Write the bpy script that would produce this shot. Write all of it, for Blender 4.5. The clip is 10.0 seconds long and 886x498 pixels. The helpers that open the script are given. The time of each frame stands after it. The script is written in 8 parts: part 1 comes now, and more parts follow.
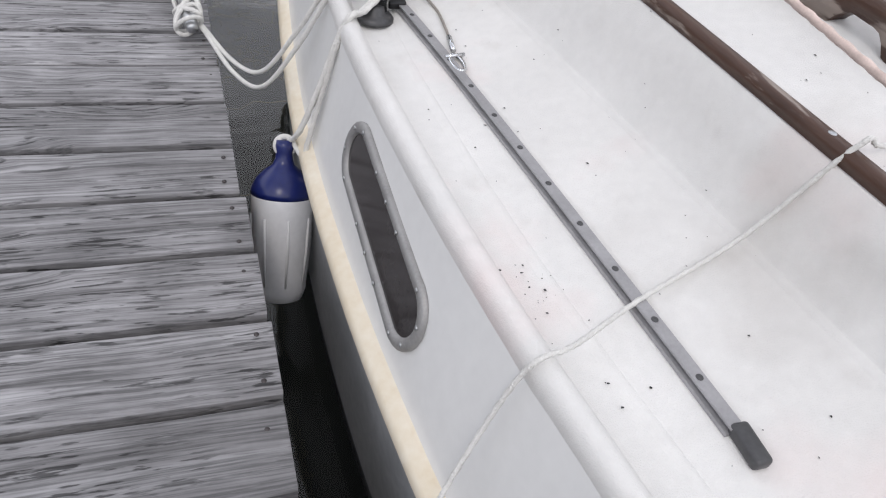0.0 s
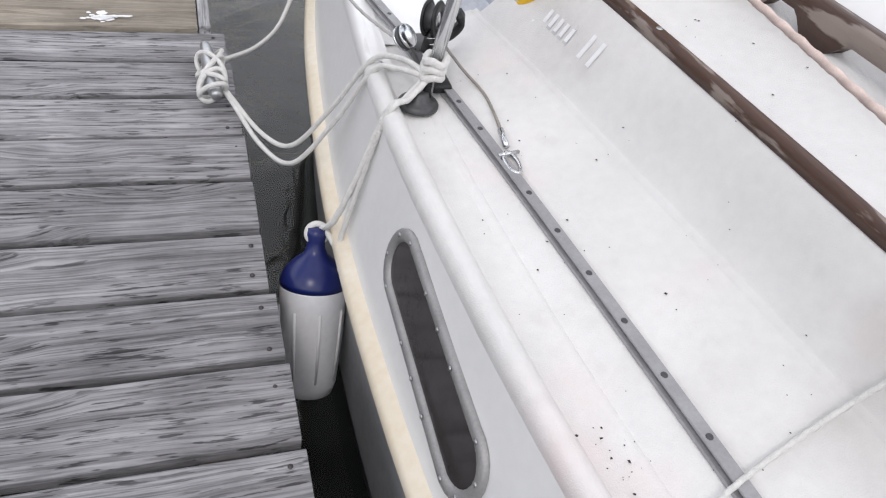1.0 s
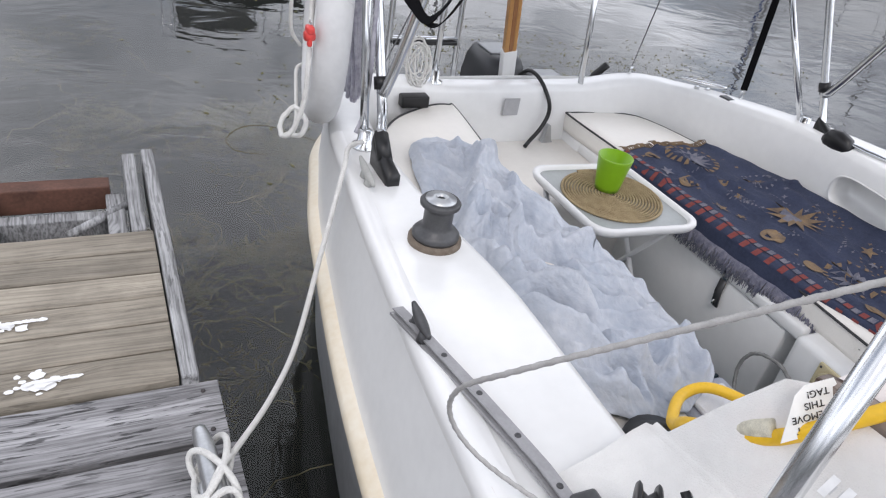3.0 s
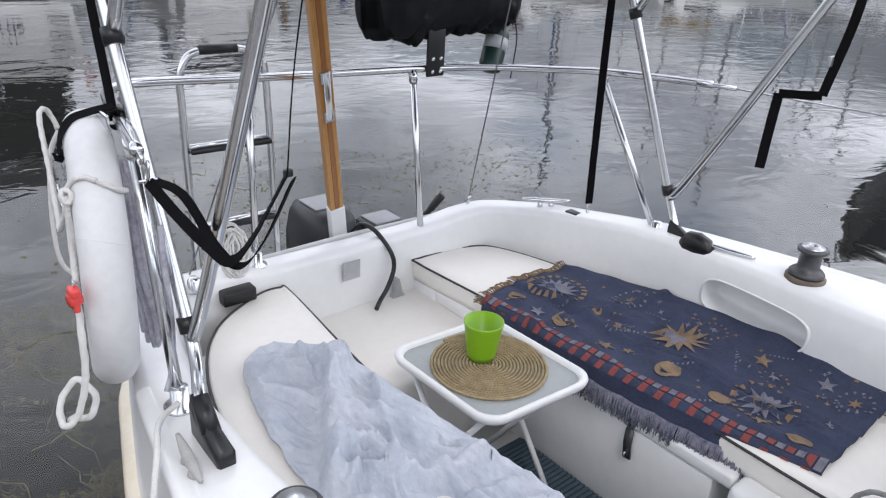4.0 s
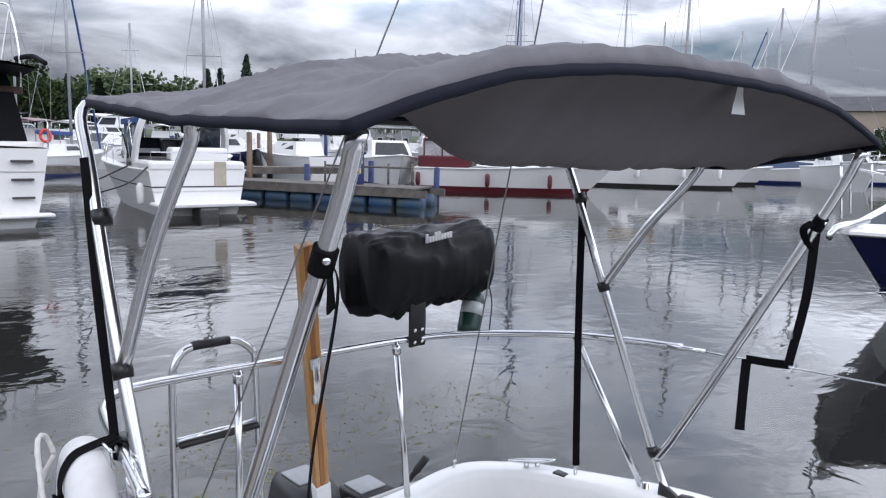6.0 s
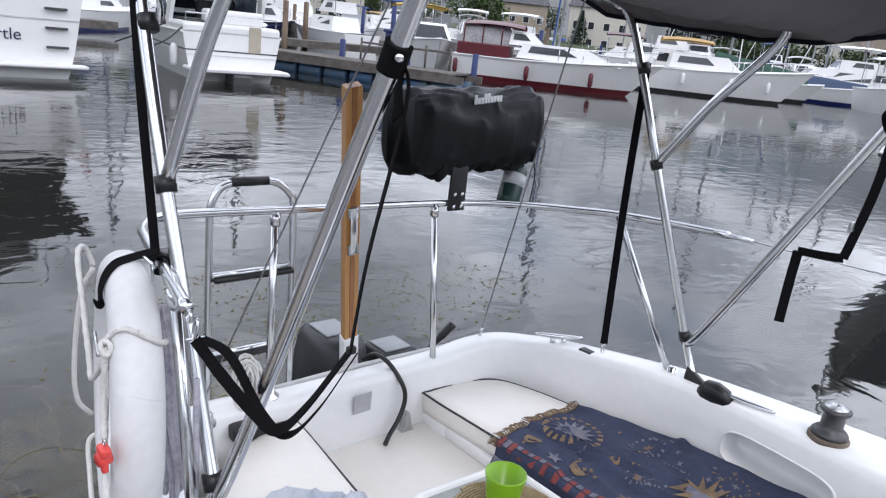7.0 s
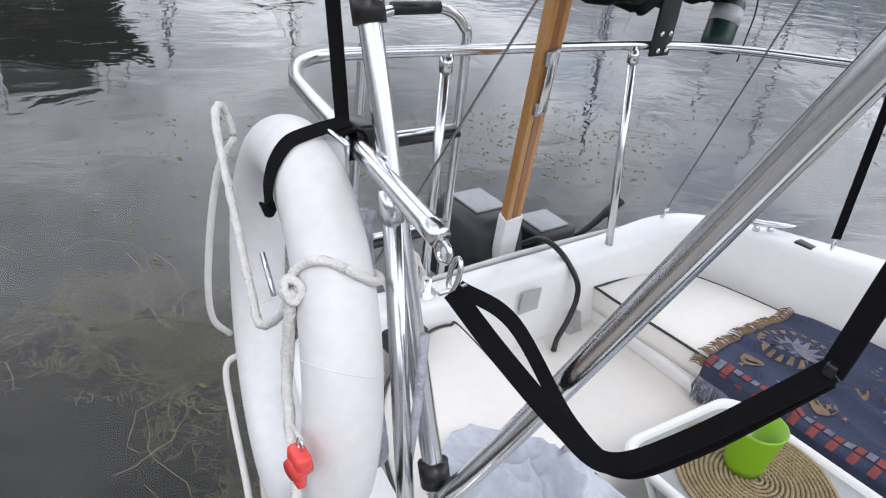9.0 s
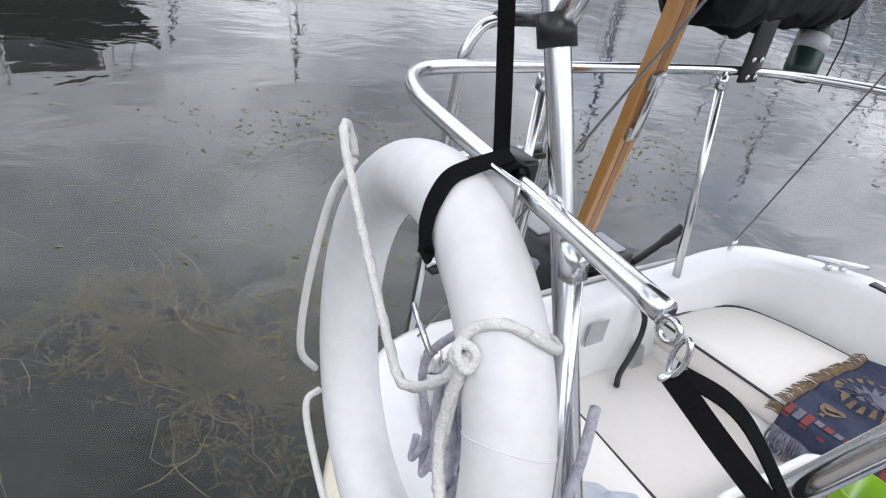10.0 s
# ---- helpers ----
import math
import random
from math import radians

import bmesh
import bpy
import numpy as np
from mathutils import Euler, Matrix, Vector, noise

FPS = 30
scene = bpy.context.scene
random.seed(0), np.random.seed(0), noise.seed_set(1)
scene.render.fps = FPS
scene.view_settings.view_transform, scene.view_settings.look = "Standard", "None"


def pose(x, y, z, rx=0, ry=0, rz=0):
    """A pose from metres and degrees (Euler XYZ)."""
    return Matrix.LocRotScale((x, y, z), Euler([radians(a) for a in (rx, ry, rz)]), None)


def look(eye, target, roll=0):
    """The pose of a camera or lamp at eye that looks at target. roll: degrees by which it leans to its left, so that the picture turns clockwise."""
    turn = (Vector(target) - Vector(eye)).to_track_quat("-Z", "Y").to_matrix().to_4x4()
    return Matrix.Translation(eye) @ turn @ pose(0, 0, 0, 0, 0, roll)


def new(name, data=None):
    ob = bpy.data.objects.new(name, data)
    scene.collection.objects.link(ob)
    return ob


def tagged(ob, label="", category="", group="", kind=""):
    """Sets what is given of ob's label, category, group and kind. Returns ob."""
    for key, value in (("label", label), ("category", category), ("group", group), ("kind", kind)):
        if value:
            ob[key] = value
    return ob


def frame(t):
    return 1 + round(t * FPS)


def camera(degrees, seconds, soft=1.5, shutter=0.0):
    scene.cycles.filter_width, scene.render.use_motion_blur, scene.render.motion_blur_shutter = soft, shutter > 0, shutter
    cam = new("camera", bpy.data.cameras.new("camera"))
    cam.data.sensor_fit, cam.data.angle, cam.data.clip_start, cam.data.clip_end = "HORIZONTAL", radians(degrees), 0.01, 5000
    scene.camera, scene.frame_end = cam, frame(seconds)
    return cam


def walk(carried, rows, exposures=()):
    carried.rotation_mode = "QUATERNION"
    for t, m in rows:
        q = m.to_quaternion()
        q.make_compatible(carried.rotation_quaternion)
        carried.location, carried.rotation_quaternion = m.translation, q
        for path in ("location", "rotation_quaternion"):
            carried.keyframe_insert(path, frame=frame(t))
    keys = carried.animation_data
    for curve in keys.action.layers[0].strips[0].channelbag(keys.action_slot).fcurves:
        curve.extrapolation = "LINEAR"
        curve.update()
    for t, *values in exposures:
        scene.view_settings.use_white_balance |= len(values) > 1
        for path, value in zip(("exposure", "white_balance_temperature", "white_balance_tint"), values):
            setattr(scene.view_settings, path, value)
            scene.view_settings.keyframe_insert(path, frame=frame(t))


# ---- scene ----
cam = camera(62.9, 10.0, 1.2)
PATH = [
    (0, (-0.936, 0.314, 1.596), (-0.293, 1.654, 0.257), 13.0),
    (0.5, (-0.927, 0.516, 1.607), (-0.388, 1.87, 0.237), 12.7),
    (1, (-0.955, 0.564, 1.642), (-0.332, 1.923, 0.314), 12.8),
    (1.5, (-1.028, 0.646, 1.64), (-0.334, 2.038, 0.382), 13.8),
    (2, (-1.084, 0.855, 1.644), (-0.392, 2.32, 0.472), 14.3),
    (2.2, (-1.076, 1.014, 1.646), (-0.385, 2.506, 0.507), 14.3),
    (3.3, (-0.96, 1.701, 1.723), (-0.045, 3.145, 0.686), 7.7),
    (3.5, (-0.899, 1.789, 1.744), (0.11, 3.204, 0.755), 6.3),
    (4, (-0.794, 1.963, 1.798), (0.394, 3.339, 0.966), 3.3),
    (4.5, (-0.784, 2.03, 1.925), (0.537, 3.391, 1.29), 0.8),
    (5, (-0.808, 2.035, 1.992), (0.6, 3.392, 1.572), -0.5),
    (5.2, (-0.82, 2.031, 2.006), (0.599, 3.396, 1.652), -0.5),
    (6.5, (-0.864, 2.023, 2.03), (0.449, 3.505, 1.747), 2.8),
    (7, (-0.863, 2.101, 1.902), (0.413, 3.529, 1.326), 6.4),
    (7.5, (-0.899, 2.235, 1.756), (0.32, 3.546, 0.865), 11.1),
    (8, (-0.892, 2.386, 1.722), (0.174, 3.732, 0.694), 11.3),
    (8.5, (-0.842, 2.56, 1.725), (0.149, 3.958, 0.694), 7.3),
    (9, (-0.802, 2.775, 1.739), (0.294, 4.12, 0.744), 7.7),
    (9.5, (-0.846, 2.938, 1.716), (0.316, 4.229, 0.724), 11.0),
    (10, (-0.89, 2.996, 1.704), (0.227, 4.324, 0.711), 11.5),
]
walk(cam, [(t, look(eye, target, roll)) for t, eye, target, roll in PATH], exposures=((0, -0.46, 6560, 13), (0.5, -0.34, 6580, 13), (1, -0.38, 6580, 13), (2.2, -0.34, 6560, 13), (3.5, -0.28, 6400, 13), (5, -0.19, 6240, 14), (6.5, -0.22, 6140, 14), (8, -0.14, 6370, 13), (10, -0.08, 6390, 13)))




# ---- light ----
world = bpy.data.worlds.new("overcast_sky")
scene.world = world
world.use_nodes = True
wn, wl = world.node_tree.nodes, world.node_tree.links
wn.clear()
w_out = wn.new("ShaderNodeOutputWorld")
w_bg = wn.new("ShaderNodeBackground")
w_sky = wn.new("ShaderNodeTexSky")
w_sky.sky_type = "NISHITA"
w_sky.sun_disc = False
w_sky.sun_elevation, w_sky.sun_rotation = radians(52), radians(200)
w_sky.dust_density = 2.0
w_dim = wn.new("ShaderNodeVectorMath")
w_dim.operation = "SCALE"
w_dim.inputs["Scale"].default_value = 0.075
w_geo = wn.new("ShaderNodeTexCoord")
w_sep = wn.new("ShaderNodeSeparateXYZ")
w_div = wn.new("ShaderNodeVectorMath")
w_div.operation = "DIVIDE"
w_h = wn.new("ShaderNodeMath")
w_h.operation = "ADD"
w_h.inputs[1].default_value = 0.16
w_max = wn.new("ShaderNodeMath")
w_max.operation = "MAXIMUM"
w_max.inputs[1].default_value = 0.05
w_cmb = wn.new("ShaderNodeCombineXYZ")
w_n1 = wn.new("ShaderNodeTexNoise")
w_n1.inputs["Scale"].default_value, w_n1.inputs["Detail"].default_value, w_n1.inputs["Roughness"].default_value = 1.3, 7, 0.56
w_n1.inputs["Distortion"].default_value = 0.35
w_n2 = wn.new("ShaderNodeTexNoise")
w_n2.inputs["Scale"].default_value, w_n2.inputs["Detail"].default_value = 0.9, 4
w_cov = wn.new("ShaderNodeValToRGB")
w_cov.color_ramp.elements[0].position, w_cov.color_ramp.elements[1].position = 0.30, 0.46
w_gry = wn.new("ShaderNodeValToRGB")
w_gry.color_ramp.elements[0].position, w_gry.color_ramp.elements[1].position = 0.36, 0.66
w_gry.color_ramp.elements[0].color, w_gry.color_ramp.elements[1].color = (0.34, 0.365, 0.41, 1), (1.16, 1.20, 1.27, 1)
w_mix = wn.new("ShaderNodeMix")
w_mix.data_type = "RGBA"
wl.new(w_geo.outputs["Generated"], w_sep.inputs[0])
wl.new(w_sep.outputs["Z"], w_max.inputs[0])
wl.new(w_max.outputs[0], w_h.inputs[0])
for k in range(3):
    wl.new(w_h.outputs[0], w_cmb.inputs[k])
wl.new(w_geo.outputs["Generated"], w_div.inputs[0])
wl.new(w_cmb.outputs[0], w_div.inputs[1])
wl.new(w_div.outputs[0], w_n1.inputs["Vector"])
wl.new(w_div.outputs[0], w_n2.inputs["Vector"])
wl.new(w_n1.outputs["Fac"], w_gry.inputs[0])
wl.new(w_n2.outputs["Fac"], w_cov.inputs[0])
wl.new(w_sky.outputs[0], w_dim.inputs[0])
wl.new(w_cov.outputs["Color"], w_mix.inputs["Factor"])
wl.new(w_dim.outputs[0], w_mix.inputs["A"])
wl.new(w_gry.outputs["Color"], w_mix.inputs["B"])
# cloud brightness by height over the horizon
w_up = wn.new("ShaderNodeValToRGB")
w_up.color_ramp.interpolation = "EASE"
w_up.color_ramp.elements[0].position, w_up.color_ramp.elements[1].position = 0.0, 1.0
for e_pos, e_val in ((0.13, 0.27), (0.24, 0.86), (0.40, 1.08), (0.62, 0.78)):
    w_up.color_ramp.elements.new(e_pos).color = (e_val, e_val, e_val, 1)
w_up.color_ramp.elements[0].color = (0.14, 0.14, 0.14, 1)
w_up.color_ramp.elements[-1].color = (0.62, 0.62, 0.62, 1)
w_gain = wn.new("ShaderNodeMath")
w_gain.operation = "MULTIPLY"
w_gain.inputs[1].default_value = 3.0
wl.new(w_sep.outputs["Z"], w_up.inputs[0])
wl.new(w_up.outputs[0], w_gain.inputs[0])
w_east = wn.new("ShaderNodeMapRange")
w_east.inputs["From Min"].default_value, w_east.inputs["From Max"].default_value = 0.0, 0.9
w_east.inputs["To Min"].default_value, w_east.inputs["To Max"].default_value = 0.86, 1.28
w_side = wn.new("ShaderNodeMath")
w_side.operation = "MULTIPLY"
wl.new(w_sep.outputs["X"], w_east.inputs[0])
wl.new(w_gain.outputs[0], w_side.inputs[0])
wl.new(w_east.outputs[0], w_side.inputs[1])
wl.new(w_side.outputs[0], w_bg.inputs["Strength"])
wl.new(w_mix.outputs["Result"], w_bg.inputs["Color"])
wl.new(w_bg.outputs[0], w_out.inputs[0])

sun_data = bpy.data.lights.new("sun", "SUN")
sun_data.energy, sun_data.angle, sun_data.color = 0.9, radians(14), (1.0, 0.97, 0.93)
sun = new("sun", sun_data)
sun.matrix_world = look((-6, -10, 16), (0, 0, 0))


# ---- materials ----
def mat(name, base, rough=0.5, metal=0.0, var=0.12, scale=6.0, bump=0.0, bscale=60.0, stretch=(1, 1, 1), second=None, coat=0.0, sub=None, obj_rand=0.0, spec=0.5):
    """Principled material with colour variation at two scales and a fine relief."""
    m = bpy.data.materials.new(name)
    m.use_nodes = True
    n, l = m.node_tree.nodes, m.node_tree.links
    b = n["Principled BSDF"]
    b.inputs["Roughness"].default_value, b.inputs["Metallic"].default_value = rough, metal
    b.inputs["Coat Weight"].default_value = coat
    b.inputs["Specular IOR Level"].default_value = spec
    tc, mp = n.new("ShaderNodeTexCoord"), n.new("ShaderNodeMapping")
    mp.inputs["Scale"].default_value = stretch
    l.new(tc.outputs["Object"], mp.inputs["Vector"])
    n1, n2 = n.new("ShaderNodeTexNoise"), n.new("ShaderNodeTexNoise")
    n1.inputs["Scale"].default_value, n1.inputs["Detail"].default_value = scale, 5
    n2.inputs["Scale"].default_value, n2.inputs["Detail"].default_value = scale * 9, 4
    l.new(mp.outputs[0], n1.inputs["Vector"])
    l.new(mp.outputs[0], n2.inputs["Vector"])
    add = n.new("ShaderNodeMath")
    add.operation = "MULTIPLY_ADD"
    add.inputs[1].default_value, add.inputs[2].default_value = 0.4, 0.0
    l.new(n2.outputs["Fac"], add.inputs[0])
    mul = n.new("ShaderNodeMath")
    mul.operation = "MULTIPLY_ADD"
    mul.inputs[1].default_value = 0.6
    l.new(n1.outputs["Fac"], mul.inputs[0])
    l.new(add.outputs[0], mul.inputs[2])
    ramp = n.new("ShaderNodeValToRGB")
    ramp.color_ramp.elements[0].position, ramp.color_ramp.elements[1].position = 0.34, 0.66
    lo = tuple(c * (1 - var) for c in base) if second is None else second
    hi = tuple(min(1, c * (1 + var)) for c in base) if second is None else base
    ramp.color_ramp.elements[0].color, ramp.color_ramp.elements[1].color = (*lo, 1), (*hi, 1)
    l.new(mul.outputs[0], ramp.inputs[0])
    colour = ramp.outputs[0]
    if obj_rand:
        oi, hsv, mr = n.new("ShaderNodeObjectInfo"), n.new("ShaderNodeHueSaturation"), n.new("ShaderNodeMapRange")
        mr.inputs["To Min"].default_value, mr.inputs["To Max"].default_value = 1 - obj_rand, 1 + obj_rand
        l.new(oi.outputs["Random"], mr.inputs[0])
        l.new(mr.outputs[0], hsv.inputs["Value"])
        l.new(colour, hsv.inputs["Color"])
        colour = hsv.outputs[0]
    l.new(colour, b.inputs["Base Color"])
    if bump:
        n3, bp = n.new("ShaderNodeTexNoise"), n.new("ShaderNodeBump")
        n3.inputs["Scale"].default_value, n3.inputs["Detail"].default_value = bscale, 4
        l.new(mp.outputs[0], n3.inputs["Vector"])
        bp.inputs["Strength"].default_value, bp.inputs["Distance"].default_value = bump, 0.01
        l.new(n3.outputs["Fac"], bp.inputs["Height"])
        l.new(bp.outputs[0], b.inputs["Normal"])
    return m


M_gel = mat("white_gelcoat", (0.80, 0.80, 0.79), 0.28, var=0.035, scale=3, coat=0.2, bump=0.02, bscale=8)
M_side = mat("topside_gelcoat", (0.74, 0.74, 0.73), 0.35, var=0.04, scale=4, coat=0.15)
M_deck = mat("deck_nonskid", (0.73, 0.72, 0.70), 0.55, var=0.05, scale=5, bump=0.25, bscale=420)
def stain_deck(m):
    """Adds faint pink and grey stains to the deck paint."""
    n, l = m.node_tree.nodes, m.node_tree.links
    b = n["Principled BSDF"]
    old = b.inputs["Base Color"].links[0].from_socket
    tc = n.new("ShaderNodeTexCoord")
    for scale, lo, hi, tint, w in ((3.2, 0.55, 0.72, (0.78, 0.60, 0.58), 0.40), (2.3, 0.56, 0.70, (0.46, 0.43, 0.40), 0.34), (9.0, 0.60, 0.72, (0.50, 0.47, 0.44), 0.26)):
        no, rp, mu, mx = n.new("ShaderNodeTexNoise"), n.new("ShaderNodeMapRange"), n.new("ShaderNodeMath"), n.new("ShaderNodeMix")
        no.inputs["Scale"].default_value, no.inputs["Detail"].default_value = scale, 6
        l.new(tc.outputs["Object"], no.inputs["Vector"])
        rp.inputs["From Min"].default_value, rp.inputs["From Max"].default_value = lo, hi
        l.new(no.outputs["Fac"], rp.inputs[0])
        mu.operation = "MULTIPLY"
        mu.inputs[1].default_value = w
        l.new(rp.outputs[0], mu.inputs[0])
        mx.data_type = "RGBA"
        l.new(mu.outputs[0], mx.inputs["Factor"])
        l.new(old, mx.inputs["A"])
        mx.inputs["B"].default_value = (*tint, 1)
        old = mx.outputs["Result"]
    l.new(old, b.inputs["Base Color"])


stain_deck(M_deck)
M_cream = mat("cream_rub_rail", (0.80, 0.74, 0.62), 0.45, second=(0.70, 0.60, 0.44), scale=5)
M_boot = mat("grey_hull", (0.32, 0.33, 0.34), 0.4, var=0.2, scale=5)
M_steel = mat("polished_steel", (0.68, 0.69, 0.70), 0.20, 1.0, var=0.05, scale=12)
M_alu = mat("aluminium", (0.50, 0.51, 0.52), 0.38, 1.0, var=0.12, scale=20, bump=0.05, bscale=200)
M_frame = mat("dull_aluminium", (0.36, 0.355, 0.35), 0.55, 0.55, var=0.15, scale=25, bump=0.1, bscale=150)
M_dark = mat("winch_grey", (0.075, 0.075, 0.078), 0.42, 0.3, var=0.2, scale=18)
M_black = mat("black_plastic", (0.009, 0.009, 0.010), 0.40, var=0.2, scale=20)
M_web = mat("black_webbing", (0.005, 0.005, 0.006), 0.85, var=0.25, scale=30, bump=0.3, bscale=500, spec=0.12)
M_cush = mat("cream_vinyl", (0.80, 0.77, 0.72), 0.45, var=0.03, scale=4, bump=0.12, bscale=160)
M_pipe = mat("black_piping", (0.03, 0.03, 0.032), 0.5)
M_canvas = mat("grey_canvas", (0.135, 0.133, 0.145), 0.85, var=0.16, scale=3, bump=0.25, bscale=600)
M_under = mat("canvas_underside", (0.115, 0.105, 0.11), 0.9, var=0.06, scale=3, bump=0.2, bscale=600)
M_edge = mat("navy_binding", (0.012, 0.014, 0.024), 0.8, spec=0.2)
M_rope = mat("white_rope", (0.72, 0.71, 0.68), 0.8, var=0.1, scale=60, bump=0.5, bscale=260)
M_ring = mat("white_ring_buoy", (0.71, 0.71, 0.71), 0.48, var=0.07, scale=5, bump=0.08, bscale=40)
M_teakd = mat("worn_teak", (0.085, 0.042, 0.026), 0.5, second=(0.045, 0.024, 0.017), scale=8, stretch=(1, 0.12, 1), bump=0.2, bscale=90)
M_teakg = mat("bare_teak", (0.22, 0.18, 0.14), 0.8, second=(0.10, 0.075, 0.055), scale=14, stretch=(1, 0.12, 1), bump=0.3, bscale=120)
M_oak = mat("varnished_wood", (0.52, 0.27, 0.085), 0.28, second=(0.40, 0.19, 0.055), scale=9, stretch=(1, 1, 0.08), coat=0.3)
M_green = mat("green_plastic", (0.20, 0.40, 0.012), 0.3, var=0.04, scale=5)
M_navy = mat("navy_plastic", (0.009, 0.016, 0.105), 0.3, var=0.15, scale=10)
M_red = mat("red_plastic", (0.75, 0.07, 0.06), 0.35, var=0.1, scale=20)
M_yellow = mat("yellow_cable", (0.80, 0.48, 0.02), 0.45, var=0.08, scale=15)
M_smoke = mat("smoked_acrylic", (0.045, 0.040, 0.040), 0.12, var=0.2, scale=6)
M_white = mat("white_paint", (0.80, 0.80, 0.80), 0.35, var=0.04, scale=2)
M_ink = mat("black_print", (0.02, 0.02, 0.02), 0.6)


def weathered(name, light, dark, axis, flecks=1.0, grain=1.0):
    """Sun-bleached dock timber: fine wavy grain, short dark pits, grey stains, knots; a new pattern on every board."""
    m = bpy.data.materials.new(name)
    m.use_nodes = True
    n, l = m.node_tree.nodes, m.node_tree.links
    b = n["Principled BSDF"]
    b.inputs["Roughness"].default_value, b.inputs["Specular IOR Level"].default_value = 0.8, 0.3

    def noise_node(vec, scale, detail, rough=0.5, distort=0.0):
        k = n.new("ShaderNodeTexNoise")
        k.inputs["Scale"].default_value, k.inputs["Detail"].default_value = scale, detail
        k.inputs["Roughness"].default_value, k.inputs["Distortion"].default_value = rough, distort
        l.new(vec, k.inputs["Vector"])
        return k.outputs["Fac"]

    def ramp(fac, p0, p1, c0, c1):
        k = n.new("ShaderNodeValToRGB")
        k.color_ramp.elements[0].position, k.color_ramp.elements[1].position = p0, p1
        k.color_ramp.elements[0].color = (*c0, 1) if isinstance(c0, tuple) else (c0, c0, c0, 1)
        k.color_ramp.elements[1].color = (*c1, 1) if isinstance(c1, tuple) else (c1, c1, c1, 1)
        l.new(fac, k.inputs[0])
        return k.outputs[0]

    def mixed(a, c, kind, fac=1.0):
        k = n.new("ShaderNodeMix")
        k.data_type, k.blend_type = "RGBA", kind
        k.inputs["Factor"].default_value = fac
        l.new(a, k.inputs["A"])
        l.new(c, k.inputs["B"])
        return k.outputs["Result"]

    def mapped(vec, scale):
        k = n.new("ShaderNodeMapping")
        k.inputs["Scale"].default_value = scale if axis == "x" else (scale[1], scale[0], scale[2])
        l.new(vec, k.inputs["Vector"])
        return k.outputs[0]

    tc, oi, sc, vm = n.new("ShaderNodeTexCoord"), n.new("ShaderNodeObjectInfo"), n.new("ShaderNodeVectorMath"), n.new("ShaderNodeVectorMath")
    sc.operation = "SCALE"
    sc.inputs[0].default_value = (17, 23, 9)
    l.new(oi.outputs["Random"], sc.inputs["Scale"])
    l.new(tc.outputs["Object"], vm.inputs[0])
    l.new(sc.outputs[0], vm.inputs[1])
    base = vm.outputs[0]
    # knots bend the grain round them
    knot = n.new("ShaderNodeTexVoronoi")
    l.new(mapped(base, (1.5, 5.2, 1)), knot.inputs["Vector"])
    knot.inputs["Scale"].default_value = 1.0
    bend = n.new("ShaderNodeVectorMath")
    bend.operation = "MULTIPLY_ADD"
    bend.inputs[1].default_value = (0.0, 0.05, 0.0) if axis == "x" else (0.05, 0.0, 0.0)
    wide = n.new("ShaderNodeCombineXYZ")
    away = ramp(knot.outputs["Distance"], 0.0, 0.30, 1.0, 0.0)
    slow = noise_node(mapped(base, (1.6, 3.0, 1)), 1.0, 2)
    tot = n.new("ShaderNodeMath")
    tot.operation = "ADD"
    l.new(away, tot.inputs[0])
    l.new(slow, tot.inputs[1])
    for k in range(3):
        l.new(tot.outputs[0], wide.inputs[k])
    l.new(wide.outputs[0], bend.inputs[0])
    l.new(base, bend.inputs[2])
    bent = bend.outputs[0]
    lines = noise_node(mapped(bent, (4.5, 150, 60)), 1.0, 4, 0.65)
    coarse = noise_node(mapped(bent, (1.1, 34, 20)), 1.0, 4, 0.55)
    pits = noise_node(mapped(bent, (13, 120, 60)), 1.0, 3, 0.55)
    where = noise_node(mapped(base, (2.0, 7, 3)), 1.0, 3)
    stain = noise_node(base, 5.0, 5, 0.6)
    colour = ramp(coarse, 0.30, 0.66, dark, light)
    colour = mixed(colour, ramp(lines, 0.38, 0.58, 1 - 0.48 * grain, 1.10), "MULTIPLY")
    pit_mask = ramp(pits, 0.575, 0.63, 1.0, 0.18)
    calm = ramp(where, 0.36, 0.52, 0.0, 1.0)
    pit_on = n.new("ShaderNodeMix")
    pit_on.data_type = "RGBA"
    l.new(calm, pit_on.inputs["Factor"])
    pit_on.inputs["A"].default_value = (1, 1, 1, 1)
    l.new(pit_mask, pit_on.inputs["B"])
    colour = mixed(colour, pit_on.outputs["Result"], "MULTIPLY", 0.85 * flecks)
    colour = mixed(colour, ramp(stain, 0.32, 0.62, 0.72, 1.08), "MULTIPLY")
    colour = mixed(colour, ramp(knot.outputs["Distance"], 0.03, 0.075, (0.36, 0.33, 0.31), 1.0), "MULTIPLY", flecks)
    hs, mr = n.new("ShaderNodeHueSaturation"), n.new("ShaderNodeMapRange")
    mr.inputs["To Min"].default_value, mr.inputs["To Max"].default_value = 0.80, 1.14
    l.new(oi.outputs["Random"], mr.inputs[0])
    l.new(mr.outputs[0], hs.inputs["Value"])
    l.new(colour, hs.inputs["Color"])
    l.new(hs.outputs[0], b.inputs["Base Color"])
    bp = n.new("ShaderNodeBump")
    bp.inputs["Strength"].default_value, bp.inputs["Distance"].default_value = 0.5, 0.003
    l.new(mixed(pit_on.outputs["Result"], lines, "ADD", 0.5), bp.inputs["Height"])
    l.new(bp.outputs[0], b.inputs["Normal"])
    return m


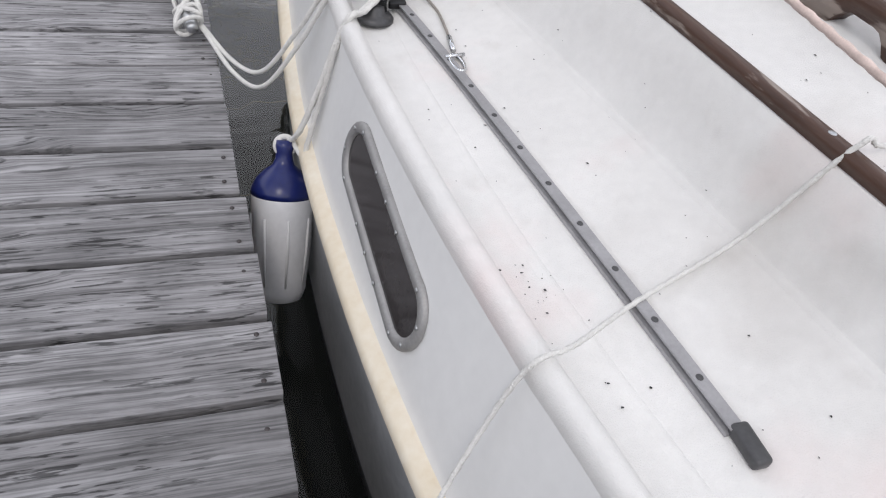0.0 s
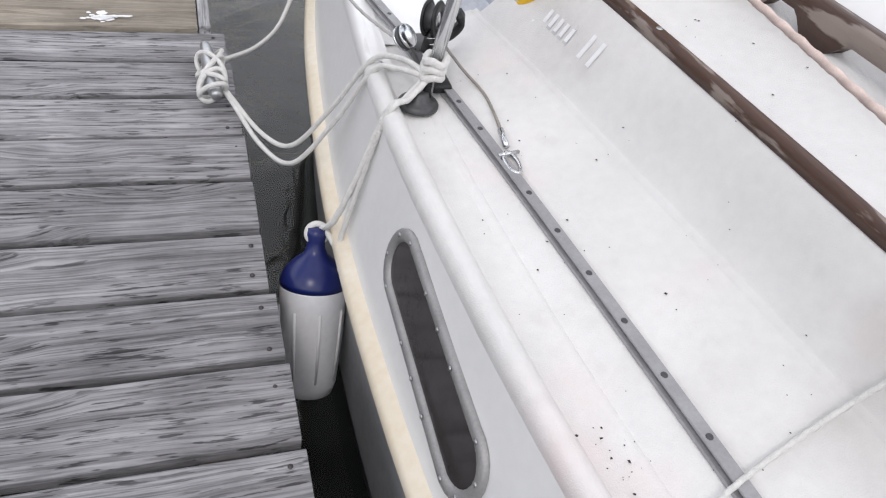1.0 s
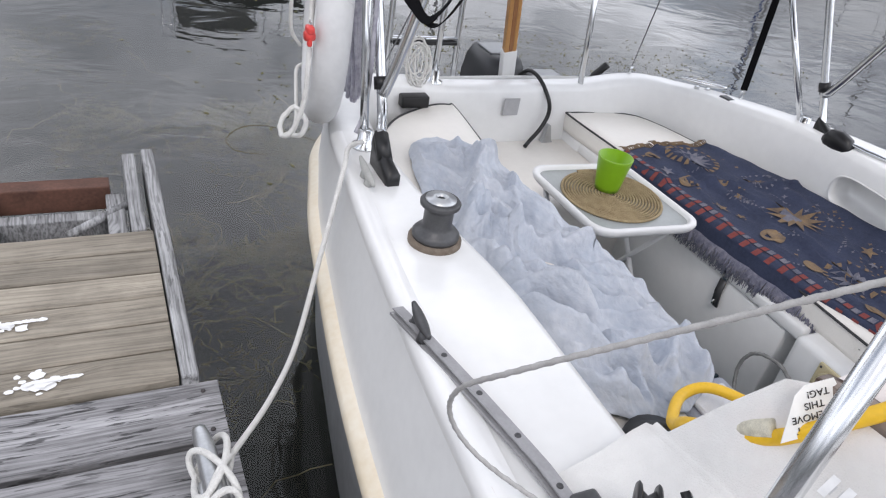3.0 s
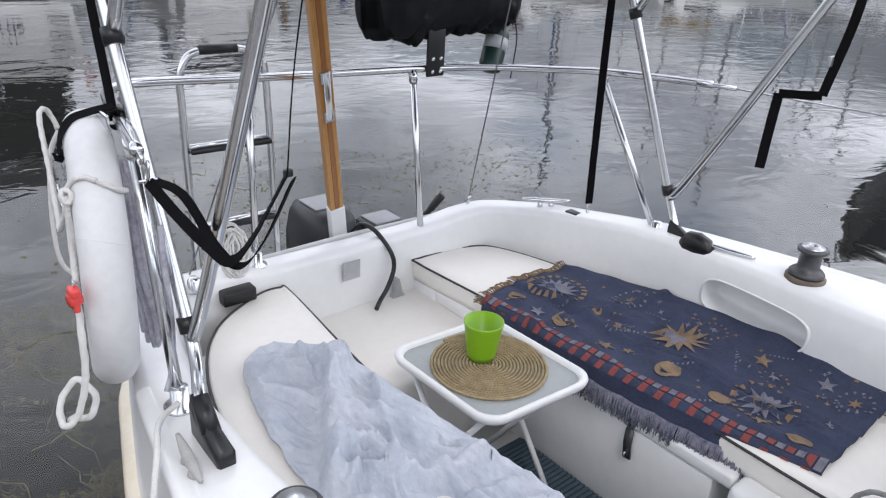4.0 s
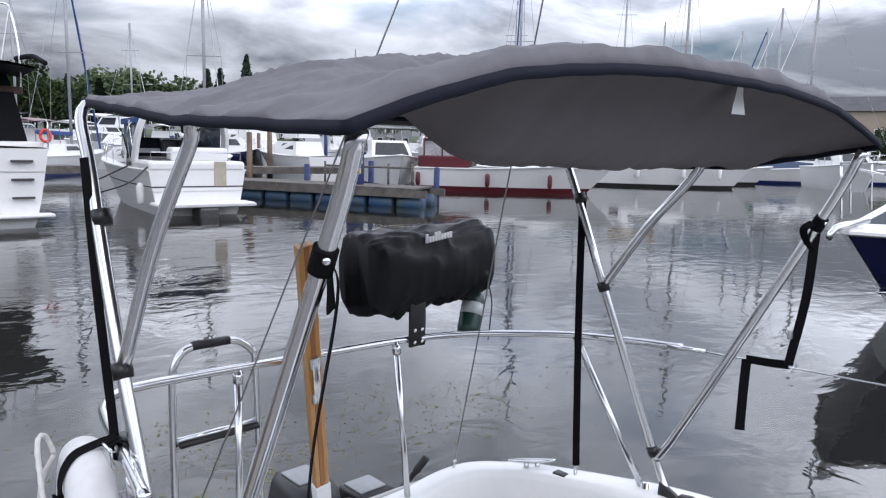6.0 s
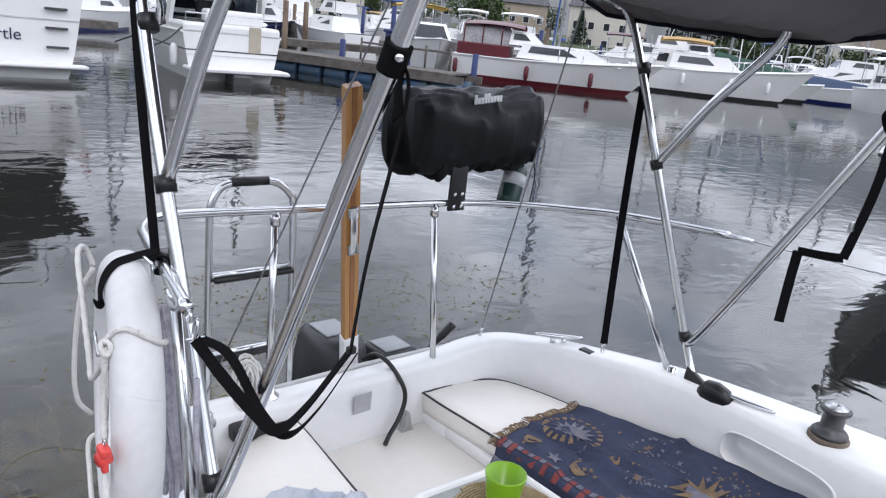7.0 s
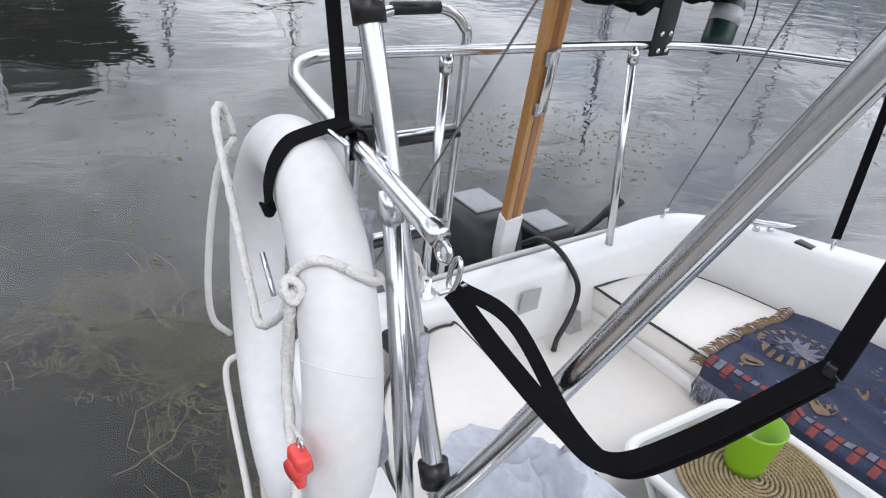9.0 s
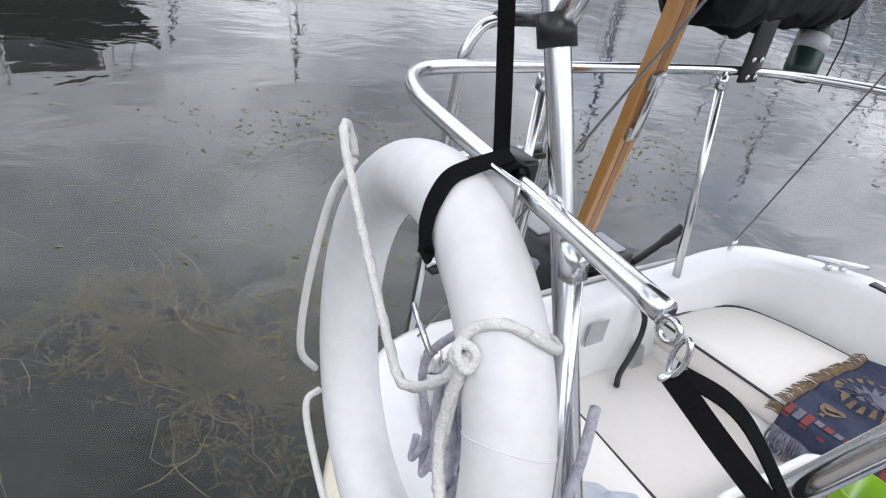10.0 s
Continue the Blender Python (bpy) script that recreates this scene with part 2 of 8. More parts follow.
M_plank = weathered("weathered_plank", (0.375, 0.37, 0.38), (0.205, 0.20, 0.205), "x")
M_edgeb = weathered("weathered_edge_board", (0.44, 0.44, 0.45), (0.26, 0.26, 0.26), "y", 0.6)
M_beige = weathered("newer_plank", (0.37, 0.33, 0.27), (0.30, 0.265, 0.215), "x", 0.25, 0.5)


# ---- mesh helpers ----
def thing(name, at, label, category, group="", kind=""):
    ob = new(name)
    ob.location = at
    ob.empty_display_size = 0.1
    return tagged(ob, label, category, group, kind)


def part(name, bm, material, parent=None, label="", smooth=True):
    """Links a bmesh, given in world metres, as one mesh object under parent."""
    me = bpy.data.meshes.new(name)
    if smooth and material is not M_web:
        for f in bm.faces:
            f.smooth = True
    bm.normal_update()
    bm.to_mesh(me)
    bm.free()
    if material is not None:
        for one in material if isinstance(material, (list, tuple)) else [material]:
            me.materials.append(one)
    ob = new(name, me)
    if parent is not None:
        ob.parent = parent
        base = Matrix.Identity(4)
        up = parent
        while up is not None:
            base = Matrix.Translation(up.location) @ base if up.rotation_euler == Euler((0, 0, 0)) else up.matrix_basis @ base
            up = up.parent
        me.transform(base.inverted())
    if label:
        ob["label"] = label
    return ob


def single(name, bm, material, label, category, group="", kind="", smooth=True):
    return tagged(part(name, bm, material, None, "", smooth), label, category, group, kind)


def bev(bm, w, seg=2, angle=30):
    edges = [e for e in bm.edges if len(e.link_faces) == 2 and e.calc_face_angle(0) > radians(angle)]
    if edges and w > 0:
        bmesh.ops.bevel(bm, geom=edges, offset=w, segments=seg, profile=0.5, affect="EDGES", clamp_overlap=True)
    return bm


def box(x0, x1, y0, y1, z0, z1, bevel=0.0, seg=2, bm=None):
    bm2 = bmesh.new()
    bmesh.ops.create_cube(bm2, size=1.0, matrix=Matrix.Translation(((x0 + x1) / 2, (y0 + y1) / 2, (z0 + z1) / 2)) @ Matrix.Diagonal((x1 - x0, y1 - y0, z1 - z0, 1)))
    bev(bm2, bevel, seg)
    return join(bm, bm2)


def join(bm, bm2, m=None):
    if m is not None:
        bm2.transform(m)
    if bm is None:
        return bm2
    me = bpy.data.meshes.new("tmp")
    bm2.to_mesh(me)
    bm.from_mesh(me)
    bm2.free()
    bpy.data.meshes.remove(me)
    return bm


def curve(pts, n=8, closed=False):
    """Points of a smooth line through pts."""
    p = [Vector(q) for q in pts]
    out = []
    count = len(p) if closed else len(p) - 1
    for i in range(count):
        a = p[(i - 1) % len(p)] if closed or i > 0 else p[0] * 2 - p[1]
        b, c = p[i], p[(i + 1) % len(p)]
        d = p[(i + 2) % len(p)] if closed or i + 2 < len(p) else p[-1] * 2 - p[-2]
        for k in range(n):
            t = k / n
            out.append(0.5 * (2 * b + (c - a) * t + (2 * a - 5 * b + 4 * c - d) * t * t + (3 * b - a - 3 * c + d) * t ** 3))
    if not closed:
        out.append(p[-1])
    return out


def tube(pts, r, seg=10, bm=None, closed=False, flat=None, twist=0.0):
    """A round bar along pts; flat=(width, thickness, up) makes a strap; r may be a list."""
    bm = bm or bmesh.new()
    p = [Vector(q) for q in pts]
    rings = []
    t0 = (p[1] - p[0]).normalized()
    ref = Vector((0, 0, 1)) if abs(t0.z) < 0.9 else Vector((1, 0, 0))
    if flat:
        ref = Vector(flat[2])
    u = (ref - t0 * ref.dot(t0)).normalized()
    for i, q in enumerate(p):
        if closed:
            t = (p[(i + 1) % len(p)] - p[i - 1]).normalized()
        else:
            t = (p[min(i + 1, len(p) - 1)] - p[max(i - 1, 0)]).normalized()
        if flat and not closed:
            w = Vector(flat[2])
            w = w - t * w.dot(t)
            u = w.normalized() if w.length > 0.15 else (u - t * u.dot(t)).normalized()
        else:
            u = (u - t * u.dot(t)).normalized()
        v = t.cross(u)
        rr = r[i] if isinstance(r, (list, tuple)) else r
        ring = []
        if flat:
            w, h = flat[0] / 2, flat[1] / 2
            for a, b in ((w, h), (-w, h), (-w, -h), (w, -h)):
                ring.append(bm.verts.new(q + u * a + v * b))
        else:
            for k in range(seg):
                a = 2 * math.pi * k / seg + twist * i
                ring.append(bm.verts.new(q + (u * math.cos(a) + v * math.sin(a)) * rr))
        rings.append(ring)
    m = len(rings[0])
    for i in range(len(rings) - (0 if closed else 1)):
        a, b = rings[i], rings[(i + 1) % len(rings)]
        for k in range(m):
            bm.faces.new((a[k], a[(k + 1) % m], b[(k + 1) % m], b[k]))
    if not closed:
        bm.faces.new(rings[0][::-1])
        bm.faces.new(rings[-1])
    return bm


def rope(pts, r, n=8, closed=False):
    """A laid rope: three strands wound round the smooth line."""
    line = curve(pts, n, closed)
    fine = []
    step = r * 1.1
    for a, b in zip(line, line[1:] + ([line[0]] if closed else [])):
        k = max(1, int((b - a).length / step))
        fine += [a.lerp(b, i / k) for i in range(k)]
    fine.append(line[0] if closed else line[-1])
    bm = bmesh.new()
    p = fine
    t0 = (p[1] - p[0]).normalized()
    u = t0.orthogonal().normalized()
    rings = []
    dist = 0.0
    for i, q in enumerate(p):
        t = (p[min(i + 1, len(p) - 1)] - p[max(i - 1, 0)]).normalized()
        u = (u - t * u.dot(t)).normalized()
        v = t.cross(u)
        if i:
            dist += (p[i] - p[i - 1]).length
        ring = []
        for k in range(9):
            a = 2 * math.pi * k / 9
            rad = r * (0.88 + 0.16 * math.cos(3 * (a + dist / (r * 2.6))))
            ring.append(bm.verts.new(q + (u * math.cos(a) + v * math.sin(a)) * rad))
        rings.append(ring)
    for a, b in zip(rings, rings[1:]):
        for k in range(9):
            bm.faces.new((a[k], a[(k + 1) % 9], b[(k + 1) % 9], b[k]))
    bm.faces.new(rings[0][::-1])
    bm.faces.new(rings[-1])
    return bm


def lathe(profile, at=(0, 0, 0), seg=28, axis=None, bm=None):
    """Turns (radius, height) pairs round the upright through at, or round axis."""
    bm2 = bmesh.new()
    rings = []
    for r, h in profile:
        rings.append([bm2.verts.new((r * math.cos(2 * math.pi * k / seg), r * math.sin(2 * math.pi * k / seg), h)) for k in range(seg)])
    for a, b in zip(rings, rings[1:]):
        for k in range(seg):
            bm2.faces.new((a[k], a[(k + 1) % seg], b[(k + 1) % seg], b[k]))
    bm2.faces.new(rings[0][::-1])
    bm2.faces.new(rings[-1])
    bmesh.ops.remove_doubles(bm2, verts=bm2.verts, dist=1e-5)
    m = Matrix.Translation(at)
    if axis is not None:
        m = m @ Vector(axis).to_track_quat("Z", "Y").to_matrix().to_4x4()
    return join(bm, bm2, m)


def loft(rows, close_u=False, bm=None, caps=False):
    bm = bm or bmesh.new()
    g = [[bm.verts.new(p) for p in row] for row in rows]
    for a, b in zip(g, g[1:]):
        m = len(a)
        for k in range(m if close_u else m - 1):
            bm.faces.new((a[k], a[(k + 1) % m], b[(k + 1) % m], b[k]))
    if caps:
        bm.faces.new(g[0][::-1])
        bm.faces.new(g[-1])
    return bm


def lerp_table(table, x):
    xs, ys = [a for a, _ in table], [b for _, b in table]
    return float(np.interp(x, xs, ys))


def smooth_table(table, x):
    """Cubic through the table's pairs."""
    for i in range(len(table) - 1):
        if x <= table[i + 1][0] or i == len(table) - 2:
            (x0, y0), (x1, y1) = table[i], table[i + 1]
            m0 = (y1 - table[i - 1][1]) / (x1 - table[i - 1][0]) if i else (y1 - y0) / (x1 - x0)
            m1 = (table[i + 2][1] - y0) / (table[i + 2][0] - x0) if i + 2 < len(table) else (y1 - y0) / (x1 - x0)
            h = x1 - x0
            t = min(max((x - x0) / h, 0), 1)
            return (2 * t ** 3 - 3 * t * t + 1) * y0 + (t ** 3 - 2 * t * t + t) * h * m0 + (-2 * t ** 3 + 3 * t * t) * y1 + (t ** 3 - t * t) * h * m1


# ---- water, lake bed, dock ----
def water_material():
    m = bpy.data.materials.new("lake_water")
    m.use_nodes = True
    n, l = m.node_tree.nodes, m.node_tree.links
    b = n["Principled BSDF"]
    b.inputs["Base Color"].default_value = (0.80, 0.83, 0.77, 1)
    b.inputs["Roughness"].default_value = 0.0
    b.inputs["IOR"].default_value = 1.36
    b.inputs["Transmission Weight"].default_value = 1.0
    tc = n.new("ShaderNodeTexCoord")
    mp = n.new("ShaderNodeMapping")
    mp.inputs["Scale"].default_value = (1.0, 1.5, 1.0)
    mp.inputs["Rotation"].default_value = (0, 0, radians(35))
    l.new(tc.outputs["Object"], mp.inputs["Vector"])
    n1, n2, n3 = (n.new("ShaderNodeTexNoise") for _ in range(3))
    n1.inputs["Scale"].default_value, n1.inputs["Detail"].default_value, n1.inputs["Distortion"].default_value = 1.6, 3, 0.8
    n2.inputs["Scale"].default_value, n2.inputs["Detail"].default_value = 7.0, 2
    n3.inputs["Scale"].default_value, n3.inputs["Detail"].default_value = 0.16, 2
    for k in (n1, n2, n3):
        l.new(mp.outputs[0], k.inputs["Vector"])
    patch = n.new("ShaderNodeMapRange")
    patch.inputs["From Min"].default_value, patch.inputs["From Max"].default_value = 0.42, 0.6
    patch.inputs["To Min"].default_value, patch.inputs["To Max"].default_value = 0.35, 1.0
    l.new(n3.outputs["Fac"], patch.inputs[0])
    ad = n.new("ShaderNodeMath")
    ad.operation = "MULTIPLY_ADD"
    ad.inputs[1].default_value = 0.065
    l.new(n2.outputs["Fac"], ad.inputs[0])
    l.new(n1.outputs["Fac"], ad.inputs[2])
    mu = n.new("ShaderNodeMath")
    mu.operation = "MULTIPLY"
    l.new(ad.outputs[0], mu.inputs[0])
    l.new(patch.outputs[0], mu.inputs[1])
    bp = n.new("ShaderNodeBump")
    bp.inputs["Strength"].default_value, bp.inputs["Distance"].default_value = 0.66, 0.018
    l.new(mu.outputs[0], bp.inputs["Height"])
    l.new(bp.outputs[0], b.inputs["Normal"])
    return m


M_water = water_material()
M_bed = mat("lake_bed", (0.010, 0.011, 0.009), 0.95, second=(0.004, 0.005, 0.005), scale=0.9, bump=0.5, bscale=12)


def sheet(x0, x1, y0, y1, z, nx=1, ny=1):
    rows = [[(x0 + (x1 - x0) * i / nx, y0 + (y1 - y0) * j / ny, z) for i in range(nx + 1)] for j in range(ny + 1)]
    return loft(rows)


water = single("water", sheet(-900, 1800, -900, 1800, 0.0), M_water, "calm grey-green harbour water with small ripples", "water", kind="structure")
water.visible_shadow = False
single("ground", sheet(-900, 1800, -900, 1800, -1.15), M_bed, "dark muddy lake bed under the water", "ground", kind="structure")

M_pile = mat("piling_wood", (0.22, 0.17, 0.12), 0.85, second=(0.09, 0.05, 0.035), scale=6, stretch=(1, 1, 0.2), bump=0.4, bscale=40)
DOCK_Z = 0.49
dock = thing("dock", (-2, 1, 0), "weathered grey plank dock standing over the water", "dock", kind="structure")
random.seed(4)


def plank(y0, y1, z, x1, material, name="plank", x0=-3.2):
    bm = bmesh.new()
    n = 14
    rows = []
    for i in range(n + 1):
        x = x0 + (x1 - x0) * i / n
        wob = random.uniform(-0.002, 0.002)
        e = 0.005
        rows.append([(x, y0 + wob, z - 0.036), (x, y0 + wob, z - e), (x, y0 + e + wob, z), (x, (y0 + y1) / 2, z - 0.0015), (x, y1 - e + wob, z), (x, y1 + wob, z - e), (x, y1 + wob, z - 0.036)])
    loft(rows, close_u=True, bm=bm, caps=True)
    return part(name, bm, material, dock, "", smooth=False)


PITCH = 0.1925
y = 2.803
nails = []
while y > -2.2:
    edge = -0.834 + (2.24 - y) * 0.022 + random.uniform(-0.006, 0.004)
    plank(y - PITCH + 0.019, y, DOCK_Z + random.uniform(-0.003, 0.003), edge, M_plank)
    for dx, dy in ((0.025, 0.04), (0.028, 0.145)):
        nails.append((edge - dx - random.uniform(0, 0.012), y - dy + random.uniform(-0.012, 0.012)))
    y -= PITCH
nail = None
for nx, ny in nails:
    if nail is None:
        nail = part("nail", lathe([(0, 0), (0.0055, 0), (0.005, 0.002), (0.0, 0.0025)], (nx, ny, DOCK_Z - 0.0005), 10), mat("nail_steel", (0.10, 0.09, 0.09), 0.5, 0.8), dock)
        first = (nx, ny)
    else:
        twin = new("nail", nail.data)
        twin.parent = dock
        twin.location = (nx - first[0], ny - first[1], 0)
# newer boards beyond
y = 2.812
while y < 3.40:
    plank(y, y + 0.0985, DOCK_Z + 0.012, -0.93, M_beige)
    y += 0.104
part("edge_board", box(-0.925, -0.888, 2.80, 3.92, 0.36, 0.515, 0.006), M_edgeb, dock, "grey weathered timber edge board", False)
part("inner_edge_board", box(-0.985, -0.945, 3.44, 3.92, 0.36, 0.50, 0.005), M_edgeb, dock, "", False)
part("frame_beam", box(-3.4, -1.03, 3.60, 3.645, 0.33, 0.45, 0.004), M_edgeb, dock, "", False)
part("steel_beam", box(-3.4, -1.03, 3.70, 3.765, 0.42, 0.50, 0.004), mat("rusty_steel", (0.10, 0.045, 0.03), 0.8, var=0.4, scale=12), dock, "rust-brown steel beam", False)
for x in (-1.02, -1.36, -2.1, -2.8):
    part("frame_post", box(x - 0.025, x + 0.025, 3.44, 3.70, 0.30, 0.475, 0.004), M_edgeb, dock, "", False)
part("brace", tube([(-0.99, 3.63, 0.47), (-1.15, 3.50, 0.46)], 0.014, 6), M_edgeb, dock)
for x in (-0.93, -1.75, -2.55, -3.15):
    part("stringer", box(x - 0.06, x + 0.02, -2.2, 2.80, 0.22, 0.452, 0.004), M_pile, dock, "dark brown timber stringer under the planks", False)
rng = random.Random(3)
for sx, sy, ln in ((-1.22, 2.86, 0.10), (-1.30, 3.07, 0.11)):
    bm = bmesh.new()
    for k in range(16):
        r = rng.uniform(0.004, 0.016)
        px, py = sx + rng.gauss(0, 0.028), sy + rng.gauss(0, 0.016)
        vs = [bm.verts.new((px + r * math.cos(a) * rng.uniform(0.7, 1.5), py + r * math.sin(a) * rng.uniform(0.6, 1.1), DOCK_Z + 0.0135 + 0.00025 * k)) for a in np.linspace(0, 2 * math.pi, 9)[:-1]]
        bm.faces.new(vs)
    for k in range(10):
        px = sx + ln * k / 10
        vs = [bm.verts.new((px + 0.012 * math.cos(a), sy + rng.uniform(-0.002, 0.002) + 0.006 * math.sin(a), DOCK_Z + 0.0178 + 0.00025 * k)) for a in np.linspace(0, 2 * math.pi, 9)[:-1]]
        bm.faces.new(vs)
    part("paint_splash", bm, M_white, dock, "splash of white paint", False)
single("piling", lathe([(0.0, -1.3), (0.15, -1.3), (0.14, 1.6), (0.0, 1.62)], (-1.98, 4.1, 0), 20), M_pile, "round brown timber piling with rust stains", "piling", kind="structure")

# ---- boat shell ----
CX = 0.505
HALF = [(-3.45, 0.02), (-3.0, 0.22), (-2.0, 0.56), (-1.0, 0.80), (0.0, 0.905), (0.64, 0.996), (0.82, 1.026), (1.23, 1.072), (1.75, 1.097), (2.26, 1.068), (2.73, 1.023), (3.02, 0.985), (3.35, 0.937), (3.62, 0.875)]
TOPZ = [(-3.45, 0.98), (0.0, 0.875), (1.75, 0.872), (2.3, 0.852), (2.8, 0.838), (3.3, 0.818), (3.7, 0.775), (3.95, 0.748)]
RUBO = [(-3.45, 0.03), (0.0, 0.088), (0.8, 0.086), (1.2, 0.078), (1.7, 0.064), (2.2, 0.064), (2.6, 0.062), (3.3, 0.042), (3.6, 0.03)]


def half(y):
    return smooth_table(HALF, y)


def topz(y):
    return smooth_table(TOPZ, y)


# outline of the stern, from the side round the quarter to the centre line
QUARTER = [(0.875, 3.62), (0.835, 3.76), (0.785, 3.86), (0.715, 3.945), (0.60, 4.005), (0.42, 4.035), (0.2, 4.045), (0.0, 4.05)]

boat = thing("sailboat", (CX, 0, 0), "white fibreglass sailing yacht with open cockpit moored beside a dock", "sailboat")

side_pts = []
for yy in np.arange(-3.45, 3.6, 0.12):
    side_pts.append((half(yy), float(yy)))
for q in curve([(a, b, 0) for a, b in QUARTER], 4):
    side_pts.append((max(q.x, 0), q.y))


def outward(i):
    a, b = Vector(side_pts[max(i - 1, 0)]), Vector(side_pts[min(i + 1, len(side_pts) - 1)])
    t = (b - a).normalized()
    return Vector((t.y, -t.x))


def hull_rows(section):
    """Rows of points down one side, round the stern and up the other; section gives (out, z) for a station."""
    rows = []
    for i, (h, yy) in enumerate(side_pts):
        o = outward(i)
        rows.append([(h + o.x * d, yy + o.y * d, z) for d, z in section(yy)])
    left = [[(CX - x, yy, z) for x, yy, z in r] for r in rows]
    right = [[(CX + x, yy, z) for x, yy, z in r] for r in rows[::-1][1:]]
    return left + right


def rub(y):
    return lerp_table(RUBO, y)


part("hull", loft(hull_rows(lambda y: [(-0.45, -0.45), (-0.10, -0.22), (rub(y) - 0.035, 0.0), (rub(y) - 0.018, 0.1)])), mat("hull_bottom", (0.10, 0.11, 0.12), 0.5, var=0.25, scale=6), boat, "dark hull bottom at the waterline")
part("topside", loft(hull_rows(lambda y: [(rub(y) - 0.018, 0.1), (rub(y) - 0.008, 0.30), (rub(y), 0.52)])), M_boot, boat, "grey lower topside")
part("side_panel", loft(hull_rows(lambda y: [(rub(y), 0.545), (rub(y) * 0.62, 0.68), (rub(y) * 0.28, topz(y) - 0.075), (0.012, topz(y) - 0.035)])), M_side, boat, "white gelcoat upper side")
part("rub_rail", loft(hull_rows(lambda y: [(rub(y) - 0.004, 0.505), (rub(y) + 0.022, 0.512), (rub(y) + 0.030, 0.53), (rub(y) + 0.022, 0.553), (rub(y) - 0.006, 0.562)])), M_cream, boat, "cream yellowed rubbing strake")


def ridge_x(y):
    return CX + 0.270 - (1.8 - y) * 0.144


def hand_x(y):
    return CX + 0.187 - (2.0 - y) * 0.096


CAB_Y, TOP_Y = 2.10, 1.965


def deck_profile(yy):
    """(distance from the centre line, height) across half the deck."""
    h, z = half(yy), topz(yy)
    r, hx = ridge_x(yy), hand_x(yy)
    if yy < 0.2:
        r, hx = min(r, h * 0.78), min(hx, h * 0.62)
    bead = [(h + 0.012, z - 0.038), (h + 0.015, z - 0.018), (h + 0.010, z - 0.001), (h - 0.002, z + 0.007), (h - 0.016, z + 0.006), (h - 0.027, z - 0.003), (h - 0.032, z - 0.016), (h - 0.040, z - 0.019)]
    return bead + [(h - 0.095, z - 0.014), (h - 0.101, z - 0.011), ((h - 0.105 + r) / 2, z + 0.024), (r + 0.03, z + 0.056), (r + 0.006, z + 0.066), (r - 0.006, z + 0.078), ((r + hx) / 2, z + 0.160), (hx + 0.022, z + 0.228), (hx, z + 0.243), (hx - 0.04, z + 0.250), (hx * 0.72, z + 0.282), (hx * 0.4, z + 0.325), (0.0, z + 0.345)]


rows = []
ys = [float(v) for v in np.arange(-3.3, 2.0, 0.1)] + [2.0, 2.05, CAB_Y]
for yy in ys:
    row = []
    for k, (a, b) in enumerate(deck_profile(yy)):
        f = min(1, max(0, (k - 12) / 4))
        y2 = yy if yy < 1.5 else 1.5 + (yy - 1.5) * (1 + f * ((TOP_Y - 1.5) / (CAB_Y - 1.5) - 1))
        row.append((a, y2, b))
    rows.append([(CX - a, y2, b) for a, y2, b in row] + [(CX + a, y2, b) for a, y2, b in row[::-1][1:]])
part("deck", loft(rows), M_deck, boat, "white non-skid deck with pink stains")
last = rows[-1]
for name, shift, wide in (("ridge_moulding", lambda y: ridge_x(y) + 0.004, 0.007), ("margin_moulding", lambda y: half(y) - 0.099, 0.011)):
    strip = []
    for yy in np.linspace(0.3, 2.09, 30):
        yy = float(yy)
        pr = deck_profile(yy)
        row = []
        for o in (-1, -0.6, 0, 0.6, 1):
            d = shift(yy) + o * wide
            z = float(np.interp(d, [p[0] for p in pr[::-1]][:-8], [p[1] for p in pr[::-1]][:-8]))
            row.append((CX - d, yy, z + (0.0018 if abs(o) < 0.5 else 0.0012 if abs(o) < 0.9 else -0.001)))
        strip.append(row)
    part(name, loft(strip), M_deck, boat, "low moulded ridge in the deck")
# the cabin's after face
bm = bmesh.new()
top = [bm.verts.new((x, y, z)) for x, y, z in last[11:-11]]
low = [bm.verts.new((x, CAB_Y + 0.03, 0.30)) for x, y, z in last[11:-11]]
for a in range(len(top) - 1):
    bm.faces.new((top[a], top[a + 1], low[a + 1], low[a]))
part("cabin_bulkhead", bm, M_gel, boat)


# the coaming that runs round the cockpit
def coam(y):
    """(inner offset from the outer edge) of the coaming's top."""
    return lerp_table([(2.0, 0.29), (2.25, 0.275), (2.6, 0.25), (3.0, 0.165), (3.3, 0.12), (3.6, 0.11), (3.8, 0.10), (4.1, 0.085)], y)


cl = []
for i, (h, yy) in enumerate(side_pts):
    if yy < 2.06:
        continue
    o = outward(i)
    z = topz(yy) - 0.012 * max(0, 1 - (yy - 2.06) / 0.35)
    if yy > 3.9:
        z = lerp_table([(0.0, 0.705), (0.35, 0.712), (0.5, 0.74), (0.62, 0.752), (0.8, 0.752)], h)
    w = coam(yy)
    sect = [(0.012, z - 0.04), (0.010, z - 0.016), (-0.006, z - 0.002), (-0.02, z), (-w + 0.02, z), (-w + 0.004, z - 0.006), (-w - 0.008, z - 0.028), (-w - 0.016, z - 0.12), (-w - 0.03, 0.44)]
    cl.append([(h + o.x * d, yy + o.y * d, zz) for d, zz in sect])
left = [[(CX - x, yy, z) for x, yy, z in r] for r in cl]
right = [[(CX + x, yy, z) for x, yy, z in r] for r in cl[::-1][1:]]
coaming = part("coaming", loft(left + right), M_gel, boat, "white moulded cockpit coaming")

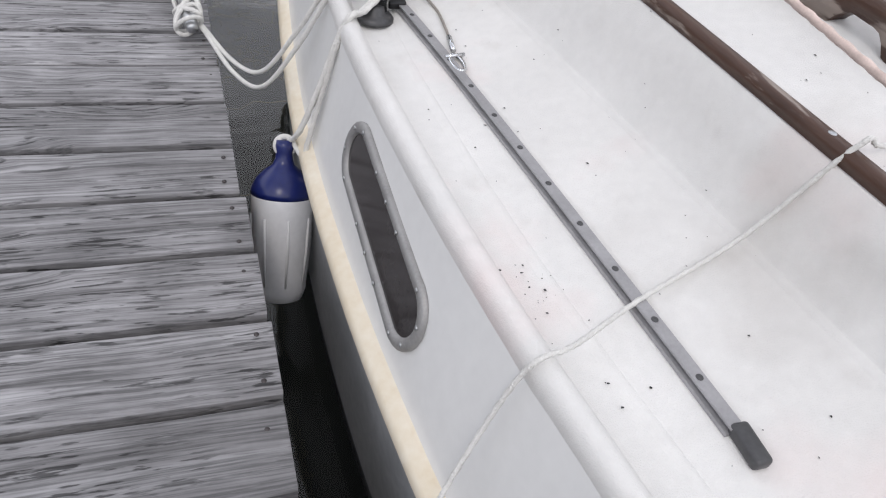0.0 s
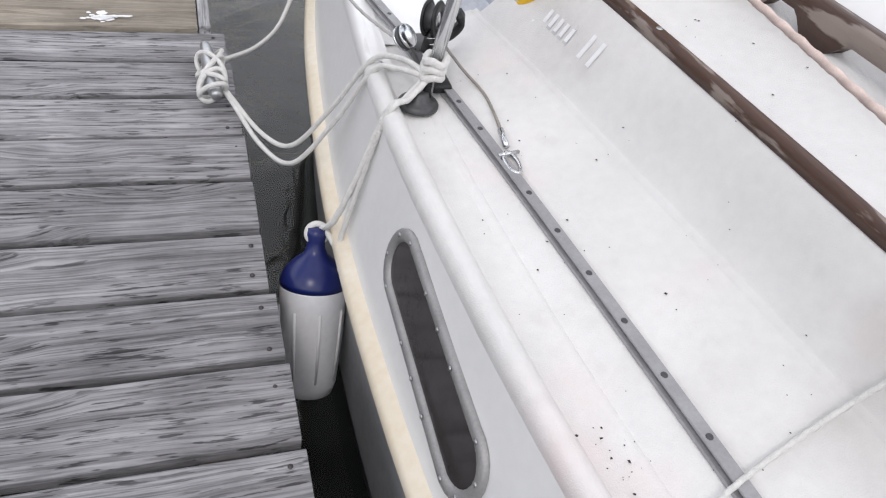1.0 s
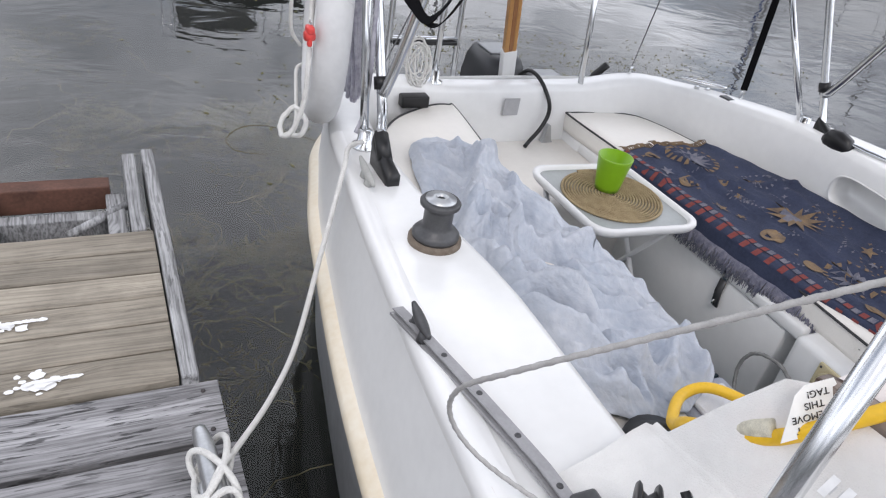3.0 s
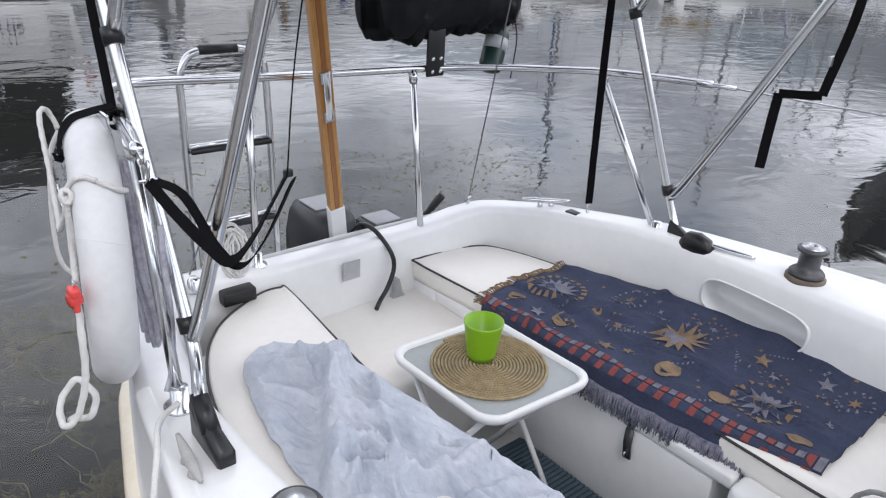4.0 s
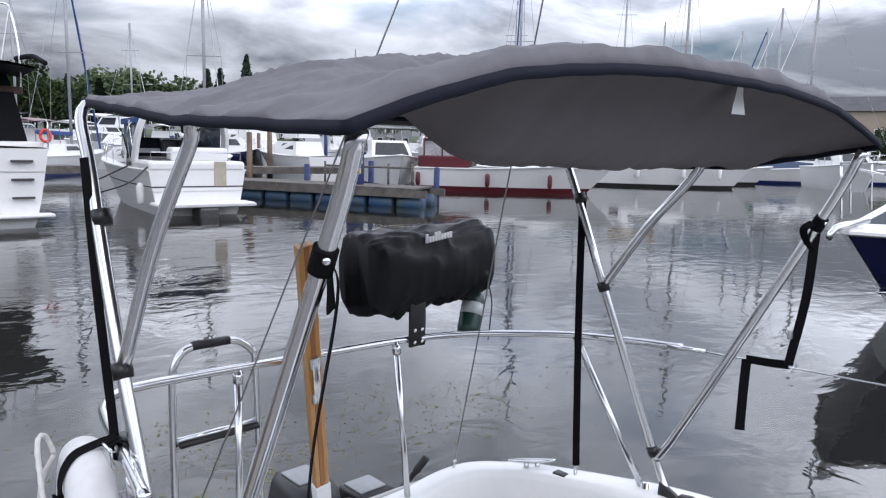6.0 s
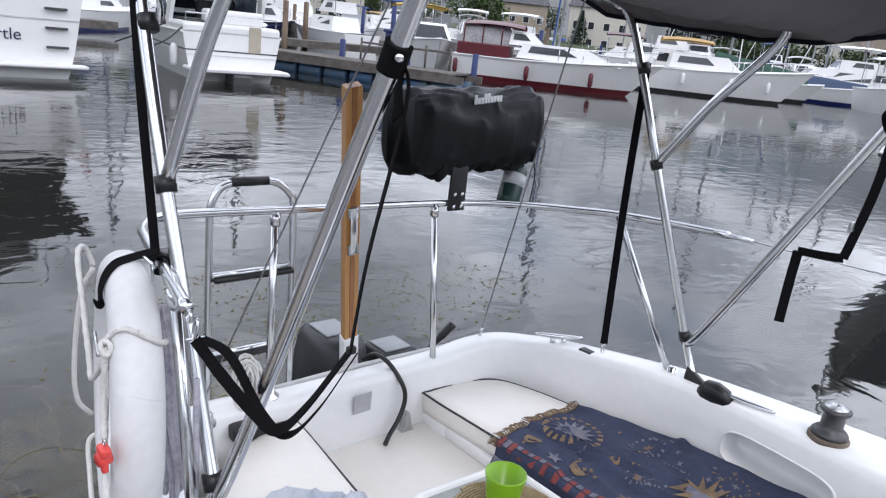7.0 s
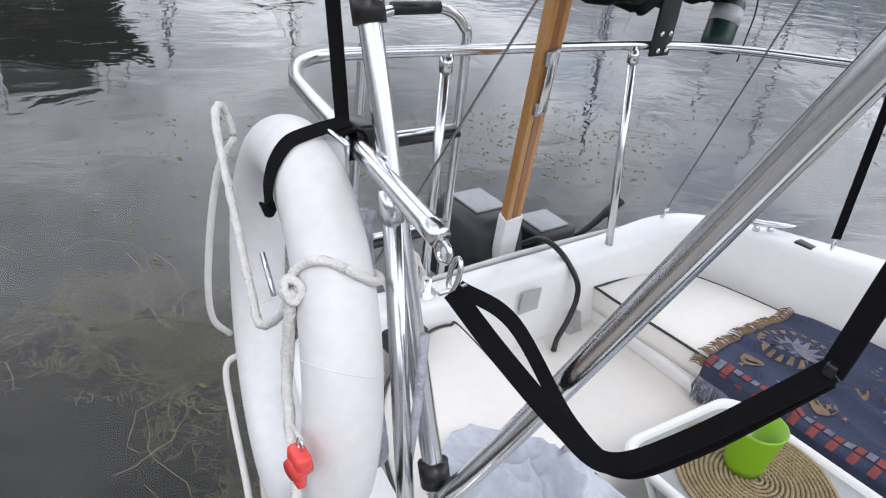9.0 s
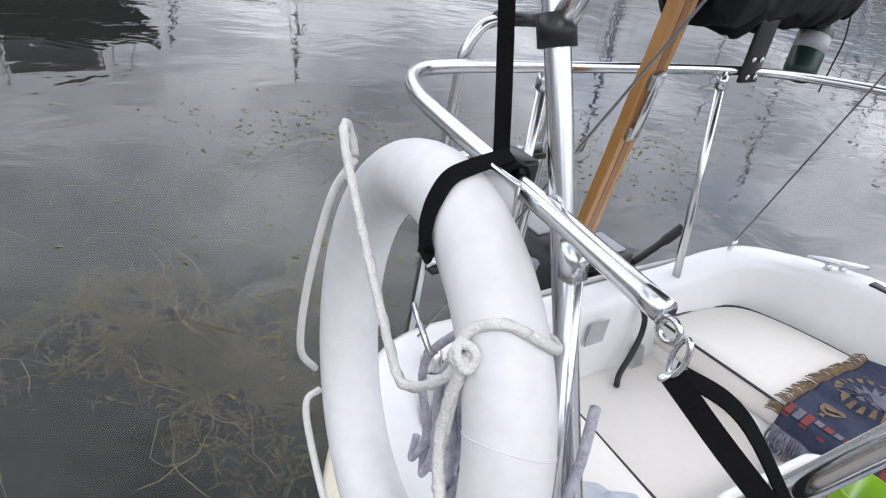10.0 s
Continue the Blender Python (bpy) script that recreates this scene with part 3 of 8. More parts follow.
for side_sign in (-1, 1):
    strip = []
    for i, (h, yy) in enumerate(side_pts):
        if not 1.9 < yy < 3.5:
            continue
        o = outward(i)
        up = lerp_table([(1.9, 0.007), (2.3, 0.007), (3.1, 0.004), (3.5, -0.002)], yy)
        z = topz(yy)
        strip.append([(CX + side_sign * (h + o.x * d), yy + o.y * d, z + e) for d, e in ((0.0125, -0.04), (0.0155, -0.018), (0.0105, up - 0.008), (-0.002, up), (-0.018, up), (-0.032, up - 0.006), (-0.046, -0.0015))])
    part("toe_rail", loft(strip), M_gel, boat, "rounded white toe rail along the coaming")

# seats, bench and footwell
part("starboard_seat", box(-0.33, 0.15, 2.13, 3.45, 0.16, 0.565, 0.02), M_gel, boat)
part("starboard_seat_end", box(-0.22, 0.155, 3.448, 3.82, 0.16, 0.562, 0.02), M_gel, boat)
part("port_seat", box(0.763, 1.28, 2.565, 3.80, 0.474, 0.52, 0.012, 3), M_gel, boat)
part("port_seat_end", box(0.763, 1.10, 3.798, 3.95, 0.14, 0.518, 0.012), M_gel, boat)
part("port_locker", box(0.768, 1.27, 2.62, 3.80, 0.14, 0.470, 0.006), M_gel, boat, "white locker front with a lid seam")
part("port_step", box(0.72, 1.27, 2.13, 2.56, 0.14, 0.525, 0.025, 3), M_gel, boat, "white moulded step with a pump socket")
part("aft_bench", box(0.15, 0.80, 3.42, 3.955, 0.16, 0.478, 0.035, 3), M_cush, boat)
part("cockpit_sole", box(-0.28, 1.28, 2.1, 3.85, 0.10, 0.16), M_gel, boat)

# ---- cushions ----
def cushion(name, outline, z0, z1, label, crown=0.012, r=0.022):
    """A filled cushion over an outline, with piping round its top edge."""
    ob = thing(name, (*outline[0], z0), label, "cushion", "cockpit cushions")
    p = curve([(a, b, 0) for a, b in outline], 6, True)
    c = sum(p, Vector()) / len(p)
    rows = []
    for inset, z in ((0.010, z0), (0.0, z0 + r), (0.0, z1 - r), (0.006, z1 - r * 0.3), (0.02, z1)):
        rows.append([(q + (c - q).normalized() * inset) * 1 + Vector((0, 0, z)) for q in p])
    for f in (0.25, 0.5, 0.75, 0.97):
        rows.append([q.lerp(c, f) + Vector((0, 0, z1 + crown * (1 - (1 - f) ** 2))) for q in p])
    part("cover", loft(rows, True, caps=True), M_cush, ob)
    part("piping", tube([q + (c - q).normalized() * 0.003 + Vector((0, 0, z1 - r * 0.25)) for q in p], 0.0045, 6, closed=True), M_pipe, ob, "thin black piping")
    return ob


def rect(x0, x1, y0, y1):
    e = 0.03
    return [(x0, y0 + e), (x0, (y0 + y1) / 2), (x0, y1 - e), (x0 + e, y1), (x1 - e, y1), (x1, y1 - e), (x1, (y0 + y1) / 2), (x1, y0 + e), (x1 - e, y0), (x0 + e, y0)]


cushion("seat_cushion", [(-0.25, 2.25), (-0.30, 2.8), (-0.27, 3.3), (-0.20, 3.6), (-0.08, 3.80), (0.10, 3.915), (0.19, 3.925), (0.207, 3.88), (0.165, 3.43), (0.13, 2.9), (0.11, 2.3), (0.08, 2.22)], 0.565, 0.655, "cream vinyl seat cushion with black piping on the cockpit seat")
cushion("seat_cushion", [(0.79, 2.3), (0.80, 2.9), (0.785, 3.5), (0.76, 3.90), (0.79, 3.94), (1.02, 3.92), (1.13, 3.82), (1.22, 3.5), (1.27, 3.0), (1.25, 2.3), (1.2, 2.25), (0.84, 2.25)], 0.52, 0.60, "cream vinyl seat cushion with black piping under the blanket")

# ---- deck fittings ----
def at_deck(x, y):
    """Height of the starboard deck under a point."""
    pr = deck_profile(y)[8:]
    return lerp_table(pr[::-1], CX - x)


def side_x(y, z):
    """Where the starboard side panel stands at a height."""
    pr = [(0.545, rub(y)), (0.68, rub(y) * 0.62), (topz(y) - 0.075, rub(y) * 0.28), (topz(y) - 0.035, 0.012)]
    return CX - half(y) - lerp_table(pr, z)


# oval window in the side
WY0, WY1, WZ = 1.02, 1.522, 0.70
win = part("window", bmesh.new(), None, boat, "long oval window in an aluminium frame")


def oval(grow, n=12):
    hh = 0.074 + grow
    pts = []
    for k in range(n + 1):
        a = -math.pi / 2 + math.pi * k / n
        pts.append((WY1 - 0.074 + hh * math.cos(a), 0.033 + hh * math.sin(a)))
    for k in range(n + 1):
        a = math.pi / 2 + math.pi * k / n
        pts.append((WY0 + 0.074 + hh * math.cos(a), -0.020 + hh * math.sin(a)))
    return [(y, WZ + dz) for y, dz in pts]


def on_side(y, z, out):
    return (side_x(y, z) - out * 0.97, y, z + out * 0.2)


frame_rows = []
for grow, out in ((0.0, 0.001), (0.0, 0.008), (-0.006, 0.012), (-0.018, 0.011), (-0.024, 0.006), (-0.024, 0.002)):
    frame_rows.append([on_side(y, z, out) for y, z in oval(grow)])
part("window_frame", loft(frame_rows, True), M_frame, win, "brushed aluminium frame")
bm = bmesh.new()
ring_o = [bm.verts.new(on_side(y, z, 0.004)) for y, z in oval(-0.022)]
mid_a = [bm.verts.new(on_side(WY0 + 0.074, WZ - 0.02, 0.004)), bm.verts.new(on_side(WY1 - 0.074, WZ + 0.033, 0.004))]
m = len(ring_o)
for k in range(m):
    a, b = ring_o[k], ring_o[(k + 1) % m]
    c = mid_a[1] if k < m // 2 - 1 else mid_a[0]
    if k in (m // 2 - 1,):
        bm.faces.new((a, b, mid_a[0], mid_a[1]))
    elif k == m - 1:
        bm.faces.new((a, b, mid_a[1], mid_a[0]))
    else:
        bm.faces.new((a, b, c))
part("pane", bm, M_smoke, win, "smoked dark pane")
ov = oval(-0.012, 12)
for k in (1, 5, 9, 12, 14, 18, 22, 25):
    y, z = ov[k]
    part("screw", lathe([(0, 0), (0.0045, 0), (0.004, 0.002), (0, 0.003)], on_side(y, z, 0.011), 10, (-0.97, 0, 0.2)), M_alu, win)
for f in (0.3, 0.5, 0.7):
    for s in (1, -1):
        y = WY0 + 0.074 + (WY1 - WY0 - 0.148) * f
        z = WZ - 0.02 + 0.053 * f + s * 0.062
        part("screw", lathe([(0, 0), (0.0045, 0), (0.004, 0.002), (0, 0.003)], on_side(y, z, 0.011), 10, (-0.97, 0, 0.2)), M_alu, win)


# genoa track
def track_x(y):
    return -0.457 + (1.86 - y) * 0.118 - 0.10 * max(0, y - 2.0) ** 2


def track_z(x, y):
    z = at_deck(x, y)
    f = min(1, max(0, (y - 1.97) / 0.12))
    return z + (topz(y) + 0.006 - z) * f


M_track = mat("anodised_track", (0.36, 0.355, 0.365), 0.5, 0.35, var=0.12, scale=20, bump=0.05, bscale=200)
track = part("genoa_track", bmesh.new(), None, boat, "grey anodised aluminium sheet track")
ys = [float(v) for v in np.linspace(0.66, 2.52, 50)]
for name, w, z0, z1 in (("track_base", 0.0145, -0.002, 0.004), ("track_web", 0.0045, 0.004, 0.010), ("track_rail", 0.0105, 0.010, 0.0135)):
    rows = []
    for y in ys:
        x = track_x(y)
        z = track_z(x, y)
        rows.append([(x - w, y, z + z0), (x - w, y, z + z1), (x + w, y, z + z1), (x + w, y, z + z0)])
    part(name, loft(rows, True, caps=True), M_track, track, "", False)
y = 0.74
while y < 2.5:
    x = track_x(y)
    part("screw", lathe([(0, 0), (0.006, 0), (0.005, 0.002), (0.002, 0.0015), (0, 0.001)], (x, y, track_z(x, y) + 0.0128), 10), M_dark, track)
    y += 0.102
x = track_x(0.63)
part("end_stop", box(x - 0.0135, x + 0.0135, 0.608, 0.668, at_deck(x, 0.63) - 0.001, at_deck(x, 0.63) + 0.019, 0.006, 3), M_dark, track, "dark grey end stop")


# teak handrails and hatch on the cabin top
def grab_rail(name, xf, y0, y1, w, h, foot, label):
    rail_ob = part(name, bmesh.new(), None, boat, label)
    rows = []
    for y in np.linspace(y0, y1, 60):
        y = float(y)
        x = xf(y)
        z = at_deck(x, y)
        e = min(1.0, (y - y0) / 0.05, (y1 - y) / 0.05)
        hh = h * (0.35 + 0.65 * max(e, 0) ** 0.5)
        rows.append([(x - w, y, z - 0.006), (x - w, y, z + hh * 0.7), (x - w * 0.6, y, z + hh), (x + w * 0.6, y, z + hh), (x + w, y, z + hh * 0.7), (x + w, y, z - 0.006)])
    part("rail", loft(rows, True, caps=True), M_worn, rail_ob)
    for f in (0.04, 0.32, 0.6, 0.86):
        y = y0 + (y1 - y0) * f
        part("plug", lathe([(0, 0), (0.007, 0), (0.006, 0.0015), (0, 0.002)], (xf(y), y, at_deck(xf(y), y) + h - 0.0005), 12), M_alu, rail_ob)
    return rail_ob


def worn_teak():
    m = mat("varnished_teak_worn", (0.085, 0.040, 0.024), 0.42, second=(0.045, 0.022, 0.015), scale=8, stretch=(1, 0.12, 1), bump=0.2, bscale=90)
    n, l = m.node_tree.nodes, m.node_tree.links
    b = n["Principled BSDF"]
    old = b.inputs["Base Color"].links[0].from_socket
    tc, no, rp, mx = n.new("ShaderNodeTexCoord"), n.new("ShaderNodeTexNoise"), n.new("ShaderNodeValToRGB"), n.new("ShaderNodeMix")
    mp = n.new("ShaderNodeMapping")
    mp.inputs["Scale"].default_value = (18, 3.2, 18)
    l.new(tc.outputs["Object"], mp.inputs["Vector"])
    l.new(mp.outputs[0], no.inputs["Vector"])
    no.inputs["Scale"].default_value, no.inputs["Detail"].default_value = 1.3, 6
    rp.color_ramp.elements[0].position, rp.color_ramp.elements[1].position = 0.51, 0.55
    l.new(no.outputs["Fac"], rp.inputs[0])
    mx.data_type = "RGBA"
    l.new(rp.outputs[0], mx.inputs["Factor"])
    l.new(old, mx.inputs["A"])
    mx.inputs["B"].default_value = (0.27, 0.22, 0.19, 1)
    l.new(mx.outputs["Result"], b.inputs["Base Color"])
    return m


M_worn = worn_teak()
grab_rail("handrail", lambda y: CX - hand_x(y) - 0.004, -0.6, 1.972, 0.0135, 0.018, 0.02, "brown teak handrail with worn varnish")


rows = []
for y in np.linspace(0.7, 1.90, 14):
    y = float(y)
    row = []
    for k in range(15):
        u = k / 14
        x = 0.18 + 0.65 * u
        z0 = at_deck(0.18, y)
        e = min(1, (y - 0.7) / 0.05, (1.90 - y) / 0.05, u / 0.05, (1 - u) / 0.05)
        row.append((x, y, z0 + 0.01 + 0.03 * max(e, 0) ** 0.5 + 0.05 * (1 - (2 * u - 1) ** 2)))
    rows.append(row)
part("sliding_hatch", loft(rows), M_gel, boat, "white sliding companionway hatch")
hb = part("hatch_handle", bmesh.new(), None, boat, "brown teak grab rail on the hatch")
rows = []
for y in np.linspace(1.0, 2.0, 80):
    y = float(y)
    x = 0.068 + (2.0 - y) * 0.06
    z = at_deck(x, min(y, 1.96))
    e = max(0, min(1.0, (y - 1.0) / 0.07, (2.0 - y) / 0.06)) ** 0.5
    near = min(abs(y - f) for f in (1.95, 1.69, 1.50, 1.25, 1.05))
    gap = 0.034 * min(1, max(0, (near - 0.038) / 0.03)) ** 0.6
    rows.append([(x - 0.017, y, z - 0.004 + gap), (x - 0.02, y, z + 0.034 + 0.026 * e), (x - 0.012, y, z + 0.036 + 0.032 * e), (x + 0.012, y, z + 0.036 + 0.032 * e), (x + 0.02, y, z + 0.034 + 0.026 * e), (x + 0.017, y, z - 0.004 + gap)])
part("rail", loft(rows, True, caps=True), M_worn, hb)


# plain maker's mark and model mark on the cabin side
def on_slope(y, f, up=0.003):
    """A point of the sloping cabin side, f from its foot to its top."""
    r, hx, z = ridge_x(y), hand_x(y), topz(y)
    x = CX - (r - 0.01 + (hx + 0.03 - r) * f)
    return Vector((x - up * 0.8, y, at_deck(x, y) + up))


M_mark = mat("raised_mark", (0.86, 0.86, 0.86), 0.3)
M_markd = mat("mark_outline", (0.58, 0.58, 0.58), 0.5)
mark = part("maker_mark", bmesh.new(), None, boat, "white maker's mark on the cabin side")
bm = bmesh.new()
pts = [(1.905, 0.28), (1.925, 0.5), (1.93, 0.75), (1.955, 0.95), (1.915, 0.86), (1.90, 0.66), (1.885, 0.5)]
bm.faces.new([bm.verts.new(on_slope(y, f)) for y, f in pts])
part("swoosh", bm, M_mark, mark, "", False)
for k in range(5):
    y = 1.88 - k * 0.022
    bm = bmesh.new()
    q = [on_slope(y, 0.36), on_slope(y, 0.62), on_slope(y - 0.015, 0.62), on_slope(y - 0.015, 0.36)]
    bm.faces.new([bm.verts.new(p) for p in q])
    part("bar", bm, M_markd, mark, "", False)
    bm = bmesh.new()
    c = sum(q, Vector()) / 4 + Vector((-0.0004, 0, 0.0007))
    bm.faces.new([bm.verts.new(c + (p - c) * 0.74 + Vector((-0.0006, 0, 0.001))) for p in q])
    part("bar_face", bm, M_mark, mark, "", False)
for k in range(2):
    y = 1.735 - k * 0.034
    bm = bmesh.new()
    bm.faces.new([bm.verts.new(p) for p in (on_slope(y, 0.36), on_slope(y - 0.004, 0.70), on_slope(y - 0.016, 0.70), on_slope(y - 0.012, 0.36))])
    part("bar", bm, M_mark, mark, "", False)

# stanchion tube, its base and the sheet block on the track
pole = part("stanchion", bmesh.new(), None, boat, "polished stainless stanchion tube on a round base")
PB = Vector((-0.505, 1.80, 0.875))
PD = Vector((0.13, 0.02, 0.99)).normalized()
part("tube", tube([PB, PB + PD * 0.56], 0.0135, 14), M_steel, pole)
part("base", lathe([(0, 0), (0.042, 0), (0.042, 0.006), (0.036, 0.012), (0.022, 0.016), (0.018, 0.03), (0, 0.031)], PB - Vector((0.016, 0.012, 0.012)), 28), M_dark, pole, "tarnished round base plate")
blk = part("sheet_block", bmesh.new(), None, boat, "black pulley block standing on the sheet track")
bx, by = track_x(1.93), 1.93
bz = at_deck(bx, by) + 0.012
part("car", box(bx - 0.026, bx + 0.026, by - 0.045, by + 0.045, bz - 0.004, bz + 0.016, 0.005), M_dark, blk)
spr = [Vector((bx + 0.013 * math.cos(a), by + 0.013 * math.sin(a), bz + 0.016 + 0.0045 * a / 2)) for a in np.linspace(0, 8 * math.pi, 60)]
part("spring", tube(spr, 0.0018, 6), M_steel, blk)
ax_ = Vector((0.78, -0.60, 0.12)).normalized()
hub = Vector((bx - 0.004, by, bz + 0.108))
for o in (-0.015, 0.009):
    part("cheek", lathe([(0.017, 0), (0.036, 0.0), (0.039, 0.003), (0.036, 0.006), (0.017, 0.006), (0.015, 0.003), (0.017, 0)], hub + ax_ * o, 28, ax_), M_black, blk)
    part("bearing", lathe([(0.006, 0.001), (0.0165, 0.001), (0.0165, 0.005), (0.006, 0.005)], hub + ax_ * o, 20, ax_), M_steel, blk, "bright steel bearing")
part("sheave", lathe([(0, 0), (0.030, 0), (0.023, 0.009), (0.030, 0.018), (0, 0.018)], hub - ax_ * 0.009, 26, ax_), M_dark, blk)
part("swivel", tube([hub - Vector((0, 0, 0.075)), hub - Vector((0, 0, 0.03))], [0.016, 0.010], 14), M_black, blk)
part("cam_arm", tube(curve([hub + Vector((0.02, 0.0, -0.05)), hub + Vector((0.05, -0.005, -0.025)), hub + Vector((0.062, -0.01, 0.0)), hub + Vector((0.05, -0.012, 0.018))], 5), 0, flat=(0.03, 0.012, (0.3, 0.9, 0.2))), M_black, blk, "black cam arm")
s2 = Vector((bx - 0.048, by + 0.035, bz + 0.045))
a2 = Vector((0.55, -0.5, 0.67)).normalized()
for o, mt in ((-0.012, M_steel), (-0.004, M_dark), (0.006, M_steel)):
    part("second_sheave", lathe([(0.007, 0), (0.026, 0), (0.028, 0.003), (0.026, 0.006), (0.007, 0.006)], s2 + a2 * o, 22, a2), mt, blk)
part("car", box(bx - 0.022, bx + 0.022, by + 0.03, by + 0.11, bz - 0.002, bz + 0.02, 0.006), M_dark, blk)
part("car", box(bx - 0.022, bx + 0.022, by - 0.12, by - 0.06, bz - 0.002, bz + 0.018, 0.006), M_black, blk)

# wire with a snap shackle lying on the deck
wire = thing("wire_pendant", (-0.4, 1.7, 0.9), "thin wire pendant with a snap shackle lying on deck", "wire")
WP = [(-0.44, 1.93, 0.93), (-0.41, 1.86, 0.905), (-0.386, 1.778, 0.895), (-0.392, 1.68, 0.897), (-0.402, 1.60, 0.895)]
part("wire", tube(curve(WP, 8), 0.0032, 8), mat("stained_wire", (0.33, 0.30, 0.27), 0.5, 0.4, var=0.2, scale=30), wire)
part("sleeve", tube([(-0.396, 1.645, 0.897), (-0.402, 1.592, 0.895)], 0.006, 10), M_steel, wire)
lp = [Vector((-0.408 + 0.013 * math.cos(a), 1.545 + 0.032 * math.sin(a), 0.893)) for a in np.linspace(0, 2 * math.pi, 21)[:-1]]
part("shackle", tube(lp, 0.0042, 8, closed=True), M_steel, wire)
part("pin", tube([(-0.428, 1.565, 0.895), (-0.385, 1.572, 0.897)], 0.004, 8), M_steel, wire)

# ---- ropes on deck and to the dock ----
def rope_thing(name, pts, r, label, material=None, laid=True, category="rope"):
    bm = rope(pts, r) if laid else tube(curve(pts, 8), r, 10)
    return single(name, bm, material or M_rope, label, category)


rope_thing("deck_line", [(-0.655, 0.74, 0.60), (-0.639, 0.759, 0.66), (-0.585, 0.795, 0.76), (-0.552, 0.806, 0.85), (-0.525, 0.808, 0.889), (-0.47, 0.822, 0.888), (-0.342, 0.879, 0.896), (-0.165, 0.925, 0.955), (-0.085, 0.90, 1.142), (-0.02, 0.90, 1.14), (0.3, 0.90, 1.22)], 0.0045, "thin white line tied across the deck")
CL = Vector((-0.905, 2.45, 0.55))
rope_thing("mooring_line", [(-0.52, 1.80, 0.925), (-0.555, 1.85, 0.91), (-0.592, 1.905, 0.873), (-0.66, 1.96, 0.70), (-0.737, 2.028, 0.545), (-0.80, 2.16, 0.51), (-0.86, 2.33, 0.535), CL], 0.0062, "white mooring line from the boat to the dock cleat", laid=False)
rope_thing("mooring_line", [(-0.515, 1.79, 0.935), (-0.545, 1.875, 0.92), (-0.59, 1.94, 0.876), (-0.655, 2.0, 0.72), (-0.73, 2.085, 0.558), (-0.795, 2.20, 0.52), (-0.865, 2.36, 0.54), CL + Vector((0, 0.01, 0))], 0.0062, "white mooring line from the boat to the dock cleat", laid=False)
rope_thing("stern_line", [CL + Vector((0.02, 0.04, 0.02)), (-0.853, 2.54, 0.547), (-0.755, 2.69, 0.508), (-0.665, 2.83, 0.528), (-0.578, 2.965, 0.68), (-0.495, 3.09, 0.845), (-0.455, 3.18, 0.862), (-0.395, 3.245, 0.845)], 0.0064, "white stern line from the dock cleat to the rail", laid=False)
sheet_q = PB + PD * 0.55
part("cap", lathe([(0, -0.004), (0.0155, -0.004), (0.0155, 0.012), (0.010, 0.018), (0, 0.019)], PB + PD * 0.555, 16, PD), M_steel, pole)
rope_thing("jib_sheet", [(-0.49, 1.96, 0.90), (-0.53, 2.03, 0.895), (-0.60, 2.10, 0.93), (-0.65, 2.12, 1.0), (-0.672, 2.09, 1.09), (-0.65, 2.02, 1.18), (-0.56, 1.925, 1.295), sheet_q + Vector((-0.016, 0.01, 0))], 0.0038, "grey jib sheet looped round the stanchion", mat("grey_rope", (0.42, 0.41, 0.40), 0.8, var=0.15, scale=60))
rope_thing("jib_sheet", [sheet_q + Vector((0.012, -0.006, 0)), (-0.40, 1.51, 1.398), (-0.363, 1.21, 1.369), (-0.326, 0.91, 1.338), (-0.294, 0.61, 1.308), (-0.20, -0.3, 1.21)], 0.0052, "pale pink rope running forward from the stanchion top", mat("pink_rope", (0.62, 0.50, 0.45), 0.8, var=0.15, scale=60))
knot = thing("rope_knot", (-0.505, 1.80, 0.92), "white rope wound round the foot of the stanchion", "rope")
for k in range(3):
    pts = [PB + PD * (0.052 + 0.016 * k) + Vector((0.02 * math.cos(a), 0.02 * math.sin(a), 0.004 * math.sin(3 * a + k))) for a in np.linspace(0, 2 * math.pi, 13)[:-1]]
    part("turn", tube(curve(pts, 3, True), 0.0085, 8, closed=True), M_rope, knot)

# dock cleat wrapped in rope
cleat = thing("dock_cleat", tuple(CL), "grey steel dock cleat bound with white rope", "cleat")
part("horn", tube(curve([(-0.915, 2.60, 0.555), (-0.91, 2.55, 0.555), (-0.905, 2.45, 0.55), (-0.90, 2.36, 0.55), (-0.896, 2.33, 0.548)], 6), [0.014 + 0.008 * math.sin(math.pi * k / 24) for k in range(25)], 12), M_alu, cleat)
part("foot", box(-0.935, -0.875, 2.41, 2.49, 0.492, 0.545, 0.012), M_alu, cleat)
for k in range(6):
    s = 1 if k % 2 else -1
    yy = 2.36 + 0.03 * k
    pts = [(-0.905 + 0.036 * math.cos(a), yy + s * (0.02 + 0.012 * k) * math.sin(a + 0.5 * k), 0.548 + 0.032 * math.sin(a + 0.4)) for a in np.linspace(0, 2 * math.pi, 11)[:-1]]
    part("rope_turn", tube(curve(pts, 3, True), 0.0068, 8, closed=True), M_rope, cleat, "turn of white rope")

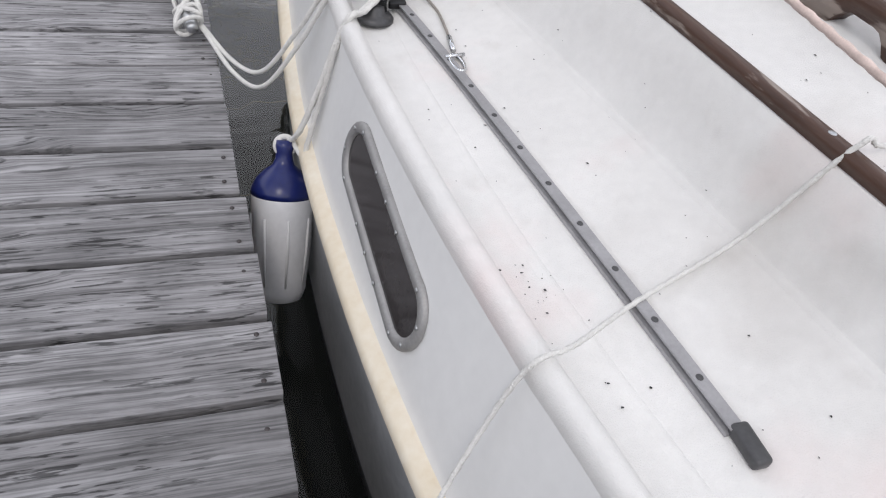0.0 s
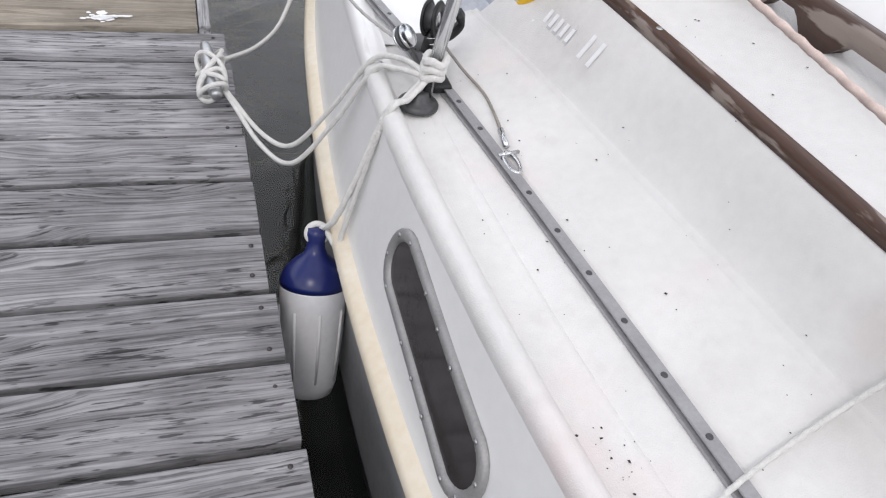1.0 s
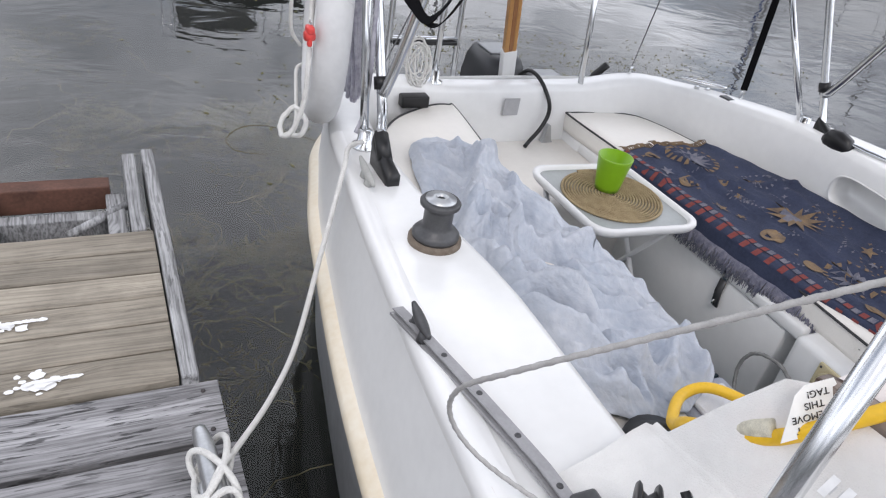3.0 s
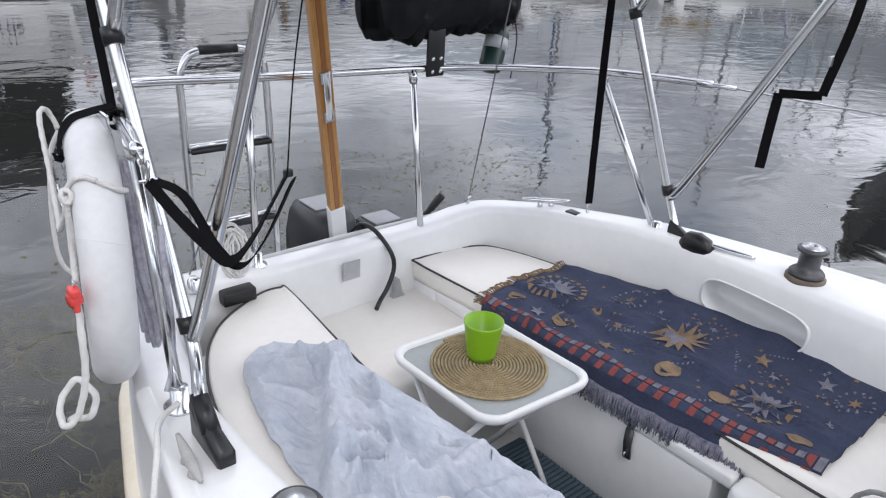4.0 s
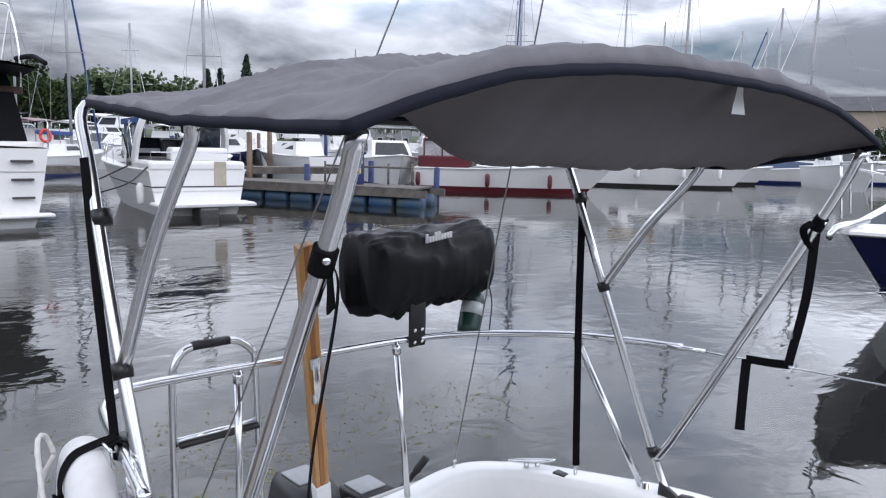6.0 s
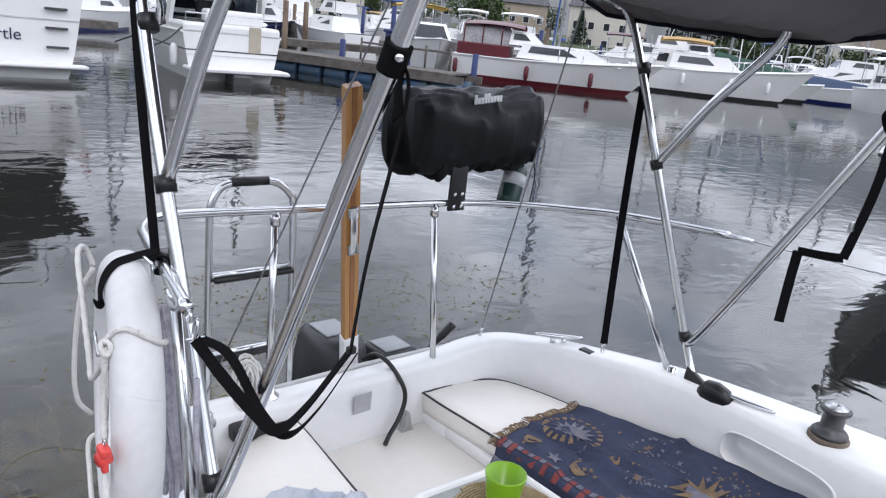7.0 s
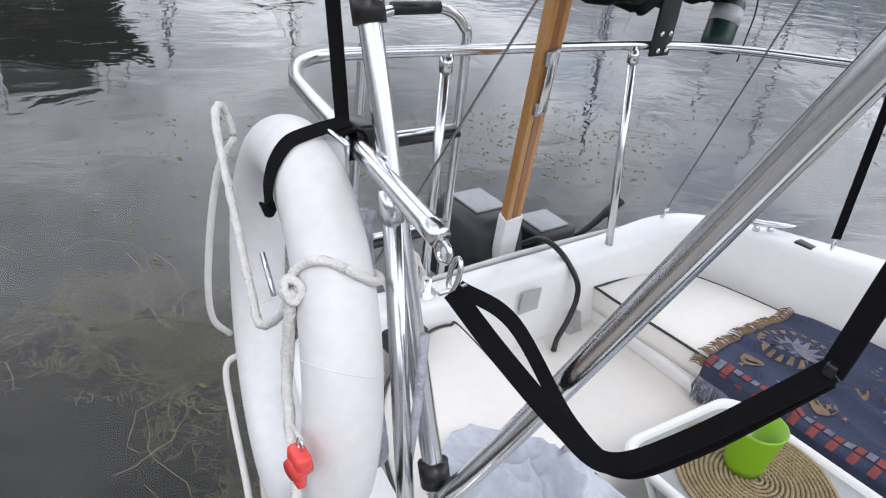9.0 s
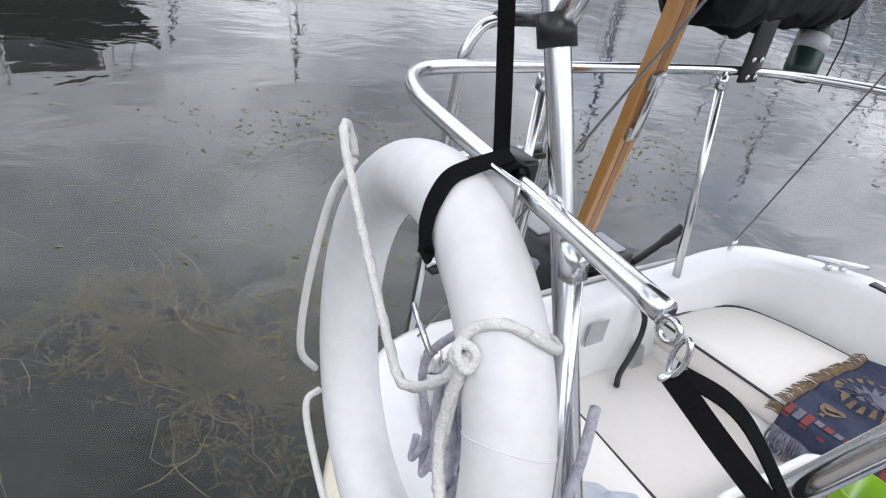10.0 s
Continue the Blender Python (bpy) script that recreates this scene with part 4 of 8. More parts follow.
# ---- fender ----
fend = thing("fender", (-0.725, 1.70, 0.16), "white boat fender with a navy blue top hanging over the water", "fender")
FB, FT = Vector((-0.742, 1.615, 0.158)), Vector((-0.712, 1.785, 0.545))
fd = FT - FB
L = fd.length
part("body", lathe([(0, 0), (0.03, 0.002), (0.058, 0.015), (0.066, 0.04), (0.074, 0.16), (0.078, 0.285), (0.078, 0.292), (0, 0.292)], FB, 36, fd), mat("fender_vinyl", (0.74, 0.74, 0.75), 0.3, var=0.06, scale=8), fend)
part("cap", lathe([(0, 0.289), (0.0785, 0.289), (0.077, 0.303), (0.066, 0.326), (0.046, 0.347), (0.027, 0.362), (0.021, 0.378), (0.02, L - 0.03), (0.023, L - 0.015), (0.02, L), (0, L)], FB, 36, fd), M_navy, fend, "navy blue moulded top")
q = fd.to_track_quat("Z", "Y").to_matrix()
for k in range(8):
    a = 2 * math.pi * (k + 0.3) / 8
    o = q @ Vector((math.cos(a), math.sin(a), 0))
    un = fd.normalized()
    part("rib", tube([FB + un * 0.06 + o * 0.0665, FB + un * 0.15 + o * 0.0725, FB + un * 0.24 + o * 0.0765], [0.003, 0.0048, 0.003], 8), M_ring, fend)
part("eye_loop", tube(curve([FT + Vector((0.022 * math.cos(a), 0.012 * math.sin(a) - 0.004, -0.014 + 0.018 * math.sin(a))) for a in np.linspace(0, 2 * math.pi, 9)[:-1]], 3, True), 0.0075, 8, closed=True), M_rope, fend, "white rope loop")
rope_thing("fender_line", [FT + Vector((0.01, 0, -0.005)), (-0.683, 1.745, 0.60), (-0.645, 1.74, 0.72), (-0.612, 1.745, 0.83), (-0.588, 1.752, 0.882), (-0.555, 1.775, 0.885), (-0.515, 1.80, 0.915)], 0.0078, "thick white fender line over the deck edge")
rope_thing("fender_line", [FT + Vector((0.015, 0, 0.0)), (-0.676, 1.735, 0.53), (-0.668, 1.728, 0.57), (-0.64, 1.735, 0.70), (-0.607, 1.742, 0.84), (-0.584, 1.745, 0.89), (-0.55, 1.765, 0.892), (-0.51, 1.79, 0.92)], 0.007, "thick white fender line over the deck edge")
rope_thing("fender_line", [(-0.67, 1.72, 0.50), (-0.662, 1.69, 0.38), (-0.668, 1.66, 0.27), (-0.69, 1.65, 0.22)], 0.006, "white line end hanging behind the fender", laid=False)

# ---- power cable with its tag ----
cable = thing("power_cable", (-0.2, 2.0, 0.95), "yellow shore power cable with a warning tag on the cabin top", "cable")
YP = [(0.24, 2.14, 0.70), (0.13, 2.18, 0.74), (0.05, 2.27, 0.745), (-0.02, 2.28, 0.735), (-0.10, 2.22, 0.75), (-0.17, 2.15, 0.82), (-0.235, 2.10, 0.90), (-0.252, 2.03, 0.965), (-0.246, 1.965, 1.015), (-0.212, 1.905, 1.10), (-0.15, 1.87, 1.158), (-0.03, 1.845, 1.20), (0.10, 1.82, 1.245), (0.20, 1.80, 1.265), (0.34, 1.75, 1.265), (0.5, 1.68, 1.275), (0.7, 1.6, 1.26)]
part("sheath", tube(curve(YP, 8), 0.0115, 14), M_yellow, cable)
part("connector", tube([(-0.252, 2.02, 0.975), (-0.247, 1.965, 1.035)], 0.0135, 14), mat("clear_sleeve", (0.55, 0.52, 0.42), 0.3, var=0.3, scale=60), cable)
tagp = part("tag", bmesh.new(), None, cable, "white paper tag printed in capitals")
t0, t1, tn = Vector((-0.236, 1.930, 1.052)), Vector((0.021, 0.029, 0.068)), Vector((0.060, -0.013, 0.020))
q = [t0 - tn * 0.5, t0 + tn * 0.5, t0 + tn * 0.5 + t1 * 0.75, t0 + tn * 0.28 + t1, t0 - tn * 0.35 + t1, t0 - tn * 0.5 + t1 * 0.85]
nrm = tn.cross(t1).normalized()
bm = bmesh.new()
a = [bm.verts.new(p + nrm * 0.0006) for p in q]
b = [bm.verts.new(p - nrm * 0.0006) for p in q]
bm.faces.new(a)
bm.faces.new(b[::-1])
for k in range(6):
    bm.faces.new((a[k], b[k], b[(k + 1) % 6], a[(k + 1) % 6]))
part("card", bm, mat("white_card", (0.82, 0.82, 0.80), 0.6), tagp, "", False)


def lettering(text, size, m, material, parent, name="lettering"):
    cu = bpy.data.curves.new(name, "FONT")
    cu.body, cu.size, cu.align_x, cu.align_y, cu.extrude = text, size, "CENTER", "CENTER", 0.0004
    tmp = bpy.data.objects.new(name, cu)
    scene.collection.objects.link(tmp)
    me = bpy.data.meshes.new_from_object(tmp.evaluated_get(bpy.context.evaluated_depsgraph_get()))
    bpy.data.objects.remove(tmp)
    bm = bmesh.new()
    bm.from_mesh(me)
    bpy.data.meshes.remove(me)
    bm.transform(m)
    return part(name, bm, material, parent, "", False)


def face_matrix(at, right, up):
    r, u = Vector(right).normalized(), Vector(up).normalized()
    n = r.cross(u).normalized()
    u = n.cross(r)
    return Matrix.Translation(at) @ Matrix((r, u, n)).transposed().to_4x4()


side = -1 if nrm.dot(Vector((-0.6, -0.8, 0.3))) < 0 else 1
tagm_r = tn * (1 if side > 0 else -1)
for k, word in enumerate(("NOT", "REMOVE", "THIS", "TAG!")):
    lettering(word, 0.0135, face_matrix(t0 + t1 * (0.16 + 0.215 * k) + nrm * side * 0.0016, -tn * (1 if side > 0 else -1), -t1), M_ink, tagp)
# specks of dirt on the deck
rng = random.Random(11)
bm = bmesh.new()
for k in range(150):
    y = rng.uniform(0.5, 2.0)
    x = rng.uniform(-0.54 + (1.85 - y) * 0.03, 0.1)
    if k < 22:
        x, y = rng.gauss(-0.46, 0.02), rng.gauss(0.96, 0.05)
    z = at_deck(x, y) + 0.0012
    r = rng.choice((0.0007, 0.0009, 0.0012, 0.002))
    vs = [bm.verts.new((x + r * math.cos(a) * rng.uniform(0.6, 1.8), y + r * math.sin(a) * rng.uniform(0.6, 1.8), z + rng.uniform(0, 0.0008))) for a in np.linspace(0, 2 * math.pi, 6)[:-1]]
    bm.faces.new(vs)
single("dirt_specks", bm, M_ink, "small dark specks of dirt scattered on the deck", "dirt", kind="stuff", smooth=False)


# ---- rails and bimini ----
R1 = 0.0127
rail = thing("stern_rail", (0.5, 4.0, 0.8), "polished stainless steel stern rail round the cockpit", "railing")
RAILPTS = [(-0.404, 3.271, 1.387), (-0.36, 3.50, 1.378), (-0.315, 3.74, 1.368), (-0.285, 3.85, 1.362), (-0.225, 3.945, 1.355), (-0.12, 4.0, 1.345), (0.18, 4.06, 1.318), (0.55, 4.085, 1.298), (0.85, 4.08, 1.288), (1.05, 4.03, 1.288), (1.20, 3.93, 1.292), (1.31, 3.80, 1.30), (1.392, 3.661, 1.311), (1.47, 3.45, 1.32), (1.52, 3.28, 1.325)]
part("top_tube", tube(curve(RAILPTS, 8), R1, 14), M_steel, rail)


def leg(foot, head, flange=0.035, wall=False):
    part("stanchion", tube([foot, head], R1 * 0.95, 12), M_steel, rail)
    if wall:
        part("foot_flange", lathe([(0, 0), (flange, 0), (flange, 0.006), (0.02, 0.014), (0, 0.016)], (foot[0], foot[1] + 0.03, foot[2] + 0.01), 20, (0, -1, 0.15)), M_steel, rail)
    else:
        part("foot_flange", lathe([(0, 0), (flange, 0), (flange, 0.006), (0.02, 0.012), (0.019, 0.05), (0, 0.05)], foot, 24), M_steel, rail)
        for a in (0.5, 2.6, 4.7):
            part("bolt", lathe([(0, 0), (0.005, 0), (0.004, 0.003), (0, 0.004)], (foot[0] + 0.027 * math.cos(a), foot[1] + 0.027 * math.sin(a), foot[2] + 0.005), 8), M_dark, rail)
    d = (Vector(head) - Vector(foot)).normalized()
    part("socket", tube([Vector(head) - d * 0.045, Vector(head) - d * 0.008], R1 * 1.25, 12), M_steel, rail)


leg((-0.384, 3.261, 0.822), (-0.375, 3.41, 1.380))
leg((0.822, 3.965, 0.63), (0.835, 4.075, 1.288), 0.032, True)
leg((1.394, 3.317, 0.785), (1.392, 3.661, 1.311))
leg((0.15, 4.0, 0.71), (0.182, 4.06, 1.316))
part("end_eye", tube([Vector((-0.404, 3.262, 1.375)) + Vector((0.0, 0.011 * math.cos(a), 0.011 * math.sin(a))) for a in np.linspace(0, 2 * math.pi, 15)[:-1]], 0.0035, 8, closed=True), M_steel, rail)
LIFE = [(1.52, 3.28, 1.325), (1.62, 2.6, 1.33), (1.66, 1.6, 1.36), (1.62, 0.4, 1.39)]
part("turnbuckle", tube([(1.50, 3.33, 1.324), (1.532, 3.20, 1.326)], 0.008, 10), M_steel, rail)
single("lifeline", tube(LIFE, 0.003, 6), M_steel, "thin wire lifeline running along the deck edge", "wire")

bimini = thing("bimini_top", (0.5, 3.1, 0.82), "grey canvas bimini on stainless steel bows over the cockpit", "bimini")
RB = 0.0145


def mirror(p):
    return (2 * CX - p[0], p[1], p[2])


FOOT, JL, J2 = Vector((-0.386, 3.135, 0.90)), Vector((-0.337, 3.30, 0.99)), Vector((-0.344, 3.537, 1.546))
F1, F2 = Vector((-0.280, 2.889, 1.862)), Vector((-0.285, 2.80, 2.045))
RT = Vector((-0.275, 3.92, 2.10))
PFOOT, PJL, PJ2 = Vector((1.385, 3.215, 0.80)), Vector((1.390, 3.296, 0.964)), Vector((1.304, 3.486, 1.542))
PF1, PF2 = Vector((1.378, 2.81, 1.83)), Vector((1.335, 2.70, 2.04))
PRT = Vector((1.262, 3.735, 2.05))


def over(a, b, top, n=9):
    """Points of a hoop's arched top from a to b."""
    out = []
    for k in range(1, n):
        f = k / n
        h = 1 - abs(2 * f - 1) ** 2.4
        q = a.lerp(b, f)
        out.append(Vector((q.x, q.y, q.z + (top - q.z) * h)))
    return out


part("rear_bow", tube(curve([FOOT, JL, J2, Vector((-0.318, 3.76, 1.93)), RT] + over(RT, PRT, 2.085) + [PRT, Vector((1.286, 3.668, 1.985)), Vector((1.293, 3.552, 1.72)), PJ2, PJL, PFOOT], 6), RB, 14), M_steel, bimini)
MT, PMT = Vector((-0.245, 3.36, 2.065)), Vector((1.28, 3.13, 2.0))
part("middle_bow", tube(curve([J2, Vector((-0.30, 3.455, 1.82)), MT - Vector((0.012, -0.02, 0.05)), MT] + over(MT, PMT, 2.18) + [PMT, Vector((1.29, 3.32, 1.77)), PJ2], 6), RB, 14), M_steel, bimini)
for low, bend, one, two in ((JL, Vector((0.004, -0.06, 0.045)), F1, F2), (PJL, Vector((0.0, -0.06, 0.045)), PF1, PF2)):
    part("front_bow", tube(curve([low, low + bend, one, two], 6), RB, 14), M_steel, bimini)


def clamp(p, d, parent=bimini, r=0.021, l=0.034):
    d = Vector(d).normalized()
    ob = part("joint_clamp", tube([Vector(p) - d * l / 2, Vector(p) + d * l / 2], r, 16), M_black, parent, "black plastic joint clamp")
    side = d.orthogonal().normalized()
    part("knob", lathe([(0, 0), (0.011, 0), (0.011, 0.012), (0.006, 0.016), (0, 0.016)], Vector(p) + side * r * 0.9, 12, side), M_black, ob)
    return ob


for p, d in ((JL, J2 - JL), (J2, J2 - JL), (PJL, PJ2 - PJL), (PJ2, PJ2 - PJL), (Vector((-0.32, 3.70, 1.85)), (0, 0.4, 1)), (Vector((1.29, 3.595, 1.85)), (0, 0.4, 1))):
    clamp(p, d)
for base, up in ((Vector((-0.386, 3.075, 0.838)), FOOT), (Vector((1.385, 3.17, 0.785)), PFOOT)):
    deckz = base.z
    rows = []
    for f, w, h in ((0.0, 0.015, 0.006), (0.05, 0.019, 0.026), (0.5, 0.018, 0.045), (0.85, 0.016, 0.07), (1.0, 0.015, 0.08)):
        y = base.y - 0.055 + 0.14 * f
        rows.append([(base.x - w, y, deckz - 0.012), (base.x - w, y, deckz + h * 0.7), (base.x - w * 0.6, y, deckz + h), (base.x + w * 0.6, y, deckz + h), (base.x + w, y, deckz + h * 0.7), (base.x + w, y, deckz - 0.012)])
    shoe = part("deck_shoe", loft(rows, True, caps=True), M_black, bimini, "black plastic deck shoe")
    part("sleeve", tube([up + Vector((0, -0.045, -0.035)), up + (JL - FOOT).normalized() * 0.02], 0.0195, 14), M_black, shoe)

# canopy: front, side and rear edges hang over the bows
rows = []
NV, NU = 60, 150
for j in range(NV + 1):
    v = j / NV
    a = Vector((-0.335 + 0.06 * v, 2.755 + 1.19 * v, float(np.interp(v, [0, 0.5, 1], [2.046, 2.062, 2.110]))))
    b = Vector((1.355 - 0.07 * v, 2.665 + 1.12 * v, float(np.interp(v, [0, 0.12, 0.35, 0.5, 0.75, 1], [2.055, 2.03, 1.985, 1.98, 1.995, 2.015]))))
    crown = float(np.interp(v, [0, 0.03, 0.5, 0.97, 1], [2.158, 2.186, 2.195, 2.12, 2.095]))
    row = []
    for i in range(NU + 1):
        u = i / NU
        q = a.lerp(b, u)
        arch = 1 - abs(2 * u - 1) ** 2.5
        sag = -0.022 * (math.sin(math.pi * min(1, v / 0.5)) if v < 0.5 else math.sin(math.pi * (v - 0.5) / 0.5)) * arch
        pull = math.exp(-u * 9) + math.exp(-(1 - u) * 9)
        wr = 0.006 * pull * math.sin(v * 34 + 5 * noise.noise(Vector((v * 4, u * 3, 2))))
        wr += 0.004 * noise.noise(Vector((u * 5, v * 12, 1))) + 0.010 * (1 - min(1, abs(2.5 * noise.noise(Vector((u * 9 + v * 5, v * 4 - u * 3, 8)))))) ** 2 + 0.007 * (1 - min(1, abs(2.8 * noise.noise(Vector((u * 16 + v * 11, v * 3 - u * 2, 18)))))) ** 2 + 0.005 * noise.noise(Vector((u * 26 + v * 8, v * 9, 5)))
        wr += (0.0045 * math.exp(-v * 9) + 0.002 * math.exp(-(1 - v) * 9)) * math.sin(u * 110 + v * 14 + 4 * noise.noise(Vector((u * 7, v * 2, 7)))) * (0.5 + noise.noise(Vector((u * 6, 3, 1))))
        droop = min(1, max(0, (u - 0.08) / 0.22)) * min(1, max(0, (1.0 - u) / 0.10))
        droop = droop * droop * (3 - 2 * droop) * math.exp(-((v - 0.24) / 0.125) ** 2)
        lift = 0.016 + (0.018 if 0 < j < NV else 0.0)
        zc = q.z + (crown - q.z) * arch
        row.append((q.x, q.y, zc + sag - droop * max(0, zc - 1.965) + wr * (0.15 if j in (0, NV) or i in (0, NU) else 1) + lift * min(1, 6 * u, 6 * (1 - u)) + 0.004))
    rows.append(row)
canopy = part("canopy", loft(rows), [M_canvas, M_under], bimini, "sagging grey canvas canopy")
sol = canopy.modifiers.new("thick", "SOLIDIFY")
sol.thickness, sol.offset, sol.material_offset = 0.003, -1, 1
edge_line = rows[0] + [r[-1] for r in rows[1:]] + rows[-1][::-1][1:] + [r[0] for r in rows[::-1][1:-1]]
part("binding", tube([Vector(p) + Vector((0, 0, -0.006)) for p in edge_line], 0.007, 6, closed=True, flat=(0.019, 0.005, (0, 0, 1))), M_edge, bimini, "navy blue edge binding")
tg = Vector((0.715, 2.765, 2.168))
bm = bmesh.new()
loft([[tg + Vector((dx * (1 + 2 * z), 0.004 * math.sin(z * 50 + dx * 60), -z)) for dx in (-0.022, 0, 0.022)] for z in (-0.02, 0.0, 0.02, 0.04, 0.058)], bm=bm)
part("care_tag", bm, M_white, bimini, "small white cloth tag")


# ---- straps ----
def strap(name, pts, w, up, label, n=6):
    return single(name, tube(curve(pts, n), 0, flat=(w, 0.0022, up)), M_web, label, "strap", "bimini straps")


SK = Vector((-0.286, 2.93, 1.425))
hook = Vector((-0.398, 3.247, 1.345))
st = thing("hanging_strap", tuple(hook), "black webbing strap hooked to the stern rail", "strap")
SA = Vector((-0.354, 3.105, 1.250))
SB2 = Vector((-0.336, 3.055, 1.236))
part("webbing", tube(curve([hook + Vector((0.0, 0, -0.01)), hook.lerp(SA, 0.5) + Vector((-0.004, 0.002, -0.004)), SA, SB2, SB2.lerp(SK, 0.4) + Vector((0.002, 0, -0.016)), SK], 9), 0, flat=(0.021, 0.0022, (0.5, 0.2, 0.8))), M_web, st)
part("webbing", tube(curve([hook + Vector((0.010, 0.004, -0.01)), hook.lerp(SA, 0.45) + Vector((0.022, 0.01, 0.014)), SA + Vector((0.016, 0.0, -0.008)), SB2 + Vector((0.016, -0.008, -0.010)), SB2.lerp(SK, 0.45) + Vector((0.016, -0.005, -0.028)), SK + Vector((0.010, 0, -0.012))], 9), 0, flat=(0.019, 0.0022, (0.8, 0.5, 0.3))), M_web, st)
part("webbing", tube(curve([SK, SK.lerp(F1, 0.35) + Vector((0.006, 0, 0)), F1 + Vector((0.018, -0.01, -0.06)), F1 + Vector((0.012, 0, 0.0))], 8), 0, flat=(0.024, 0.0022, (0.5, 0.87, 0))), M_web, st)
part("slider", box(SK.x - 0.006, SK.x + 0.008, SK.y - 0.005, SK.y + 0.005, SK.z - 0.006, SK.z + 0.006, 0.002), M_black, st)
hk = [hook + Vector((0.003 * math.sin(a), 0.007 * math.cos(a), 0.010 + 0.018 * math.sin(a))) for a in np.linspace(0, 2 * math.pi, 17)[:-1]]
part("snap_hook", tube(hk, 0.003, 8, closed=True), M_steel, st)
part("hook_bar", tube([hook + Vector((-0.017, 0, -0.008)), hook + Vector((0.017, 0, -0.008))], 0.003, 8), M_steel, st)
for p, s in ((F1, 1), (PF1, -1)):
    d = (F2 - F1) if s > 0 else (PF2 - PF1)
    c = part("strap_collar", tube([p - d.normalized() * 0.022, p + d.normalized() * 0.019], 0.0195, 16), M_web, bimini, "black webbing collar with a steel snap")
    part("snap", lathe([(0, 0), (0.007, 0), (0.005, 0.003), (0, 0.004)], p + Vector((-0.02 * 0.4, -0.02, 0)), 12, (-0.4, -0.9, 0)), M_steel, c)
    part("tail", tube(curve([p + Vector((0.016 * s, 0.012, 0.0)), p + Vector((0.03 * s, 0.03, -0.02)), p + Vector((0.026 * s, 0.02, -0.055)), p + Vector((0.016 * s, 0.004, -0.08))], 5), 0, flat=(0.026, 0.003, (0.3, 0.9, 0.2))), M_web, c)
strap("rear_strap", [(-0.333, 3.76, 1.98), (-0.349, 3.66, 1.70), (-0.356, 3.575, 1.44), (-0.358, 3.555, 1.37)], 0.019, (0.8, -0.6, 0), "black webbing strap from the bimini to the rail")
part("rail_loop", tube([Vector((-0.362, 3.545, 1.378)) + Vector((0.004, 0, 0)) + Vector((0.02 * math.cos(a), 0, 0.02 * math.sin(a))) for a in np.linspace(0, 2 * math.pi, 15)[:-1]], 0, closed=True, flat=(0.034, 0.004, (0, 1, 0))), M_web, rail, "black webbing loop")
part("rail_clip", box(-0.352, -0.322, 3.53, 3.58, 1.36, 1.40, 0.006, 2), M_black, rail)
strap("rear_strap", [(1.293, 3.588, 1.87), (1.289, 3.575, 1.4), (1.283, 3.548, 0.85)], 0.026, (0.7, -0.7, 0), "black webbing strap from the bimini to the deck")
part("strap_eye", tube([Vector((1.283, 3.548, 0.83)) + Vector((0.009 * math.cos(a), 0, 0.018 * math.sin(a))) for a in np.linspace(0, 2 * math.pi, 13)[:-1]], 0.0025, 8, closed=True), M_steel, boat, "steel deck eye")
strap("front_strap", [PF1 + Vector((0.01, 0.01, -0.03)), (1.39, 2.83, 1.6), (1.394, 2.864, 1.386)], 0.026, (0.5, -0.8, 0), "black webbing strap hanging from the bimini bow")
strap("front_strap", [(1.394, 2.864, 1.386), (1.42, 2.93, 1.372), (1.458, 3.02, 1.356)], 0.026, (0, 0, 1), "black webbing strap laid along the lifeline")
strap("front_strap", [(1.458, 3.02, 1.356), (1.452, 3.02, 1.25), (1.447, 3.019, 1.115)], 0.030, (0.5, -0.8, 0), "black webbing strap hanging over the lifeline")
part("buckle", box(1.37, 1.412, 2.855, 2.868, 1.47, 1.50, 0.004), M_alu, bimini, "steel strap buckle")

# ---- ring buoy with its lines ----
ring = thing("ring_buoy", (-0.421, 3.57, 1.085), "white ring buoy strapped upright to the stern rail", "lifebuoy")
c0 = Vector((-0.421, 3.57, 1.085))
AZ, TI, EL = 0.215, -0.05, -0.036
rd = Vector((math.sin(AZ), math.cos(AZ), 0))
rn = Vector((-math.cos(AZ), math.sin(AZ), 0))
ru = Vector((0, 0, 1)) * math.cos(TI) + rd * math.sin(TI)
rv = rd * math.cos(TI) - Vector((0, 0, 1)) * math.sin(TI)
ru2 = ru * math.cos(EL) + rn * math.sin(EL)


def on_ring(a, out=0.0, side=0.0):
    """Point near the ring: a degrees from its top towards the stern, out from the tube's middle, side towards the dock."""
    r = radians(a)
    d = ru2 * math.cos(r) + rv * math.sin(r)
    return c0 + d * (0.259 + out) + rn * side


bm = bmesh.new()
tube([on_ring(a) for a in np.linspace(0, 360, 73)[:-1]], 0.0475, 24, closed=True, bm=bm)
part("ring", bm, M_ring, ring)
for a in (-62, 118):
    loop = [on_ring(a + 3 * math.sin(t), 0.0474 * math.cos(t), 0.0474 * math.sin(t)) for t in np.linspace(0, 2 * math.pi, 25)[:-1]]
    part("seam", tube(loop, 0.0010, 6, closed=True), M_ring, ring)
